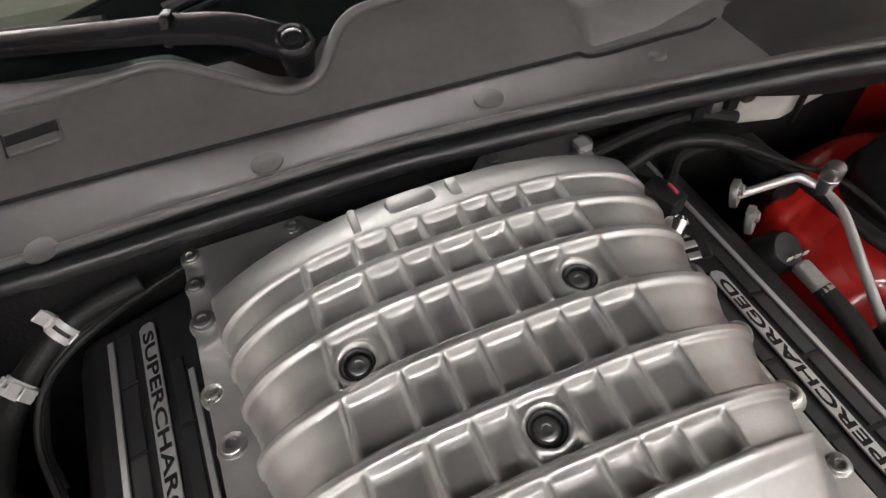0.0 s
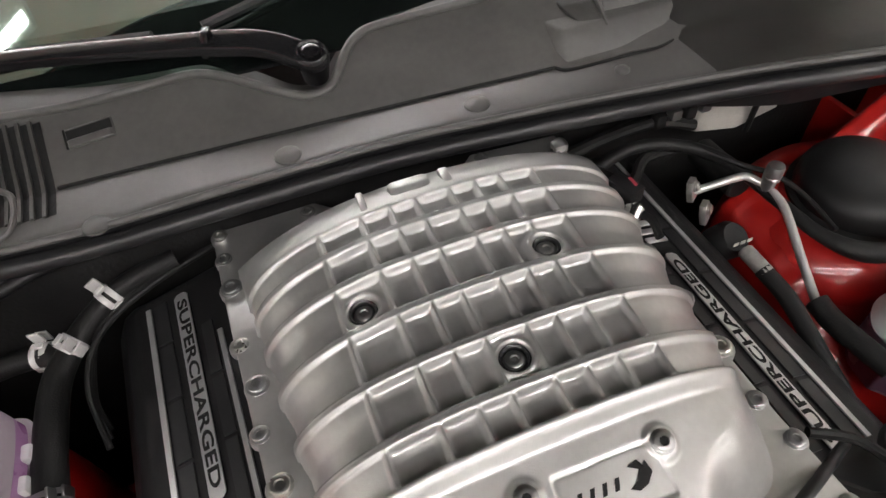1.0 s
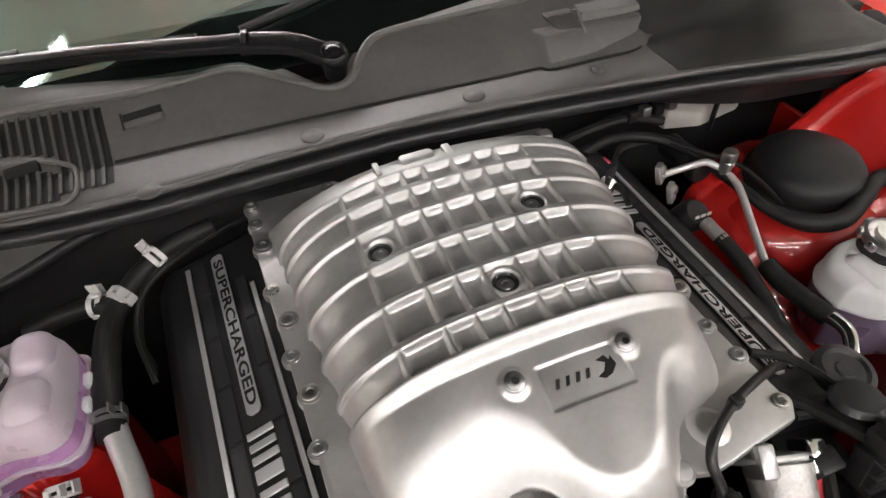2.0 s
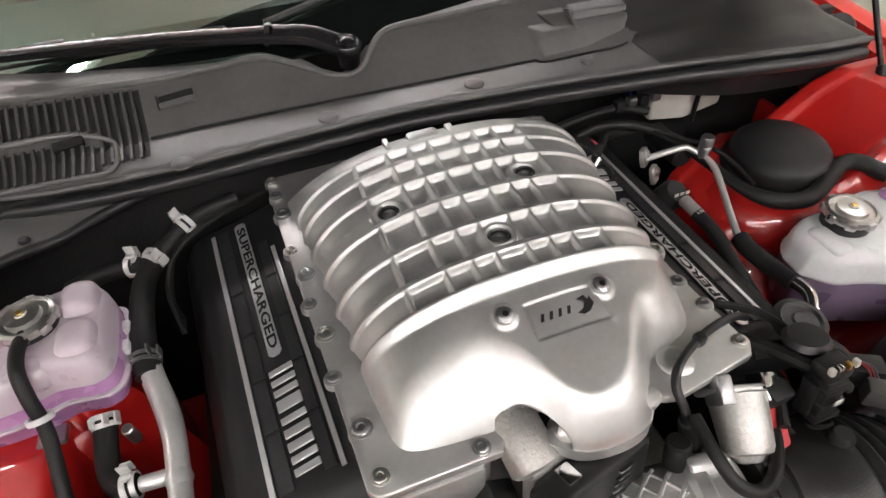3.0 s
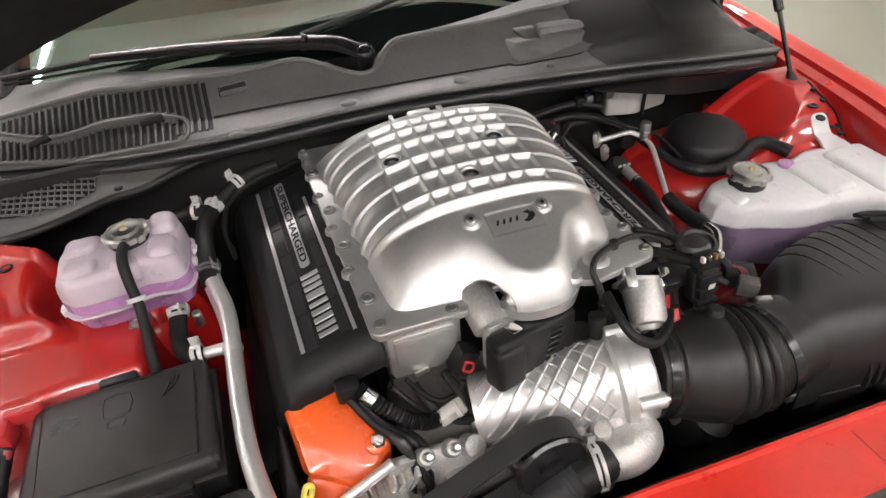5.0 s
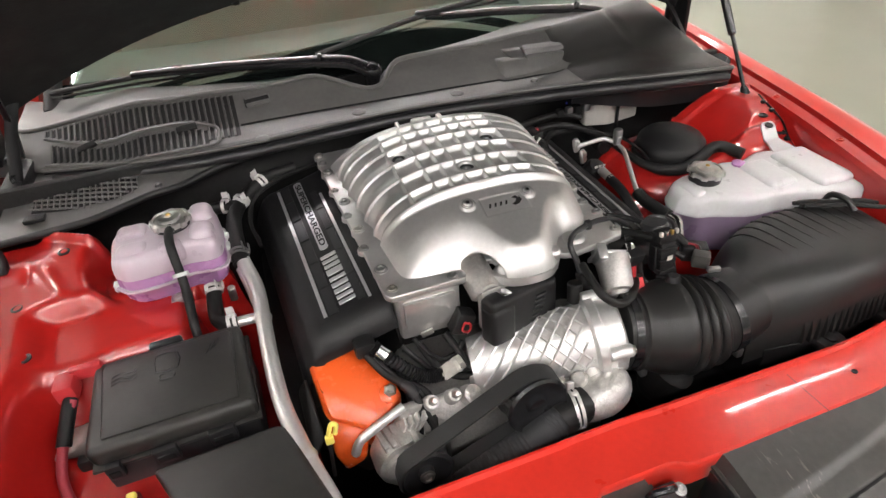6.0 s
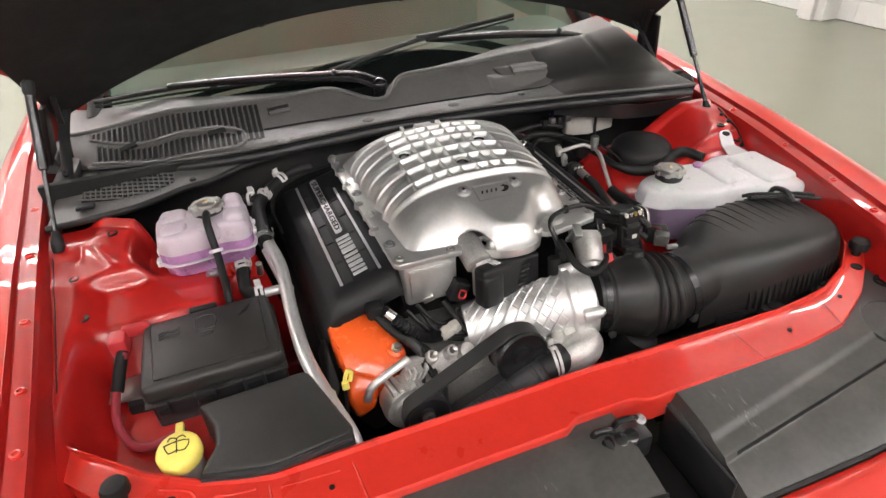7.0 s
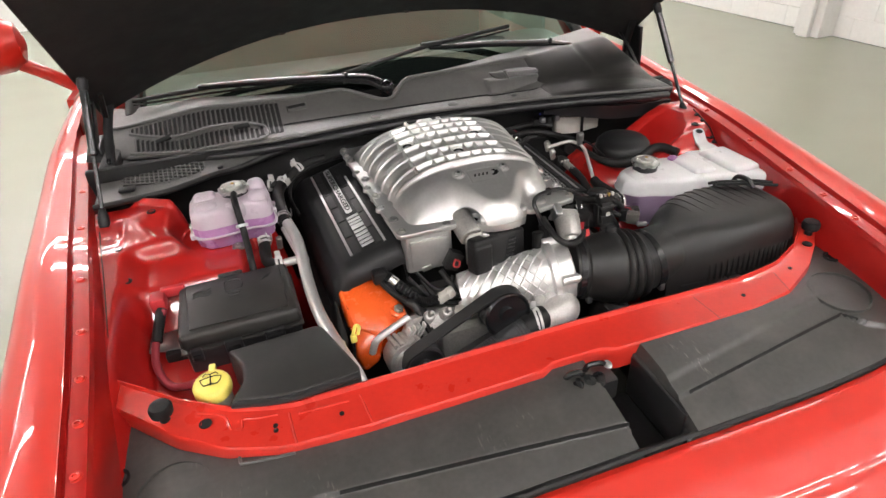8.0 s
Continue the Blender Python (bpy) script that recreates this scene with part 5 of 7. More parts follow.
# ---- engine covers ----
def engine_cover(side):
    left = side < 0
    c = thing("engine_cover", (side * 0.25, -0.10, 0.80), "black plastic engine cover with silver stripes and raised lettering", "engine cover", "engine covers")

    def spot(dx, y, lift=0.0):
        f = (0.1 - y) / 0.39
        table = [(-0.055, -0.105), (-0.054, -0.065), (-0.046, -0.040), (-0.030, -0.014), (-0.014, -0.003), (0.0, 0.0), (0.05, 0.014), (0.095, 0.027), (0.101, 0.022), (0.103, -0.03)]
        dz = lerp_table(table, dx)
        roll = 0.0
        if y < -0.286:
            t = (-0.286 - y) / 0.042
            roll = 0.042 * (1 - math.sqrt(max(0.0, 1 - min(1.0, t) ** 2.2)))
        if y > 0.105:
            t = (y - 0.105) / 0.03
            roll = 0.05 * (1 - math.sqrt(max(0.0, 1 - min(1.0, t) ** 2.2)))
        base = 0.897 - 0.012 * f
        x = -0.296 + 0.026 * f + dx if left else 0.2827 + 0.0126 * f - dx
        return Vector((x, y, base + dz + lift - roll))

    def fn(u, v):
        s = [-0.055, -0.0545, -0.054, -0.051, -0.046, -0.040, -0.033, -0.026, -0.018, -0.009, 0.0, 0.012, 0.024, 0.036, 0.048, 0.06, 0.072, 0.084, 0.094, 0.099, 0.102, 0.103]
        k = u * (len(s) - 1)
        i = min(int(k), len(s) - 2)
        dx = s[i] + (s[i + 1] - s[i]) * (k - i)
        y = lerp_table([(0, -0.328), (0.06, -0.324), (0.12, -0.312), (0.2, -0.291), (0.9, 0.108), (0.96, 0.126), (1, 0.135)], v)
        return spot(dx, y)
    body = part("shell", sheet(42, 60, fn, 0.003), BLACK, c, "satin black moulded shell", angle=50)

    def strip(dx0, dx1, y0, y1, lift, thick, n=12):
        return sheet(3, n, lambda u, v: spot(dx0 + (dx1 - dx0) * u, y0 + (y1 - y0) * v, lift), thick)
    part("stripe", strip(0.000, 0.0055, -0.284, 0.10, 0.0030, 0.002), SILVER_PAINT, c, "brushed silver stripe")
    part("stripe", strip(0.0715, 0.0765, -0.286, 0.03, 0.0030, 0.002), SILVER_PAINT, c, "brushed silver stripe")
    for y0 in [-0.285 + 0.0665 * i for i in range(6)]:
        part("pad", strip(0.009, 0.024, y0, min(y0 + 0.062, 0.10), 0.0022, 0.002, 4), BLACK_SATIN, c)
        if y0 < 0.0:
            part("pad", strip(0.056, 0.068, y0 + 0.004, y0 + 0.066, 0.0022, 0.002, 4), BLACK_SATIN, c)
    mid_y = -0.095

    def plane(y, dx, lift):
        """The cover's own frame at a place, for lettering along it."""
        yy = y if left else 2 * mid_y - y
        a, b = spot(dx, yy + 0.01, lift), spot(dx, yy - 0.01, lift)
        way = (b - a).normalized() if left else (a - b).normalized()
        e, g = spot(dx + 0.005, yy, lift), spot(dx - 0.005, yy, lift)
        up = (e - g).normalized()
        up = (up - way * up.dot(way)).normalized()
        n = way.cross(up)
        o = (a + b) / 2
        return Matrix(((way.x, up.x, n.x, o.x), (way.y, up.y, n.y, o.y), (way.z, up.z, n.z, o.z), (0, 0, 0, 1)))
    m = plane(-0.017, 0.041, 0.0025)
    hw, hh = 0.1165, 0.0080
    rim = [(-hw + 0.004, -hh), (hw - 0.004, -hh), (hw, -hh + 0.004), (hw, hh - 0.004), (hw - 0.004, hh), (-hw + 0.004, hh), (-hw, hh - 0.004), (-hw, -hh + 0.004)]
    strip_plate = part("name_strip", prism(rim, -0.001, 0.0010, 0.0004, m, None, 1), SILVER_PAINT, c, "silver strip with the dark word SUPERCHARGED")
    part("lettering", lettering("SUPERCHARGED", 0.0225, m @ Matrix.Translation((0, 0, 0.0012)) @ Matrix.Diagonal((1.27, 0.68, 1, 1)), 0.0004), DARK, strip_plate, "dark word SUPERCHARGED", smooth=False)
    for y, w, h in ((-0.154, 0.008, 0.014), (-0.167, 0.008, 0.014), (-0.180, 0.008, 0.014), (-0.196, 0.014, 0.014), (-0.214, 0.008, 0.014), (-0.229, 0.010, 0.014), (-0.244, 0.010, 0.014), (-0.258, 0.008, 0.014), (-0.271, 0.008, 0.014)):
        mm = plane(y, 0.042, 0.002)
        lo, hi = (-h, h) if abs(h) > 0.013 or abs(h) < 0.005 else ((h - 0.004, h + 0.003) if h > 0 else (h - 0.004, h + 0.003))
        part("badge_bar", prism([(-w / 2, lo), (w / 2, lo), (w / 2, hi), (-w / 2, hi)], 0, 0.0025, 0.0008, mm, None, 1), SILVER_PAINT, c, "raised silver badge bar")
    return c


engine_cover(-1)
engine_cover(1)

# ---- intake ----
duct = thing("intake_pipe", (0.08, -0.42, 0.78), "bright cast-aluminium throttle body with a diagonal rib pattern", "intake pipe")
AX0, AX1 = Vector((-0.072, -0.385, 0.800)), Vector((0.140, -0.432, 0.835))
way = (AX1 - AX0).normalized()
part("inlet_pipe", lathe([(0.044, 0), (0.047, 0.02), (0.050, 0.08), (0.054, 0.14), (0.056, 0.185)], AX0, way, 48), CAST_BRIGHT, duct, "cast intake pipe")
for hand in (1, -1):
    for k in range(-2, 10) if hand > 0 else range(3, 9):
        pts = []
        for i in range(13):
            a = radians(-20 + 13 * i + (0 if hand > 0 else 0))
            h = 0.01 + 0.022 * k + hand * 0.12 * (i / 12 - 0.5) + 0.02
            if not (0.005 if hand > 0 else 0.075) < h < 0.182:
                continue
            r = 0.0465 + 0.009 * min(1, h / 0.16)
            fr = Vector((0, -1, 0))
            fr = (fr - way * fr.dot(way)).normalized()
            upw = way.cross(fr).normalized()
            if upw.z < 0:
                upw = -upw
            pts.append(AX0 + way * h + fr * (math.cos(a) * r) + upw * (math.sin(a) * r))
        if len(pts) > 3:
            part("rib", tube(pts, 0.0025 if hand > 0 else 0.0019, 6, 1), CAST_BRIGHT, duct)
body = AX0 + way * 0.185
part("body_ring", lathe([(0.056, -0.004), (0.066, 0.0), (0.066, 0.012), (0.060, 0.015), (0.060, 0.040), (0.056, 0.044)], body, way, 48), CAST_BRIGHT, duct, "machined throttle flange")
for k in range(4):
    a = radians(20 + 95 * k)
    fr = Vector((0, -1, 0))
    upw = Vector((0, 0, 1))
    c = body + fr * math.cos(a) * 0.064 + upw * math.sin(a) * 0.064
    part("flange_lug", rod(c - way * 0.004, c + way * 0.030, 0.010, 14, 0.002), CAST_BRIGHT, duct)
    hex_bolt(duct, c + way * 0.030, 0.006, way, STEEL)
part("lug_bridge", box((body.x + 0.008, body.y - 0.066, body.z - 0.012), (body.x + 0.045, body.y - 0.052, body.z + 0.008), 0.006), CAST_BRIGHT, duct)
part("inlet_nipple", rod((0.100, -0.385, 0.872), (0.102, -0.378, 0.905), 0.012, 14, 0.002), RUBBER, duct, "black rubber nipple")
part("lower_fin", prism([(-0.085, -0.40), (-0.03, -0.44), (-0.02, -0.40)], 0.72, 0.80, 0.004), CAST_BRIGHT, duct)

def swept(pts, profile, seg=56):
    """A turned skin along a bent line: profile of (distance along the line, radius)."""
    line = spline(pts, 24)
    run = [0.0]
    for a, b in zip(line, line[1:]):
        run.append(run[-1] + (b - a).length)
    own = bmesh.new()
    rings = []
    for s, r in profile:
        k = next((i for i in range(len(run) - 1) if run[i + 1] >= s), len(run) - 2)
        d = (line[k + 1] - line[k]).normalized()
        q = line[k] + d * (s - run[k])
        up = (Vector((0, 0, 1)) - d * d.z).normalized()
        side = d.cross(up)
        rings.append([own.verts.new(q + (up * math.cos(2 * math.pi * j / seg) + side * math.sin(2 * math.pi * j / seg)) * r) for j in range(seg)])
    for a, b in zip(rings, rings[1:]):
        for j in range(seg):
            k = (j + 1) % seg
            own.faces.new((a[j], a[k], b[k], b[j]))
    own.faces.new(list(reversed(rings[0])))
    own.faces.new(rings[-1])
    return own


hose = thing("intake_hose", (0.24, -0.445, 0.77), "black ribbed rubber intake hose with steel band clamps", "intake hose")
HOSE_LINE = [(0.146, -0.4335, 0.838), (0.20, -0.445, 0.833), (0.26, -0.455, 0.829), (0.308, -0.458, 0.831), (0.355, -0.455, 0.838)]
prof = [(0.0, 0.055), (0.001, 0.0600), (0.024, 0.0605), (0.027, 0.0640), (0.034, 0.0625), (0.055, 0.0690), (0.080, 0.0745), (0.092, 0.0755)]
for k in range(3):
    h = 0.097 + 0.0175 * k
    prof += [(h, 0.0725 - 0.003 * k), (h + 0.003, 0.0775 - 0.003 * k), (h + 0.0075, 0.0795 - 0.003 * k), (h + 0.012, 0.0775 - 0.003 * k), (h + 0.015, 0.0725 - 0.003 * k)]
prof += [(0.152, 0.0650), (0.156, 0.0625), (0.186, 0.0625)]
part("bellows", swept(HOSE_LINE, prof), HOSE, hose, "ribbed rubber bellows")
for h, r in ((0.013, 0.0610), (0.169, 0.0632)):
    part("band_clamp", swept(HOSE_LINE, [(h - 0.006, r - 0.002), (h - 0.006, r + 0.0012), (h + 0.006, r + 0.0012), (h + 0.006, r - 0.002)]), BLACK_GLOSS, hose, "dark steel worm-drive band")
for x, y, z in ((0.168, -0.484, 0.789), (0.318, -0.512, 0.797)):
    part("clamp_screw", box((x - 0.006, y - 0.006, z - 0.009), (x + 0.006, y + 0.006, z + 0.009), 0.003), GREY_METAL, hose)
for k in range(3):
    part("white_mark", box((0.181, -0.5035, 0.8140 + 0.0035 * k), (0.188, -0.5020, 0.8160 + 0.0035 * k), 0.0003), WHITE_PLASTIC, hose, "small white paint mark")

airbox = thing("air_box", (0.54, -0.43, 0.70), "black plastic air filter box with ribbed lid", "air box")


def lid_edges(x):
    """Rear edge, front edge, foot and top of the air box lid at x."""
    return (curve_table([(0.325, -0.398), (0.36, -0.382), (0.40, -0.346), (0.46, -0.330), (0.62, -0.336), (0.654, -0.346), (0.668, -0.364)], x),
            curve_table([(0.325, -0.520), (0.38, -0.527), (0.45, -0.533), (0.55, -0.529), (0.62, -0.517), (0.654, -0.503), (0.668, -0.482)], x),
            curve_table([(0.325, 0.772), (0.38, 0.785), (0.44, 0.793), (0.668, 0.796)], x),
            curve_table([(0.325, 0.896), (0.37, 0.900), (0.44, 0.906), (0.54, 0.905), (0.62, 0.899), (0.650, 0.894), (0.662, 0.884), (0.668, 0.862)], x))


def lid_power(x, front):
    return curve_table([(0.325, 2.0), (0.37, 2.2), (0.43, 3.4 if not front else 2.8), (0.52, 6.0 if not front else 3.5), (0.675, 6.0 if not front else 3.5)], x)


def lid_top(x, y):
    """Height of the air box lid at x, y, or None outside it."""
    if not 0.325 < x < 0.668:
        return None
    yr, yf, zb, zt = lid_edges(x)
    if not yf < y < yr:
        return None
    c, a = (yr + yf) / 2, (yr - yf) / 2
    n = lid_power(x, y < c)
    return zb + (zt - zb) * (1 - (abs(y - c) / a) ** n) ** (1 / n)


def lid_front(x, z):
    """The y at which the front of the lid reaches a height."""
    yr, yf, zb, zt = lid_edges(x)
    c, a = (yr + yf) / 2, (yr - yf) / 2
    n = lid_power(x, True)
    return c - a * max(0.0, 1 - (max(0.0, z - zb) / (zt - zb)) ** n) ** (1 / n)


def lid_skin(u, v):
    x = 0.325 + 0.343 * (1 - (1 - u) ** 1.25)
    yr, yf, zb, zt = lid_edges(x)
    if u > 0.999:
        return ((0.668, yr + (yf - yr) * v, zb))
    c, a = (yr + yf) / 2, (yr - yf) / 2
    th = math.pi * v
    n = lid_power(x, v > 0.5)
    co, si = math.cos(th), math.sin(th)
    return (x, c + a * math.copysign(abs(co) ** (2 / n), co), zb + (zt - zb) * max(0.0, si) ** (2 / n))


part("lid", sheet(60, 64, lid_skin), HOSE, airbox, "rounded black lid", angle=75)
ring = [(x, lid_edges(x)[0]) for x in (0.36, 0.39, 0.42, 0.46, 0.53, 0.60, 0.64, 0.655, 0.666)] + [(x, lid_edges(x)[1]) for x in (0.666, 0.655, 0.64, 0.60, 0.53, 0.46, 0.42, 0.39, 0.36)]
body_skin = bmesh.new()
rows = []
for z, k in ((0.62, 0.86), (0.70, 0.93), (0.782, 0.97), (0.785, 1.02), (0.796, 1.02), (0.797, 0.98)):
    rows.append([body_skin.verts.new((0.52 + (x - 0.52) * k, -0.43 + (y + 0.43) * k, z)) for x, y in ring])
for a, b in zip(rows, rows[1:]):
    for i in range(len(a)):
        j = (i + 1) % len(a)
        body_skin.faces.new((a[i], a[j], b[j], b[i]))
body_skin.faces.new(list(reversed(rows[0])))
body_skin.faces.new(rows[-1])
part("lower_body", body_skin, BLACK, airbox, "black lower body")
part("outlet", swept([(0.322, -0.4585, 0.833), (0.36, -0.455, 0.838), (0.42, -0.446, 0.846), (0.48, -0.436, 0.848)], [(0.0, 0.0612), (0.03, 0.0612), (0.05, 0.056), (0.10, 0.040), (0.155, 0.030)], 40), HOSE, airbox, "round outlet neck")
for i in range(10):
    x = 0.418 + 0.0232 * i
    line = []
    for j in range(14):
        y = -0.345 - (0.0072 + 0.0006 * (i % 3)) * j
        xx = x + 0.16 * (-0.345 - y)
        z = lid_top(xx, y)
        if z and z > 0.86:
            line.append((xx, y, z - 0.0004 - 0.00013 * j))
    if len(line) > 4:
        part("lid_rib", tube(line, 0.0024, 8, 2), HOSE, airbox, "low moulded rib")
for i in range(18):
    x = 0.418 + 0.0136 * i
    high = 0.046 - 0.0012 * abs(i - 7)
    bm = bmesh.new()
    spine = [(x, lid_front(x, 0.797 + high * k / 5), 0.797 + high * k / 5) for k in range(6)]
    rows = []
    for k, q in enumerate(spine):
        out = 0.0055 * (1 - (k / 5) ** 2) + 0.0006
        rows.append([bm.verts.new((q[0] - 0.0034, q[1] + 0.004, q[2])), bm.verts.new((q[0] - 0.0026, q[1] - out, q[2])), bm.verts.new((q[0] + 0.0026, q[1] - out, q[2])), bm.verts.new((q[0] + 0.0034, q[1] + 0.004, q[2]))])
    for a, b in zip(rows, rows[1:]):
        for k in range(3):
            bm.faces.new((a[k], a[k + 1], b[k + 1], b[k]))
    bm.faces.new(rows[0])
    part("side_rib", bm, HOSE, airbox, "", angle=30)
for x in (0.465, 0.60):
    c = lid_edges(x)[1]
    tab = part("hinge_tab", box((x - 0.024, c - 0.024, 0.780), (x + 0.024, c + 0.004, 0.799), 0.006), BLACK_SATIN, airbox, "black screw lug")
    part("screw", lathe([(0.010, 0), (0.010, 0.003), (0.006, 0.005), (0.0005, 0.0052)], (x, c - 0.011, 0.799), (0, 0, 1), 16), BLACK, tab)

strap = thing("cable_bundle", (0.66, -0.335, 0.90), "bundle of black cable resting on the air box and coolant tank", "cable")
for k in range(4):
    line = []
    for i in range(8):
        x = 0.552 + 0.0175 * i
        y = -0.340 - 0.40 * (x - 0.545) - 0.0075 * k + 0.003 * math.sin(i * 1.3 + k)
        line.append((x, y, max(0.899, lid_top(x, y) or 0.0) + 0.006 + 0.003 * (k % 2) + 0.004 * math.sin(i * 0.45)))
    part("loop", tube(line, 0.0036, 8, 4), RUBBER, strap)
part("tie", tube([(0.612, -0.352, 0.900), (0.614, -0.360, 0.917), (0.619, -0.385, 0.919), (0.622, -0.402, 0.906)], 0.0055, 8, 4), BLACK_SATIN, strap)

# ---- coolant tanks ----
def radiator_cap(own, at, r=0.030):
    x, y, z = at
    part("filler_neck", lathe([(r * 0.92, -0.030), (r * 0.95, -0.004), (r * 0.9, 0)], (x, y, z - 0.012), (0, 0, 1), 28), BLACK_SATIN, own, "black filler neck")
    cap = part("cap", lathe([(r, -0.012), (r * 1.02, -0.009), (r * 0.98, -0.004), (r * 0.86, -0.002), (r * 0.84, -0.005), (r * 0.62, -0.005), (r * 0.58, 0.0), (r * 0.2, 0.001), (r * 0.18, 0.003), (0.0005, 0.0035)], (x, y, z), (0, 0, 1), 32), CAP_STEEL, own, "stamped steel pressure cap")
    part("rivet", lathe([(0.0042, 0), (0.0034, 0.0016), (0.0004, 0.002)], (x, y, z + 0.003), (0, 0, 1), 12), BRASS, cap, "brass rivet")
    for k in range(8):
        a = k * math.pi / 4
        part("ear", box((-0.006, r * 0.9, -0.014), (0.006, r * 1.10, -0.004), 0.002, Matrix.Translation((x, y, z)) @ Matrix.Rotation(a, 4, "Z")), CAP_STEEL, cap)


def tank_skin(plan, levels, n=10):
    cx = sum(p[0] for p in plan) / len(plan)
    cy = sum(p[1] for p in plan) / len(plan)
    line = [Vector((x, y, 0)) for x, y in plan]
    line = spline(line + [line[0]], n)[:-1]
    own = bmesh.new()
    rings = []
    for z, s in levels:
        rings.append([own.verts.new((cx + (p.x - cx) * s, cy + (p.y - cy) * s, z)) for p in line])
    for a, b in zip(rings, rings[1:]):
        for i in range(len(a)):
            j = (i + 1) % len(a)
            own.faces.new((a[i], a[j], b[j], b[i]))
    own.faces.new(list(reversed(rings[0])))
    own.faces.new(rings[-1])
    return own


tank_l = thing("coolant_tank", (-0.48, -0.05, 0.86), "translucent pinkish coolant tank with a steel cap", "coolant tank", "coolant tanks")
PLAN_L = [(-0.570, -0.10), (-0.574, -0.03), (-0.555, -0.002), (-0.515, -0.010), (-0.490, -0.005), (-0.455, 0.012), (-0.415, 0.012), (-0.400, -0.01), (-0.398, -0.09), (-0.415, -0.112), (-0.455, -0.108), (-0.49, -0.118), (-0.545, -0.120)]
part("lower_shell", tank_skin(PLAN_L, [(0.870, 0.86), (0.876, 0.93), (0.898, 0.965), (0.900, 1.03)]), COOLANT, tank_l, "lower half filled with pink coolant", angle=60)
part("seam", tank_skin(PLAN_L, [(0.9002, 1.02), (0.9005, 1.045), (0.9040, 1.045), (0.9045, 1.0)]), LILAC, tank_l, "moulded seam flange", angle=60)
part("filled_band", tank_skin(PLAN_L, [(0.9046, 0.985), (0.912, 0.982), (0.922, 0.980)]), COOLANT, tank_l, "band of pink coolant behind the wall", angle=60)
part("upper_shell", tank_skin(PLAN_L, [(0.9222, 0.980), (0.940, 0.970), (0.952, 0.935), (0.958, 0.87), (0.9605, 0.70), (0.961, 0.4)]), LILAC, tank_l, "milky upper half", angle=60)
for y0, y1, x0, x1, zt in ((-0.105, -0.062, -0.560, -0.505, 0.966), (-0.058, -0.008, -0.563, -0.508, 0.967), (-0.100, -0.050, -0.446, -0.405, 0.970), (-0.046, 0.006, -0.446, -0.406, 0.973), (-0.112, -0.075, -0.50, -0.45, 0.963)):
    part("bulge", box((x0, y0, 0.925), (x1, y1, zt), 0.016, None, 4), LILAC, tank_l)
radiator_cap(tank_l, (-0.471, -0.041, 0.980), 0.030)
part("mount_foot", box((-0.500, -0.132, 0.866), (-0.470, -0.108, 0.874), 0.003), GREY_METAL, tank_l, "plated mounting foot")
hex_bolt(tank_l, (-0.487, -0.124, 0.874), 0.007, (0, -0.2, 1))
part("overflow_hose", tube([(-0.471, -0.058, 0.968), (-0.472, -0.084, 0.9725), (-0.471, -0.108, 0.968), (-0.469, -0.126, 0.948), (-0.466, -0.146, 0.914), (-0.464, -0.182, 0.886), (-0.463, -0.206, 0.866), (-0.463, -0.214, 0.83)], 0.0072, 12, 8), RUBBER, tank_l, "thin black overflow hose")
part("hose_ring", lathe([(0.009, -0.003), (0.0125, -0.003), (0.0125, 0.003), (0.009, 0.003)], (-0.467, -0.138, 0.927), (0.05, -0.5, -0.8), 18, caps=False), TANK, tank_l)
for y in (-0.06, -0.03):
    part("side_clip", box((-0.402, y - 0.008, 0.885), (-0.392, y + 0.008, 0.915), 0.003), TANK, tank_l)
for x, y in ((-0.573, -0.05), (-0.571, -0.09)):
    part("side_clip", box((x - 0.008, y - 0.008, 0.893), (x + 0.004, y + 0.008, 0.908), 0.003), TANK, tank_l)

tank_r = thing("coolant_tank", (0.58, -0.24, 0.78), "long translucent white coolant tank with purple coolant and a steel cap", "coolant tank", "coolant tanks")
PLAN_R = [(0.403, -0.228), (0.411, -0.190), (0.445, -0.168), (0.51, -0.172), (0.55, -0.155), (0.60, -0.165), (0.66, -0.150), (0.72, -0.175), (0.752, -0.23), (0.757, -0.31), (0.735, -0.345), (0.66, -0.325), (0.58, -0.30), (0.52, -0.295), (0.46, -0.270), (0.428, -0.258)]
part("lower_shell", tank_skin(PLAN_R, [(0.775, 0.90), (0.785, 0.96), (0.855, 0.985), (0.857, 1.0)]), COOLANT_DEEP, tank_r, "lower half filled with purple coolant", angle=60)
part("upper_shell", tank_skin(PLAN_R, [(0.8575, 1.0), (0.861, 1.008), (0.865, 0.99), (0.878, 0.98), (0.888, 0.958), (0.894, 0.91), (0.897, 0.78), (0.8975, 0.4)]), TANK, tank_r, "milky upper half", angle=60)
for x0, x1, y0, y1, zt in ((0.565, 0.635, -0.285, -0.185, 0.905), (0.650, 0.735, -0.315, -0.180, 0.908), (0.425, 0.462, -0.250, -0.190, 0.900)):
    part("bulge", box((x0, y0, 0.870), (x1, y1, zt), 0.016, None, 4), TANK, tank_r)
radiator_cap(tank_r, (0.482, -0.203, 0.924), 0.031)


def tab_skin(u, v):
    x, y = lerp_table([(0, 0.700), (1, 0.712)], v), -0.190 + 0.090 * v
    half = 0.026 - 0.009 * step(0.2, 0.6, v)
    if v > 0.8:
        half *= math.sqrt(max(0.0, 1 - ((v - 0.8) / 0.2) ** 2)) + 0.02
    x += half * (2 * u - 1)
    return (x, y, max(0.904 - 0.01 * (1 - v), tower_height(x, y) + 0.004))


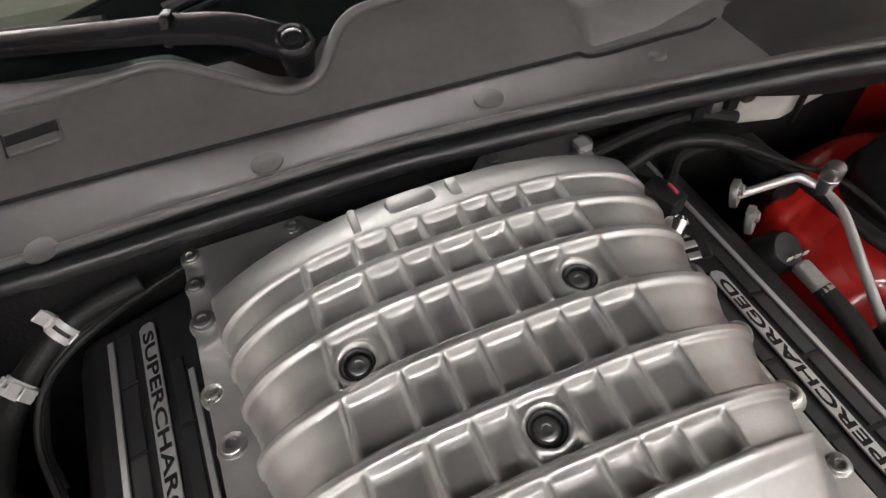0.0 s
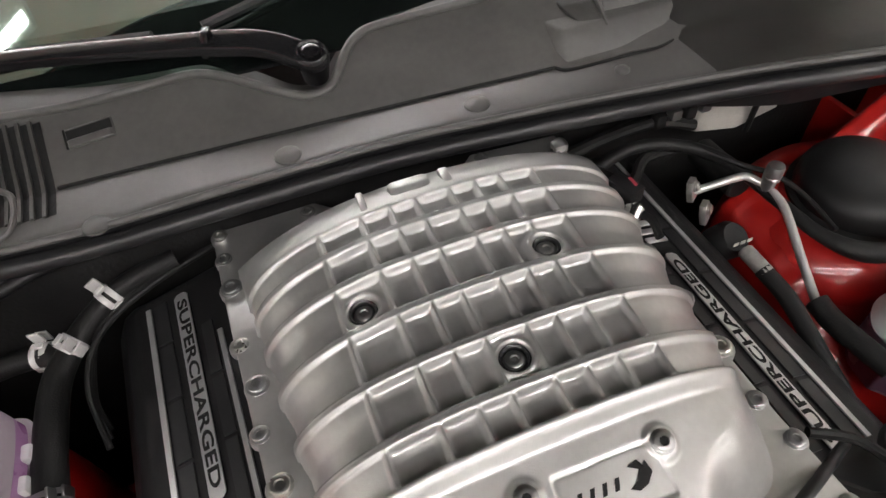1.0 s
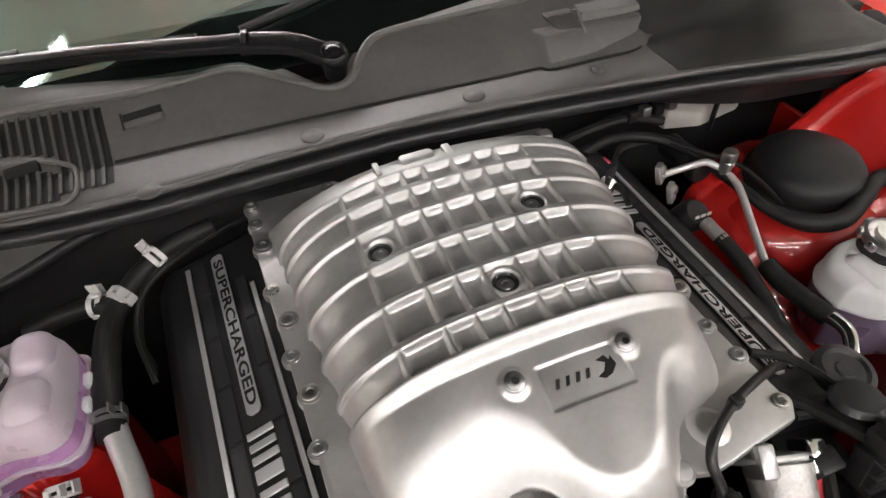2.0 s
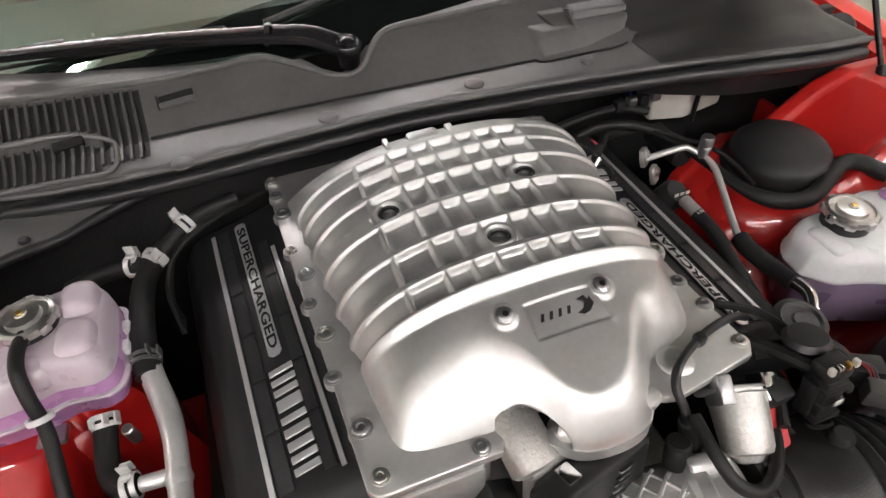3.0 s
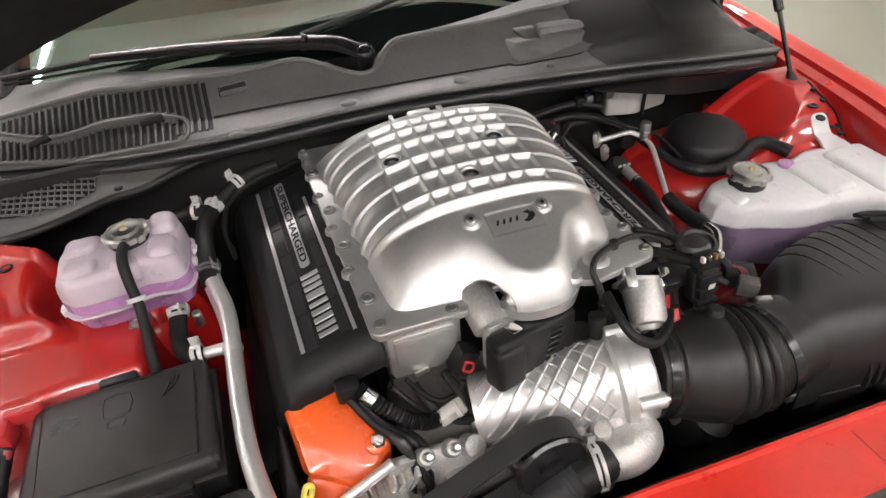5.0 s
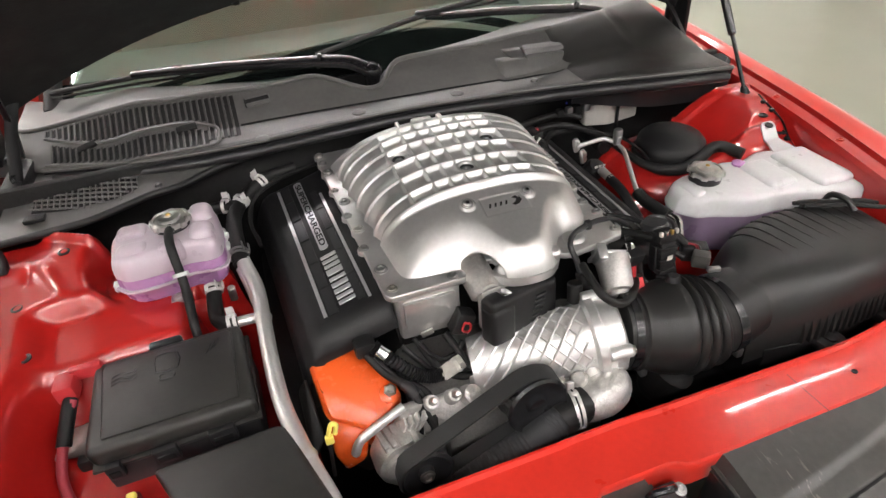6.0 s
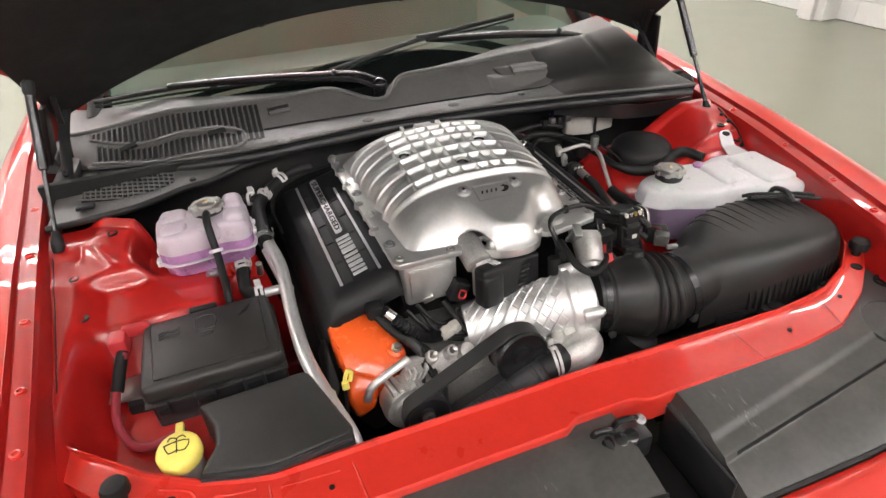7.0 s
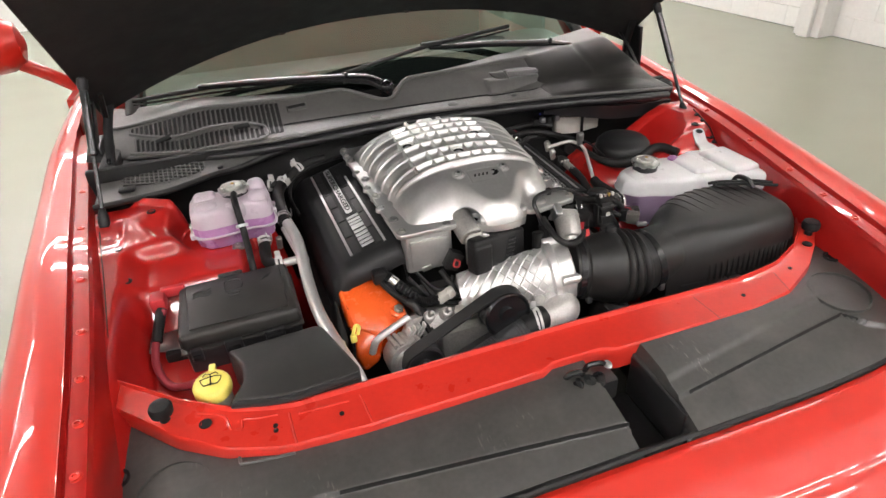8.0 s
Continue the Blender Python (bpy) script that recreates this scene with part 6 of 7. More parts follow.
part("mount_tab", sheet(12, 30, tab_skin, 0.004), TANK, tank_r, "white mounting tab")
part("tab_hole", lathe([(0.0085, 0), (0.0085, 0.002), (0.0005, 0.002)], (0.710, -0.114, tower_height(0.710, -0.114) + 0.0072), (0, -0.2, 1), 16), DARK, tank_r)
part("purple_cap", lathe([(0.013, 0), (0.013, 0.004), (0.009, 0.007), (0.0005, 0.008)], (0.576, -0.186, 0.898), (0, 0, 1), 18), COOLANT, tank_r, "small lilac plug")

# ---- electrical boxes ----
fuse = thing("fuse_box", (-0.49, -0.31, 0.79), "black plastic fuse box with a clipped lid", "fuse box")
tilt = Matrix.Translation((-0.500, -0.298, 0.860)) @ Matrix.Rotation(radians(2), 4, "Z") @ Matrix.Rotation(radians(4), 4, "X")
part("base", box((-0.104, -0.079, -0.118), (0.106, 0.074, -0.034), 0.006, tilt), BLACK_SATIN, fuse, "ribbed lower housing")
part("lid", prism([(-0.104, -0.080), (0.104, -0.082), (0.110, -0.074), (0.106, 0.072), (0.098, 0.080), (-0.098, 0.078), (-0.106, 0.070), (-0.110, -0.072)], -0.034, 0.001, 0.009, tilt, None, 3), BLACK_LID, fuse, "flat textured lid")
part("lid_field", prism([(-0.088, -0.064), (0.090, -0.066), (0.092, 0.062), (0.086, 0.068), (-0.086, 0.066), (-0.092, 0.060)], 0.000, 0.0042, 0.003, tilt), BLACK_LID, fuse)
part("skirt", box((-0.112, -0.084, -0.040), (0.111, 0.081, -0.033), 0.003, tilt), BLACK_LID, fuse)
for x, w in ((-0.02, 0.016), (0.055, 0.018), (-0.085, 0.010)):
    clip = part("clip", box((x - w, -0.091, -0.056), (x + w, -0.080, -0.026), 0.003, tilt), BLACK_SATIN, fuse)
    part("clip_slot", box((x - w * 0.7, -0.0925, -0.048), (x + w * 0.7, -0.0905, -0.036), 0.001, tilt), DARK, clip)
for k in range(5):
    part("housing_rib", box((-0.09 + 0.045 * k, -0.078, -0.098), (-0.084 + 0.045 * k, -0.070, -0.042), 0.002, tilt), BLACK_SATIN, fuse)
for k in range(3):
    part("moulded_sign", tube([tilt @ Vector(q) for q in ((0.052 + 0.006 * k, 0.030 + 0.004 * k, 0.0044), (0.058 + 0.006 * k, 0.040 + 0.004 * k, 0.0044), (0.060 + 0.006 * k, 0.048 + 0.004 * k, 0.0044))], 0.0012, 6, 4), BLACK_SATIN, fuse)
    part("moulded_sign", tube([tilt @ Vector(q) for q in ((-0.078, 0.022 + 0.007 * k, 0.0044), (-0.066, 0.027 + 0.007 * k, 0.0044), (-0.054, 0.023 + 0.007 * k, 0.0044), (-0.044, 0.027 + 0.007 * k, 0.0044))], 0.0012, 6, 4), BLACK_SATIN, fuse)
for x0, x1, y0, y1 in ((-0.018, 0.012, 0.022, 0.052), (-0.012, 0.006, 0.006, 0.015)):
    part("moulded_sign", tube([tilt @ Vector(q) for q in ((x0, y0, 0.0044), (x1, y0, 0.0044), (x1, y1, 0.0044), (x0, y1, 0.0044), (x0, y0, 0.0044))], 0.0011, 6, 2), BLACK_SATIN, fuse)
part("rear_catch", box((-0.03, 0.078, -0.030), (0.018, 0.092, 0.000), 0.004, tilt), BLACK_SATIN, fuse)

terminal = thing("jump_terminal", (-0.64, -0.25, 0.80), "red plastic jump-start terminal cover with its cable", "terminal")
part("cover", box((-0.660, -0.262, 0.838), (-0.632, -0.225, 0.870), 0.005), RED_PLASTIC, terminal, "red plastic cover")
part("tongue", box((-0.640, -0.235, 0.852), (-0.596, -0.222, 0.874), 0.004), RED_PLASTIC, terminal)
part("cable", tube([(-0.640, -0.262, 0.845), (-0.655, -0.30, 0.82), (-0.662, -0.35, 0.79), (-0.640, -0.40, 0.775), (-0.600, -0.425, 0.785), (-0.555, -0.425, 0.80)], 0.0072, 12, 8), RED_CABLE, terminal, "dark red sleeved cable")
part("boot", tube([(-0.643, -0.258, 0.845), (-0.65, -0.285, 0.83), (-0.657, -0.315, 0.812)], 0.010, 10, 4), RUBBER, terminal)
part("base", box((-0.648, -0.335, 0.760), (-0.605, -0.235, 0.792), 0.005), BLACK, terminal)
part("label_plate", prism([(-0.684, -0.270), (-0.676, -0.318), (-0.614, -0.325), (-0.612, -0.262)], 0.791, 0.7945, 0.0012), GREY_METAL, terminal, "bare grey metal tab")

tray = thing("battery_cover", (-0.42, -0.49, 0.74), "black moulded plastic cover beside the crossmember", "cover")
PLAN_T = [(-0.528, -0.418), (-0.368, -0.407), (-0.356, -0.414), (-0.312, -0.546), (-0.322, -0.562), (-0.43, -0.570), (-0.525, -0.548), (-0.516, -0.530), (-0.503, -0.505), (-0.504, -0.468), (-0.514, -0.447)]
part("cover", prism(PLAN_T, 0.752, 0.836, 0.008, None, None, 3), BLACK_LID, tray, "flat black cover")
part("rim", tube([(x, y, 0.830) for x, y in [(-0.318, -0.560), (-0.43, -0.571), (-0.522, -0.551)]], 0.006, 8, 6), BLACK_SATIN, tray)

washer = thing("washer_filler", (-0.555, -0.490, 0.76), "yellow washer fluid cap on its filler neck", "filler cap")
part("neck", lathe([(0.026, 0), (0.026, 0.05), (0.027, 0.055)], (-0.553, -0.490, 0.765), (0, 0, 1), 24), WHITE_PLASTIC, washer, "off-white filler neck")
wc = part("cap", lathe([(0.030, 0), (0.031, 0.004), (0.031, 0.016), (0.0285, 0.021), (0.023, 0.0235), (0.0005, 0.0245)], (-0.553, -0.490, 0.815), (0, -0.1, 1), 32), YELLOW, washer, "yellow cap")
part("tab", box((-0.559, -0.463, 0.822), (-0.547, -0.438, 0.832), 0.003), YELLOW, wc)
for pts in ([(-0.017, 0.004), (0.0, 0.007), (0.017, 0.004), (0.011, -0.010), (0.0, -0.008), (-0.011, -0.010), (-0.017, 0.004)], [(0, -0.012), (0, 0.012)], [(0, 0.012), (-0.008, 0.015), (-0.012, 0.010)], [(0, 0.012), (0.008, 0.015), (0.012, 0.010)]):
    part("symbol_line", tube([(-0.553 + x, -0.490 + y, 0.8405 + 0.1 * y) for x, y in pts], 0.0008, 6, 2), DARK, wc, "dark washer symbol line")

# ---- pipes and hoses ----
pipe = thing("coolant_pipe", (-0.36, -0.2, 0.80), "bare aluminium coolant pipe with rubber hoses and spring clamps", "coolant pipe")
PIPE = [(-0.380, -0.075, 0.892), (-0.374, -0.10, 0.888), (-0.363, -0.15, 0.872), (-0.362, -0.21, 0.856), (-0.361, -0.30, 0.842), (-0.355, -0.38, 0.832), (-0.337, -0.46, 0.815), (-0.318, -0.52, 0.795), (-0.312, -0.545, 0.77)]
part("pipe", tube(PIPE, 0.0122, 16, 8), CAST_BRIGHT, pipe, "bare aluminium tube")
part("second_pipe", tube([(-0.383, -0.09, 0.876), (-0.374, -0.13, 0.862), (-0.366, -0.175, 0.856), (-0.362, -0.205, 0.855)], 0.0095, 14, 8), CAST_BRIGHT, pipe, "second merging tube")
part("branch", rod((-0.357, -0.205, 0.857), (-0.400, -0.200, 0.853), 0.0085, 14), CAST_BRIGHT, pipe)
for i in (3, 6):
    part("weld_bead", lathe([(0.0122, -0.008), (0.0145, 0), (0.0122, 0.008)], PIPE[i], Vector(PIPE[i + 1]) - Vector(PIPE[i]), 18), CAST_BRIGHT, pipe)
part("upper_hose", tube([(-0.379, -0.095, 0.889), (-0.382, -0.06, 0.897), (-0.384, -0.01, 0.90), (-0.380, 0.04, 0.905), (-0.362, 0.075, 0.912), (-0.335, 0.10, 0.922), (-0.30, 0.12, 0.930), (-0.25, 0.135, 0.930)], 0.0148, 14, 8, None, 0, 2, [0.0148, 0.0148, 0.0146, 0.0138, 0.0124, 0.0116, 0.0112, 0.0112]), RUBBER, pipe, "black rubber hose")
spring_clamp(pipe, (-0.381, -0.075, 0.894), (0, 1, 0.2), 0.0152, 0.012, GREY_METAL)
spring_clamp(pipe, (-0.364, 0.074, 0.912), (0.7, 0.7, 0.2), 0.0129, 0.015, CLAMP)
spring_clamp(pipe, (-0.320, 0.110, 0.926), (0.8, 0.5, 0.2), 0.0120, 0.015, CLAMP)
part("side_hose", tube([(-0.405, -0.199, 0.853), (-0.418, -0.196, 0.851), (-0.432, -0.178, 0.850), (-0.435, -0.15, 0.857), (-0.432, -0.118, 0.872)], 0.0125, 14, 8), RUBBER, pipe, "bent black rubber hose")
spring_clamp(pipe, (-0.410, -0.199, 0.853), (1, 0, 0), 0.0130, 0.014, CLAMP)
spring_clamp(pipe, (-0.432, -0.122, 0.871), (0, 1, 0.6), 0.0130, 0.014, CLAMP)
part("stud", rod((-0.402, -0.150, 0.862), (-0.400, -0.156, 0.892), 0.0062, 14, 0.0015), STEEL, pipe, "plated stud")
branch = thing("heater_hose", (-0.42, 0.10, 0.90), "black rubber heater hose with spring clamp below the cowl", "hose")
part("hose", tube([(-0.372, 0.066, 0.909), (-0.40, 0.078, 0.908), (-0.44, 0.085, 0.90), (-0.48, 0.09, 0.885)], 0.0118, 14, 8), RUBBER, branch)
spring_clamp(branch, (-0.392, 0.077, 0.908), (1, -0.2, 0.0), 0.0122, 0.015, CLAMP)
for k in range(3):
    part("cable", tube([(-0.345, -0.03 + 0.01 * k, 0.87), (-0.355, 0.03, 0.895 - 0.006 * k), (-0.335, 0.075 + 0.006 * k, 0.915), (-0.28, 0.11 + 0.004 * k, 0.925), (-0.20, 0.15, 0.92)], 0.0034, 8, 6), RUBBER, branch, "thin black cable")

# ---- front of the engine ----
head = thing("cylinder_head", (-0.25, -0.38, 0.70), "orange painted cylinder head cover at the front of the engine", "cylinder head")
part("cover", hull([(-0.311, -0.312, 0.842), (-0.235, -0.312, 0.846), (-0.194, -0.366, 0.815), (-0.189, -0.394, 0.798), (-0.222, -0.421, 0.786), (-0.247, -0.423, 0.780), (-0.300, -0.358, 0.822), (-0.302, -0.395, 0.795), (-0.19, -0.38, 0.72), (-0.24, -0.415, 0.71), (-0.31, -0.33, 0.74)], 0.006), ORANGE, head, "glossy orange cover")
part("lower_lobe", hull([(-0.300, -0.392, 0.796), (-0.247, -0.422, 0.780), (-0.303, -0.432, 0.752), (-0.262, -0.436, 0.730), (-0.292, -0.425, 0.70), (-0.310, -0.37, 0.70), (-0.25, -0.38, 0.70)], 0.006), ORANGE, head)
part("bolt_boss", lathe([(0.015, -0.012), (0.014, 0.002), (0.011, 0.004), (0.0005, 0.004)], (-0.207, -0.390, 0.803), (0.1, -0.5, 0.9), 20), ORANGE, head)
part("heat_shield", hull([(-0.335, -0.33, 0.80), (-0.318, -0.33, 0.83), (-0.312, -0.41, 0.775), (-0.335, -0.43, 0.76), (-0.33, -0.38, 0.70), (-0.315, -0.34, 0.70)], 0.004), DARK, head, "black shield beside the cover")
part("bolt_head", lathe([(0.010, 0), (0.010, 0.006), (0.007, 0.009), (0.0005, 0.009)], (-0.205, -0.388, 0.806), (0.1, -0.5, 0.9), 6), STEEL, head)
stick = thing("dipstick", (-0.295, -0.405, 0.76), "yellow oil dipstick handle", "dipstick")
part("handle", tube([(-0.307, -0.434, 0.796), (-0.304, -0.432, 0.812), (-0.298, -0.430, 0.826), (-0.292, -0.430, 0.822), (-0.296, -0.432, 0.807)], 0.0036, 8, 6), YELLOW, stick, "yellow loop handle")
part("grip", box((-0.311, -0.438, 0.793), (-0.299, -0.430, 0.809), 0.002), YELLOW, stick)
part("stem", rod((-0.312, -0.436, 0.72), (-0.306, -0.434, 0.796), 0.003), DARK, stick)

alternator = thing("alternator", (-0.235, -0.46, 0.70), "grey cast alternator with a black belt pulley", "alternator")
part("case", lathe([(0.035, 0), (0.042, 0.008), (0.044, 0.035), (0.041, 0.048), (0.034, 0.050), (0.033, 0.058), (0.026, 0.062)], (-0.215, -0.425, 0.742), (0.12, -1, 0.05), 36), CAST_RAW, alternator, "cast case")
part("pulley", lathe([(0.038, 0), (0.040, 0.003), (0.038, 0.006), (0.038, 0.024), (0.041, 0.027), (0.036, 0.030), (0.030, 0.024), (0.012, 0.022), (0.011, 0.030), (0.0005, 0.031)], (-0.190, -0.478, 0.750), (0.05, -1, 0.08), 36), BLACK_SATIN, alternator, "black pulley")
hex_bolt(alternator, (-0.189, -0.507, 0.752), 0.009, (0.05, -1, 0.08))
for k in range(5):
    part("case_fin", box((-0.004, -0.02, -0.006), (0.004, 0.02, 0.006), 0.002, Matrix.Translation((-0.236 + 0.011 * k, -0.450, 0.783 - 0.001 * k)) @ Matrix.Rotation(0.2, 4, "Z")), CAST_RAW, alternator)
part("bracket_rod", tube([(-0.275, -0.44, 0.76), (-0.265, -0.445, 0.79), (-0.235, -0.44, 0.805), (-0.195, -0.43, 0.815)], 0.007, 10, 6), CAST_BRIGHT, alternator, "bent bright tube")
part("bracket", box((-0.205, -0.435, 0.765), (-0.165, -0.42, 0.812), 0.006), CAST_RAW, alternator)

drive = thing("belt_drive", (-0.06, -0.48, 0.70), "black serpentine belt running over black pulleys", "belt drive")
P1, P2 = Vector((-0.190, -0.492, 0.751)), Vector((-0.023, -0.480, 0.818))
part("upper_pulley", lathe([(0.044, 0), (0.047, 0.004), (0.044, 0.008), (0.044, 0.034), (0.047, 0.038), (0.044, 0.042), (0.040, 0.036), (0.016, 0.034), (0.014, 0.040), (0.0005, 0.041)], (-0.023, -0.468, 0.818), (0.05, -1, 0.10), 40), BLACK_GLOSS, drive, "black smooth pulley")
R1, R2 = 0.041, 0.049
d = (P2 - P1)
base = math.atan2(d.z, d.x)
lean = math.asin((R2 - R1) / d.length)
loop = []
for i in range(17):
    a = base + math.pi / 2 + lean + (math.pi - 2 * lean) * i / 16 * 1.0
    loop.append((P1.x + R1 * math.cos(a), P1.z + R1 * math.sin(a), P1.y))
for i in range(17):
    a = base - math.pi / 2 - lean + (math.pi + 2 * lean) * i / 16
    loop.append((P2.x + R2 * math.cos(a), P2.z + R2 * math.sin(a), P2.y))
bm = bmesh.new()
rings = []
for x, z, y in loop:
    rings.append([bm.verts.new((x, y - 0.016, z)), bm.verts.new((x, y + 0.012, z))])
for i in range(len(rings)):
    a, b = rings[i], rings[(i + 1) % len(rings)]
    bm.faces.new((a[0], b[0], b[1], a[1]))
bmesh.ops.recalc_face_normals(bm, faces=bm.faces)
bmesh.ops.solidify(bm, geom=list(bm.faces), thickness=0.004)
part("belt", bm, BELT, drive, "flat black belt", angle=50)

outlet = thing("thermostat_outlet", (0.07, -0.49, 0.76), "cast aluminium coolant outlet elbow with a spring clamp", "outlet")
part("elbow", tube([(0.050, -0.505, 0.782), (0.080, -0.502, 0.790), (0.104, -0.488, 0.788), (0.098, -0.458, 0.785), (0.07, -0.43, 0.78)], 0.03, 20, 8, None, 0, 2, [0.024, 0.033, 0.036, 0.036, 0.034]), CAST_SAND, outlet, "rough cast elbow")
part("lug", lathe([(0.014, 0), (0.013, 0.012), (0.009, 0.016), (0.0005, 0.016)], (0.060, -0.478, 0.806), (-0.2, -0.3, 1), 16), CAST_SAND, outlet)
for x, y, z, r in ((0.085, -0.475, 0.815, 0.016), (0.110, -0.470, 0.805, 0.014), (0.045, -0.462, 0.800, 0.015)):
    part("cast_lump", lathe([(r, -0.02), (r, 0), (r * 0.8, r * 0.4), (r * 0.4, r * 0.6), (0.0005, r * 0.65)], (x, y, z), (0.1, -0.5, 1), 16), CAST_SAND, outlet)
rad = thing("radiator_hose", (-0.05, -0.53, 0.74), "black braided radiator hose at the front of the engine", "radiator hose")
part("hose", tube([(0.058, -0.503, 0.790), (0.02, -0.510, 0.785), (-0.05, -0.522, 0.765), (-0.12, -0.530, 0.742), (-0.19, -0.535, 0.715)], 0.024, 20, 24, None, 0.0006, 2), BRAIDED, rad, "woven black sleeve")
part("collar", tube([(0.058, -0.503, 0.790), (0.03, -0.508, 0.787), (0.010, -0.512, 0.783)], 0.0262, 20, 6), RUBBER, rad)
spring_clamp(rad, (0.040, -0.507, 0.788), (1, -0.15, 0.1), 0.0266, 0.012, CLAMP)

# ---- throttle actuator, valves, wiring ----
act = thing("throttle_actuator", (0.03, -0.37, 0.86), "black plastic actuator with a raw silver motor can", "actuator")
tm = Matrix.Translation((0.013, -0.372, 0.890)) @ Matrix.Rotation(radians(16), 4, "Z") @ Matrix.Rotation(radians(6), 4, "Y") @ Matrix.Rotation(radians(-9), 4, "X")
part("cover", box((-0.068, -0.020, -0.035), (0.060, 0.012, 0.031), 0.007, tm, 3), BLACK, act, "ribbed black cover")
part("corner_bulge", box((-0.070, -0.024, -0.040), (-0.026, 0.010, 0.020), 0.008, tm, 3), BLACK, act)
part("rim", box((-0.060, 0.002, -0.036), (0.062, 0.014, 0.030), 0.005, tm), BLACK_SATIN, act)
part("back_plate", box((-0.058, 0.014, -0.034), (0.060, 0.030, 0.034), 0.005, tm), CAST_RAW, act, "cast mounting plate")
for k in range(6):
    part("cooling_rib", box((0.004 + 0.002 * k, -0.0235, -0.026 + 0.008 * k), (0.024 + 0.002 * k, -0.018, -0.0225 + 0.008 * k), 0.001, tm, 1), BLACK_SATIN, act)
for x in (-0.030, 0.050):
    part("clip", box((x - 0.008, -0.010, 0.026), (x + 0.008, 0.010, 0.033), 0.002, tm), CHROME, act, "bright spring clip")
part("motor_can", lathe([(0.021, 0), (0.0245, 0.003), (0.0245, 0.056), (0.020, 0.062), (0.0005, 0.063)], (-0.034, -0.358, 0.914), (-0.14, 0.86, 0.42), 28), CAST_RAW, act, "raw metal motor can")
part("sensor", box((-0.015, -0.012, -0.02), (0.015, 0.012, 0.02), 0.004, Matrix.Translation((-0.074, -0.352, 0.868)) @ Matrix.Rotation(0.5, 4, "Y")), BLACK, act, "black connector")
part("red_lock", tube([(-0.074, -0.366, 0.876), (-0.065, -0.367, 0.870), (-0.069, -0.369, 0.859), (-0.079, -0.368, 0.864), (-0.074, -0.366, 0.876)], 0.0020, 6, 3), RED_PLASTIC, act, "red locking tab")

valve = thing("bypass_valve", (0.165, -0.362, 0.85), "silver canister valve beside the supercharger", "valve")
UPV = Vector((0.22, 0.74, 0.40)).normalized()
BV = Vector((0.178, -0.354, 0.918)) - UPV * 0.068
side_v = Vector((1, 0.1, 0)).cross(UPV).cross(UPV).normalized() * -1
back_v = UPV.cross(side_v)
frame_v = Matrix(((side_v.x, back_v.x, UPV.x, BV.x), (side_v.y, back_v.y, UPV.y, BV.y), (side_v.z, back_v.z, UPV.z, BV.z), (0, 0, 0, 1)))
part("canister", lathe([(0.004, -0.014), (0.005, -0.004), (0.013, -0.002), (0.016, 0.004), (0.0215, 0.006), (0.0235, 0.012), (0.0265, 0.050), (0.0270, 0.060), (0.0005, 0.062)], BV, UPV, 32), CAST_RAW, valve, "bright cast canister")
part("head_plate", prism([(-0.032, -0.020), (0.032, -0.020), (0.034, 0.018), (-0.034, 0.018)], 0.060, 0.068, 0.003, frame_v), CAST, valve)
for x in (-0.024, 0.024):
    part("lug", box((x - 0.008, -0.024, 0.050), (x + 0.008, 0.004, 0.078), 0.003, frame_v), CHROME if x > 0 else GREY_METAL, valve)
part("red_seal", box((0.024, -0.008, 0.004), (0.042, 0.012, 0.046), 0.004, frame_v), RED_PLASTIC, valve, "dark red plastic connector shell")

hoses = thing("vacuum_hose", (0.13, -0.36, 0.90), "thin black vacuum hose looped over the lid corner", "hose")
part("hose", tube([(0.118, -0.368, 0.905), (0.110, -0.364, 0.935), (0.106, -0.350, 0.954), (0.120, -0.334, 0.961), (0.155, -0.316, 0.957), (0.19, -0.304, 0.950), (0.225, -0.293, 0.932), (0.255, -0.285, 0.908)], 0.0045, 10, 8), BLACK_SATIN, hoses)
part("hose_tail", tube([(0.116, -0.372, 0.930), (0.112, -0.405, 0.927), (0.118, -0.432, 0.915), (0.140, -0.442, 0.902), (0.168, -0.430, 0.898), (0.195, -0.40, 0.895), (0.208, -0.37, 0.895)], 0.0065, 10, 8), RUBBER, hoses)
part("sleeve", rod((0.124, -0.380, 0.865), (0.120, -0.366, 0.912), 0.0105, 12, 0.002), RUBBER, hoses)
part("holder", box((0.150, -0.322, 0.950), (0.161, -0.311, 0.965), 0.003), BLACK, hoses, "black clip")

loom = thing("wiring_loom", (0.25, -0.37, 0.86), "black wiring loom with connectors above the intake hose", "wiring")
stackm = Matrix.Translation((0.245, -0.392, 0.922)) @ Matrix.Rotation(-0.15, 4, "X")
stack = part("connector", box((-0.0125, -0.012, -0.030), (0.0125, 0.012, 0.028), 0.004, stackm), BLACK, loom, "black connector")
for z, w in ((-0.022, 0.0150), (-0.004, 0.0142), (0.016, 0.0155)):
    part("band", box((-w, -0.0140, z - 0.004), (w, 0.0130, z + 0.004), 0.0015, stackm), BLACK, stack)
for x in (-0.0165, 0.0165):
    part("side_fin", box((x - 0.002, -0.006, -0.018), (x + 0.002, 0.010, 0.022), 0.001, stackm), BLACK, stack)
part("connector_top", box((-0.015, -0.011, 0.026), (0.015, 0.011, 0.044), 0.004, stackm), BLACK, loom)
part("dark_cap", lathe([(0.020, 0), (0.022, 0.006), (0.018, 0.012), (0.0005, 0.013)], (0.254, -0.352, 0.944), (0, 0.2, 1), 22), BLACK_SATIN, loom, "round black grommet")
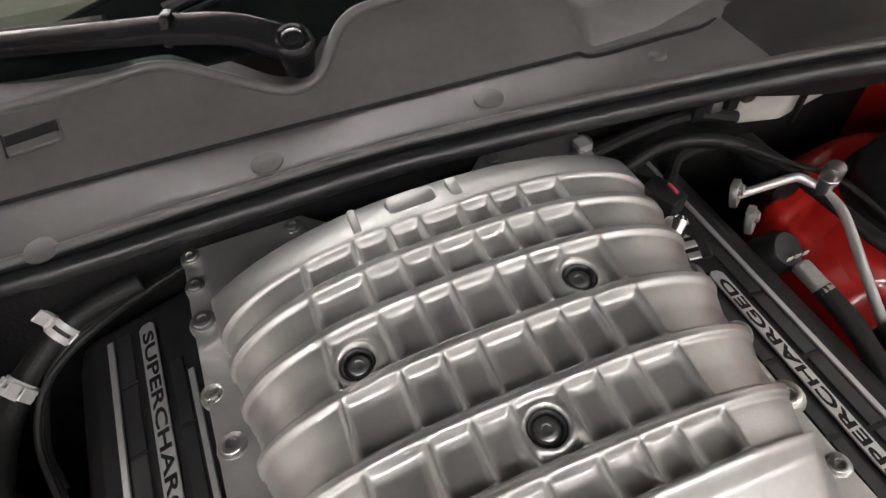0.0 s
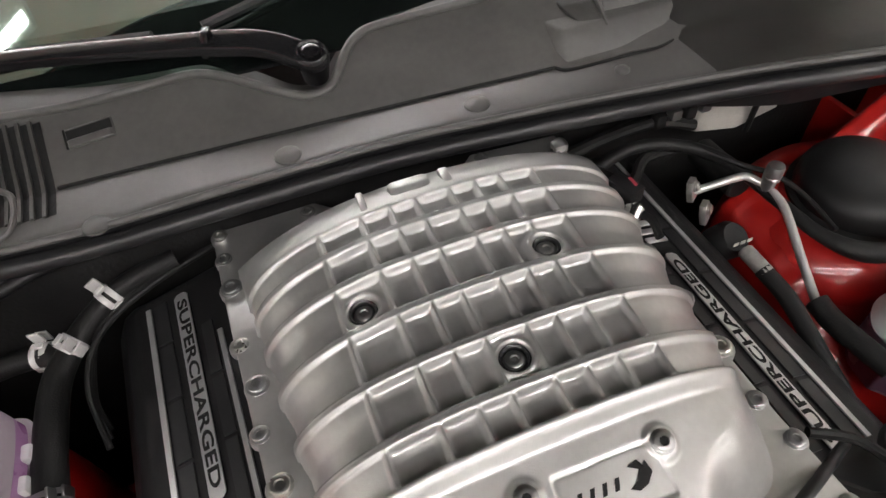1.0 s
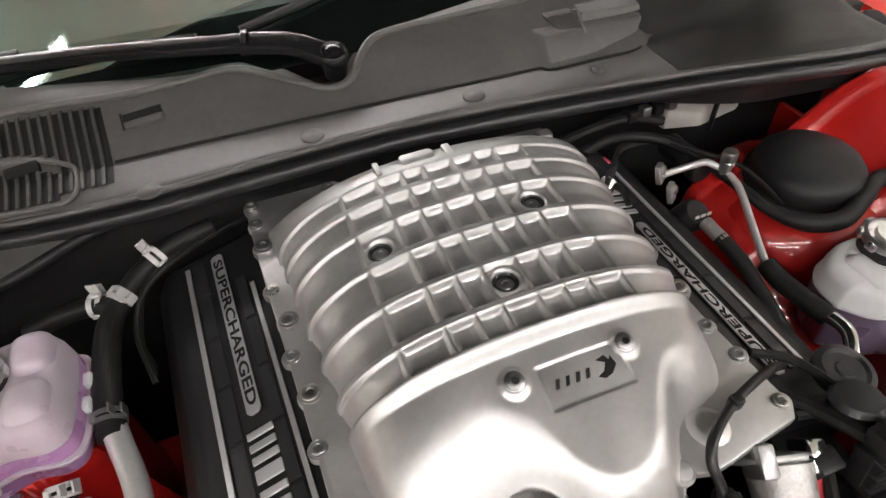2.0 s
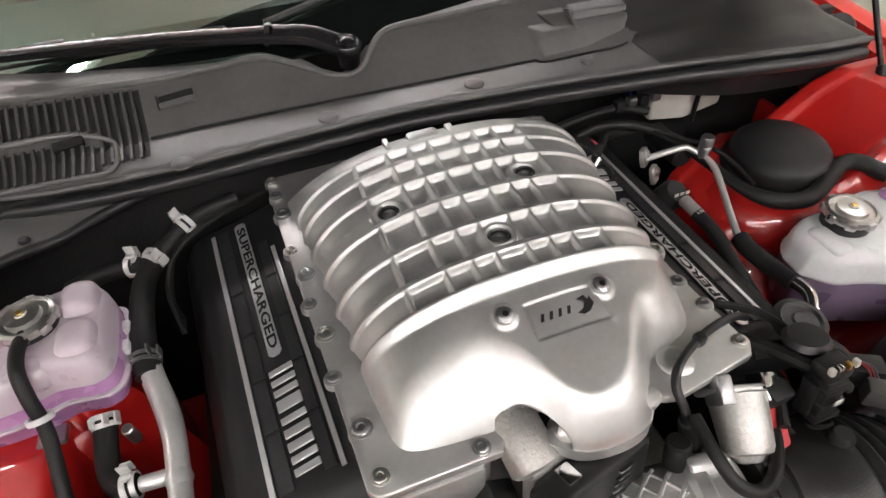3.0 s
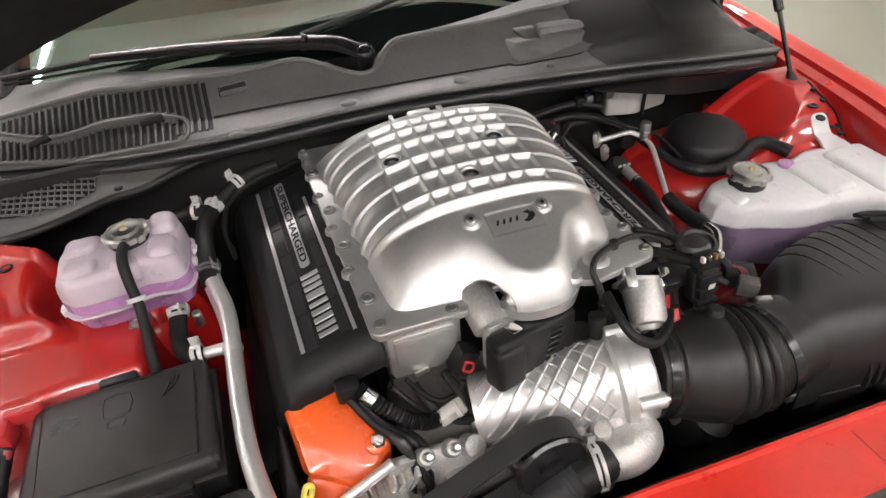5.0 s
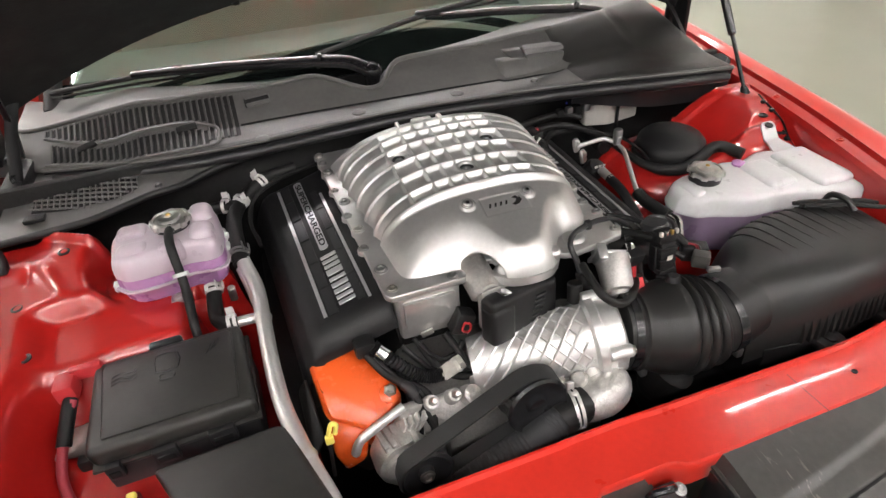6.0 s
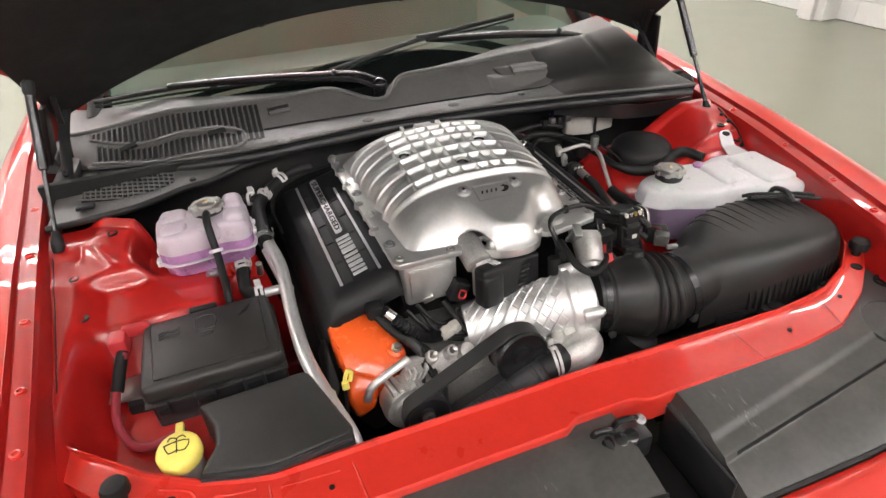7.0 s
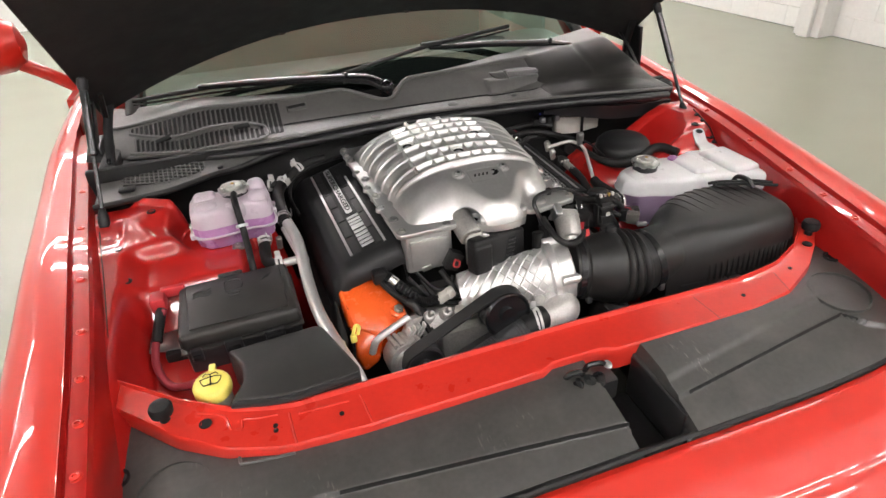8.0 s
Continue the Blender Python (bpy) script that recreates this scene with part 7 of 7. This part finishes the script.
for x, mat in ((-0.013, WHITE_PLASTIC), (-0.004, CHROME), (0.005, BRASS), (0.014, WHITE_PLASTIC)):
    part("bright_clip", box((x - 0.0024, -0.012, 0.040), (x + 0.0024, -0.006, 0.048), 0.0012, stackm), mat, loom, "pale clip")
part("paper_label", box((0.240, -0.4085, 0.925), (0.249, -0.4075, 0.933), 0), WHITE_PLASTIC, loom, "small white label")
part("stem", rod((0.243, -0.405, 0.895), (0.240, -0.425, 0.862), 0.012, 14, 0.002), BLACK, loom)
part("foot", lathe([(0.012, 0), (0.011, 0.014), (0.008, 0.018)], (0.240, -0.43, 0.894), (0, 0.1, 1), 16), BLACK, loom)
part("connector", box((-0.020, -0.012, -0.014), (0.020, 0.012, 0.014), 0.003, Matrix.Translation((0.318, -0.378, 0.898)) @ Matrix.Rotation(-0.5, 4, "Z")), BLACK, loom, "grey connector")
part("connector", box((-0.012, -0.010, -0.018), (0.012, 0.010, 0.018), 0.003, Matrix.Translation((0.205, -0.375, 0.915)) @ Matrix.Rotation(0.2, 4, "X")), BLACK, loom, "black connector")
for k, pts in enumerate(([(0.20, -0.30, 0.925), (0.225, -0.33, 0.93), (0.235, -0.36, 0.94), (0.24, -0.385, 0.95)], [(0.19, -0.31, 0.92), (0.25, -0.34, 0.93), (0.29, -0.355, 0.925), (0.31, -0.37, 0.905)],
                         [(0.25, -0.37, 0.945), (0.275, -0.36, 0.935), (0.30, -0.365, 0.915), (0.315, -0.385, 0.90)], [(0.205, -0.39, 0.90), (0.215, -0.405, 0.885), (0.228, -0.41, 0.88), (0.24, -0.405, 0.89)],
                         [(0.22, -0.27, 0.93), (0.255, -0.29, 0.925), (0.265, -0.33, 0.93), (0.262, -0.37, 0.94)])):
    part("cable", tube(pts, 0.0075 if k < 2 else 0.0045, 8, 6), RUBBER, loom, "black sleeved cable")
for k in range(3):
    part("red_wire", tube([(0.205, -0.385 - 0.003 * k, 0.893), (0.203 + 0.004 * k, -0.395, 0.882), (0.212, -0.402 + 0.003 * k, 0.872)], 0.0022, 6, 6), RED_PLASTIC if k < 2 else ORANGE, loom, "thin red wire")
part("oil_cap", lathe([(0.027, 0), (0.029, 0.004), (0.028, 0.012), (0.022, 0.014), (0.019, 0.011), (0.010, 0.011), (0.008, 0.013), (0.0005, 0.013)], (0.300, -0.312, 0.902), (0.05, -0.1, 1), 30), BLACK_SATIN, loom, "round black cap")

front_loom = thing("front_wiring", (-0.12, -0.39, 0.80), "black corrugated wiring conduit with a white connector", "wiring")
part("conduit", tube([(-0.212, -0.345, 0.862), (-0.195, -0.360, 0.846), (-0.165, -0.375, 0.815), (-0.140, -0.383, 0.803), (-0.120, -0.385, 0.803)], 0.0100, 12, 14, None, 0.0012, 2), BLACK, front_loom, "corrugated conduit")
part("metal_collar", rod((-0.207, -0.350, 0.857), (-0.197, -0.359, 0.848), 0.0112, 14), CHROME, front_loom, "bright collar")
part("connector_collar", lathe([(0.0085, -0.004), (0.0125, -0.003), (0.0125, 0.003), (0.0085, 0.004)], (-0.096, -0.3825, 0.811), (1, 0.1, 0.36), 20), WHITE_PLASTIC, front_loom, "off-white collar")
part("white_connector", box((-0.020, -0.009, -0.009), (0.020, 0.009, 0.009), 0.003, Matrix.Translation((-0.104, -0.383, 0.808)) @ Matrix.Rotation(0.1, 4, "Z") @ Matrix.Rotation(-0.35, 4, "Y")), WHITE_PLASTIC, front_loom, "off-white connector")
for k, pts in enumerate(([(-0.215, -0.352, 0.845), (-0.195, -0.375, 0.82), (-0.168, -0.395, 0.80), (-0.155, -0.41, 0.785)], [(-0.17, -0.38, 0.80), (-0.15, -0.41, 0.79), (-0.155, -0.44, 0.765), (-0.16, -0.45, 0.73)], [(-0.10, -0.345, 0.845), (-0.085, -0.37, 0.82), (-0.075, -0.39, 0.805), (-0.04, -0.392, 0.83)], [(-0.14, -0.34, 0.83), (-0.12, -0.37, 0.80), (-0.09, -0.39, 0.79), (-0.05, -0.40, 0.80)])):
    part("cable", tube(pts, 0.0062, 8, 6), RUBBER, front_loom, "black cable")
part("coil_connector", box((-0.240, -0.352, 0.846), (-0.208, -0.326, 0.874), 0.006), BLACK, front_loom, "black connector")
block = thing("engine_block", (0.0, -0.2, 0.5), "dark grey engine front casting below the supercharger", "engine block")
part("casting", box((-0.17, -0.42, 0.45), (0.17, 0.12, 0.76), 0.02), CAST_RAW, block, "rough grey casting")
part("timing_cover", box((-0.14, -0.455, 0.55), (0.12, -0.42, 0.77), 0.015), CAST_RAW, block)
for s in (-1, 1):
    part("cylinder_bank", box((-0.07, -0.36, -0.12), (0.07, 0.13, 0.10), 0.02, Matrix.Translation((s * 0.26, 0, 0.70)) @ Matrix.Rotation(radians(s * 30), 4, "Y")), DARK, block)

# ---- driver side of the bay ----
dome = thing("strut_dome_cover", (0.53, -0.03, 0.90), "black plastic cap on the red strut tower", "strut cap")
DC = (0.524, -0.046, 0.874)
part("cap", lathe([(0.069, -0.008), (0.0715, 0.004), (0.0715, 0.018), (0.069, 0.029), (0.062, 0.037), (0.048, 0.043), (0.026, 0.0465), (0.0005, 0.0475)], DC, (-0.02, -0.05, 1), 48), BLACK, dome, "smooth black cap")
part("skirt_seal", lathe([(0.070, -0.012), (0.077, -0.010), (0.078, 0.002), (0.072, 0.004)], DC, (-0.02, -0.05, 1), 48), RUBBER, dome, "rubber skirt")
sleeve = thing("line_sleeve", (0.53, -0.10, 0.88), "thick black rubber sleeve curving round the strut cap", "hose")
part("sleeve", tube([(0.405, 0.012, 0.90), (0.416, -0.045, 0.893), (0.424, -0.090, 0.889), (0.448, -0.126, 0.887), (0.492, -0.138, 0.886), (0.540, -0.122, 0.889), (0.575, -0.106, 0.894), (0.602, -0.110, 0.896), (0.622, -0.148, 0.892)], 0.0120, 14, 8, None, 0, 2, [0.0070, 0.0072, 0.0080, 0.0115, 0.0122, 0.0122, 0.0120, 0.0118, 0.0118]), RUBBER, sleeve)
part("rear_sleeve", tube([(0.405, 0.012, 0.90), (0.392, 0.050, 0.905), (0.352, 0.082, 0.914), (0.30, 0.098, 0.916), (0.25, 0.094, 0.905), (0.21, 0.085, 0.89)], 0.0080, 14, 8), RUBBER, sleeve)
part("thin_lead", tube([(0.375, 0.058, 0.915), (0.398, 0.026, 0.912), (0.428, -0.010, 0.908), (0.440, -0.050, 0.900), (0.436, -0.095, 0.896)], 0.0032, 8, 6), RUBBER, sleeve)
part("strut_dome", lathe([(0.145, -0.30), (0.140, -0.10), (0.130, -0.045), (0.112, -0.016), (0.088, -0.004), (0.0005, 0.0)], (0.522, -0.046, 0.876), (-0.03, -0.03, 1), 48), RED_SHADED, apron_r, "glossy red pressed dome")
part("strut_dome", lathe([(0.118, -0.30), (0.116, -0.10), (0.110, -0.045), (0.098, -0.016), (0.080, -0.004), (0.0005, 0.0)], (-0.515, -0.035, 0.865), (0.05, -0.05, 1), 48), RED_SHADED, apron_l, "glossy red pressed dome")

ac = thing("refrigerant_line", (0.41, -0.05, 0.88), "bare aluminium refrigerant line with a service port", "refrigerant line")
part("line", tube([(0.333, 0.018, 0.897), (0.360, 0.013, 0.903), (0.385, 0.009, 0.907), (0.398, 0.005, 0.907), (0.410, -0.012, 0.902), (0.412, -0.035, 0.899), (0.407, -0.055, 0.895), (0.399, -0.080, 0.886), (0.388, -0.115, 0.873), (0.377, -0.150, 0.862), (0.376, -0.165, 0.861)], 0.0048, 12, 8), CAST_BRIGHT, ac, "bent aluminium tube")
part("service_port", lathe([(0.0070, -0.006), (0.0078, 0.006), (0.0075, 0.012), (0.0095, 0.014), (0.0098, 0.019), (0.0090, 0.020), (0.0098, 0.021), (0.0098, 0.032), (0.0085, 0.035), (0.0005, 0.036)], (0.411, -0.014, 0.900), (0, 0, 1), 20), GREY_METAL, ac, "grey service port cap")
part("rubber_sleeve", tube([(0.3775, -0.148, 0.863), (0.376, -0.17, 0.861), (0.379, -0.205, 0.861), (0.384, -0.238, 0.861)], 0.0120, 12, 8), RUBBER, ac, "black rubber sleeve")
part("bright_end", tube([(0.384, -0.232, 0.862), (0.383, -0.262, 0.866), (0.372, -0.284, 0.858), (0.362, -0.305, 0.84)], 0.0080, 12, 6), CHROME, ac)
for x, y, z in ((0.333, 0.018, 0.897), (0.334, -0.010, 0.884)):
    plate_m = axis_matrix((x, y, z), (0.55, -0.75, 0.25))
    part("flange_plate", prism([(-0.0085, -0.010), (0.0085, -0.010), (0.010, 0.004), (0.007, 0.018), (-0.007, 0.018), (-0.010, 0.004)], -0.004, 0.004, 0.0015, plate_m), CAST_RAW, ac, "cast flange plate")
    hex_bolt(ac, plate_m @ Vector((0, 0.009, 0.004)), 0.0058, (0.55, -0.75, 0.25), STEEL)
coilp = thing("purge_valve", (0.345, -0.06, 0.87), "black sensor valve with a plated fitting", "valve")
part("body", lathe([(0.016, -0.01), (0.021, -0.006), (0.022, 0.020), (0.017, 0.028), (0.0005, 0.029)], (0.337, -0.040, 0.862), (0.2, -0.5, 0.85), 24), BLACK, coilp, "black valve body")
part("port", rod((0.338, -0.072, 0.886), (0.342, -0.108, 0.880), 0.009, 14, 0.002), CAST_RAW, coilp)
part("hose", tube([(0.341, -0.100, 0.881), (0.345, -0.14, 0.872), (0.340, -0.19, 0.858), (0.335, -0.25, 0.84)], 0.0095, 12, 8), RUBBER, coilp, "black hose")
for k in range(3):
    part("label_bar", box((0.328 + 0.009 * k, -0.0665, 0.888), (0.334 + 0.009 * k, -0.0655, 0.893), 0, None), WHITE_PLASTIC, coilp, "small white mark")

master = thing("brake_reservoir", (0.45, 0.10, 0.91), "off-white brake fluid reservoir under the cowl edge", "reservoir")
part("tank", prism([(0.415, 0.125), (0.472, 0.108), (0.555, 0.122), (0.562, 0.16), (0.42, 0.16)], 0.880, 0.932, 0.006), WHITE_PLASTIC, master, "off-white plastic tank")
part("strap", tube([(0.492, 0.108, 0.872), (0.488, 0.104, 0.90), (0.486, 0.103, 0.936), (0.486, 0.12, 0.950)], 0.004, 8, 6), RUBBER, master)
part("cylinder", rod((0.40, 0.09, 0.885), (0.40, 0.01, 0.885), 0.018, 18, 0.003), DARK, master)
clutter = thing("bulkhead_wiring", (0.35, 0.08, 0.88), "dark wiring and brackets in front of the firewall", "wiring")
for k, pts in enumerate(([(0.22, 0.12, 0.915), (0.28, 0.12, 0.925), (0.34, 0.115, 0.93), (0.39, 0.10, 0.92)], [(0.24, 0.04, 0.90), (0.28, 0.06, 0.90), (0.31, 0.085, 0.905), (0.36, 0.09, 0.90)], [(0.20, 0.135, 0.90), (0.30, 0.14, 0.91), (0.40, 0.14, 0.93)])):
    part("cable", tube(pts, 0.007, 8, 6), RUBBER, clutter)
for k in range(4):
    part("bracket", box((0.335 + 0.022 * k, 0.105, 0.925 + 0.004 * (k % 2)), (0.350 + 0.022 * k, 0.12, 0.945), 0.003), GREY_METAL if k % 2 else DARK, clutter)
part("blue_mark", box((0.345, 0.094, 0.962), (0.349, 0.096, 0.966), 0.0005), material("blue_dot", (0.02, 0.03, 0.4), 0.4), clutter, "tiny blue mark")
coil = thing("ignition_lead", (0.215, 0.02, 0.94), "black connector with red lock beside the lid", "connector")
part("connector", box((-0.011, -0.018, -0.010), (0.011, 0.018, 0.010), 0.003, Matrix.Translation((0.222, 0.005, 0.957)) @ Matrix.Rotation(0.3, 4, "Z")), BLACK, coil, "black connector")
part("red_lock", box((0.227, -0.004, 0.962), (0.231, 0.010, 0.968), 0.001), RED_CABLE, coil, "red lock tab")
part("cable", tube([(0.222, 0.024, 0.957), (0.215, 0.045, 0.952), (0.205, 0.07, 0.945), (0.20, 0.10, 0.93)], 0.0055, 8, 6), RUBBER, coil)
part("plug", lathe([(0.009, 0), (0.010, 0.012), (0.007, 0.016), (0.0005, 0.017)], (0.205, -0.035, 0.957), (0.6, 0.5, 0.4), 14), CHROME, coil, "bright plug")
part("lead", tube([(0.212, -0.030, 0.960), (0.219, -0.048, 0.962), (0.216, -0.068, 0.957)], 0.0045, 8, 6), RUBBER, coil)
pump = thing("power_steering_can", (0.30, -0.36, 0.72), "dark pump below the intake hose", "pump")
part("body", lathe([(0.03, 0), (0.035, 0.01), (0.035, 0.06), (0.02, 0.07)], (0.22, -0.46, 0.70), (0.3, -0.3, 1), 20), DARK, pump)

# ---- small castings and wires at the front of the engine ----
bracket = thing("tensioner_bracket", (-0.14, -0.44, 0.76), "pale cast bracket with bolt studs behind the belt", "bracket")
part("arm", hull([(-0.185, -0.425, 0.80), (-0.11, -0.415, 0.80), (-0.075, -0.425, 0.79), (-0.195, -0.44, 0.75), (-0.09, -0.45, 0.75), (-0.15, -0.40, 0.78), (-0.12, -0.40, 0.74)], 0.006), CAST_SAND, bracket, "rough pale casting")
for x, y, z in ((-0.155, -0.432, 0.806), (-0.119, -0.430, 0.803)):
    part("stud_base", lathe([(0.012, -0.016), (0.0115, 0.004), (0.009, 0.007), (0.0005, 0.007)], (x, y, z), (0.15, -0.55, 0.8), 16), CAST_SAND, bracket)
    part("stud", lathe([(0.0062, 0.0), (0.0062, 0.012), (0.004, 0.016), (0.0005, 0.0165)], (x + 0.001, y - 0.003, z + 0.005), (0.15, -0.55, 0.8), 6), STEEL, bracket, "plated stud")
for k in range(4):
    part("fin", box((-0.0022, -0.016, -0.016), (0.0022, 0.016, 0.016), 0.0012, Matrix.Translation((-0.205 + 0.010 * k, -0.435, 0.782 + 0.002 * k)) @ Matrix.Rotation(0.5, 4, "Y")), CAST_SAND, bracket)
part("lug", lathe([(0.015, -0.02), (0.014, 0.004), (0.008, 0.007), (0.0005, 0.007)], (-0.092, -0.435, 0.800), (0.2, -0.6, 0.7), 18), CAST_SAND, bracket)

leads = thing("sensor_leads", (-0.14, -0.37, 0.80), "thin black sensor leads crossing below the supercharger", "wiring")
for pts, r in (([(-0.170, -0.345, 0.845), (-0.150, -0.362, 0.822), (-0.126, -0.368, 0.795), (-0.098, -0.372, 0.805), (-0.078, -0.362, 0.836)], 0.0045),
               ([(-0.150, -0.345, 0.852), (-0.132, -0.358, 0.828), (-0.112, -0.365, 0.812), (-0.09, -0.362, 0.812)], 0.0038),
               ([(-0.226, -0.348, 0.852), (-0.205, -0.382, 0.835), (-0.180, -0.412, 0.828), (-0.168, -0.432, 0.800), (-0.158, -0.448, 0.775)], 0.0058),
               ([(-0.178, -0.41, 0.828), (-0.172, -0.432, 0.80), (-0.178, -0.45, 0.775), (-0.182, -0.455, 0.75)], 0.0040)):
    part("lead", tube(pts, r, 8, 6), RUBBER, leads, "black sleeved lead")
part("tape_wrap", tube([(-0.186, -0.404, 0.830), (-0.180, -0.412, 0.828), (-0.174, -0.420, 0.818)], 0.0085, 10, 4), BLACK_SATIN, leads, "black tape wrap")
part("metal_clip", box((-0.010, -0.002, -0.005), (0.010, 0.002, 0.005), 0.001, Matrix.Translation((-0.128, -0.346, 0.858)) @ Matrix.Rotation(-0.2, 4, "Y")), STEEL, leads, "bright metal clip")

plug = thing("sensor_plug", (0.305, -0.405, 0.89), "grey plastic sensor plug with thin reddish wires beside the intake hose", "connector")
part("shell", box((-0.013, -0.010, -0.012), (0.013, 0.010, 0.012), 0.003, Matrix.Translation((0.306, -0.408, 0.907)) @ Matrix.Rotation(-0.7, 4, "Z")), BLACK_COVER, plug, "grey plastic shell")
part("latch", box((-0.010, -0.004, -0.004), (0.010, 0.004, 0.004), 0.0015, Matrix.Translation((0.311, -0.432, 0.903)) @ Matrix.Rotation(-0.3, 4, "Z")), GREY_METAL, plug, "grey latch")
for k in range(3):
    part("wire", tube([(0.306 + 0.004 * k, -0.398, 0.913), (0.312 + 0.003 * k, -0.385, 0.915), (0.309, -0.372 + 0.002 * k, 0.912), (0.292, -0.362, 0.915)], 0.0009, 6, 6), RED_CABLE if k < 2 else BLACK_GREY, plug, "thin coloured wire")
for k, pts in enumerate(([(0.292, -0.362, 0.915), (0.27, -0.352, 0.925), (0.245, -0.345, 0.93), (0.215, -0.335, 0.925)], [(0.284, -0.394, 0.908), (0.268, -0.38, 0.918), (0.255, -0.372, 0.93)], [(0.216, -0.366, 0.925), (0.213, -0.380, 0.910), (0.200, -0.402, 0.905)])):
    part("cable", tube(pts, 0.0055, 8, 6), RUBBER, plug, "black sleeved cable")
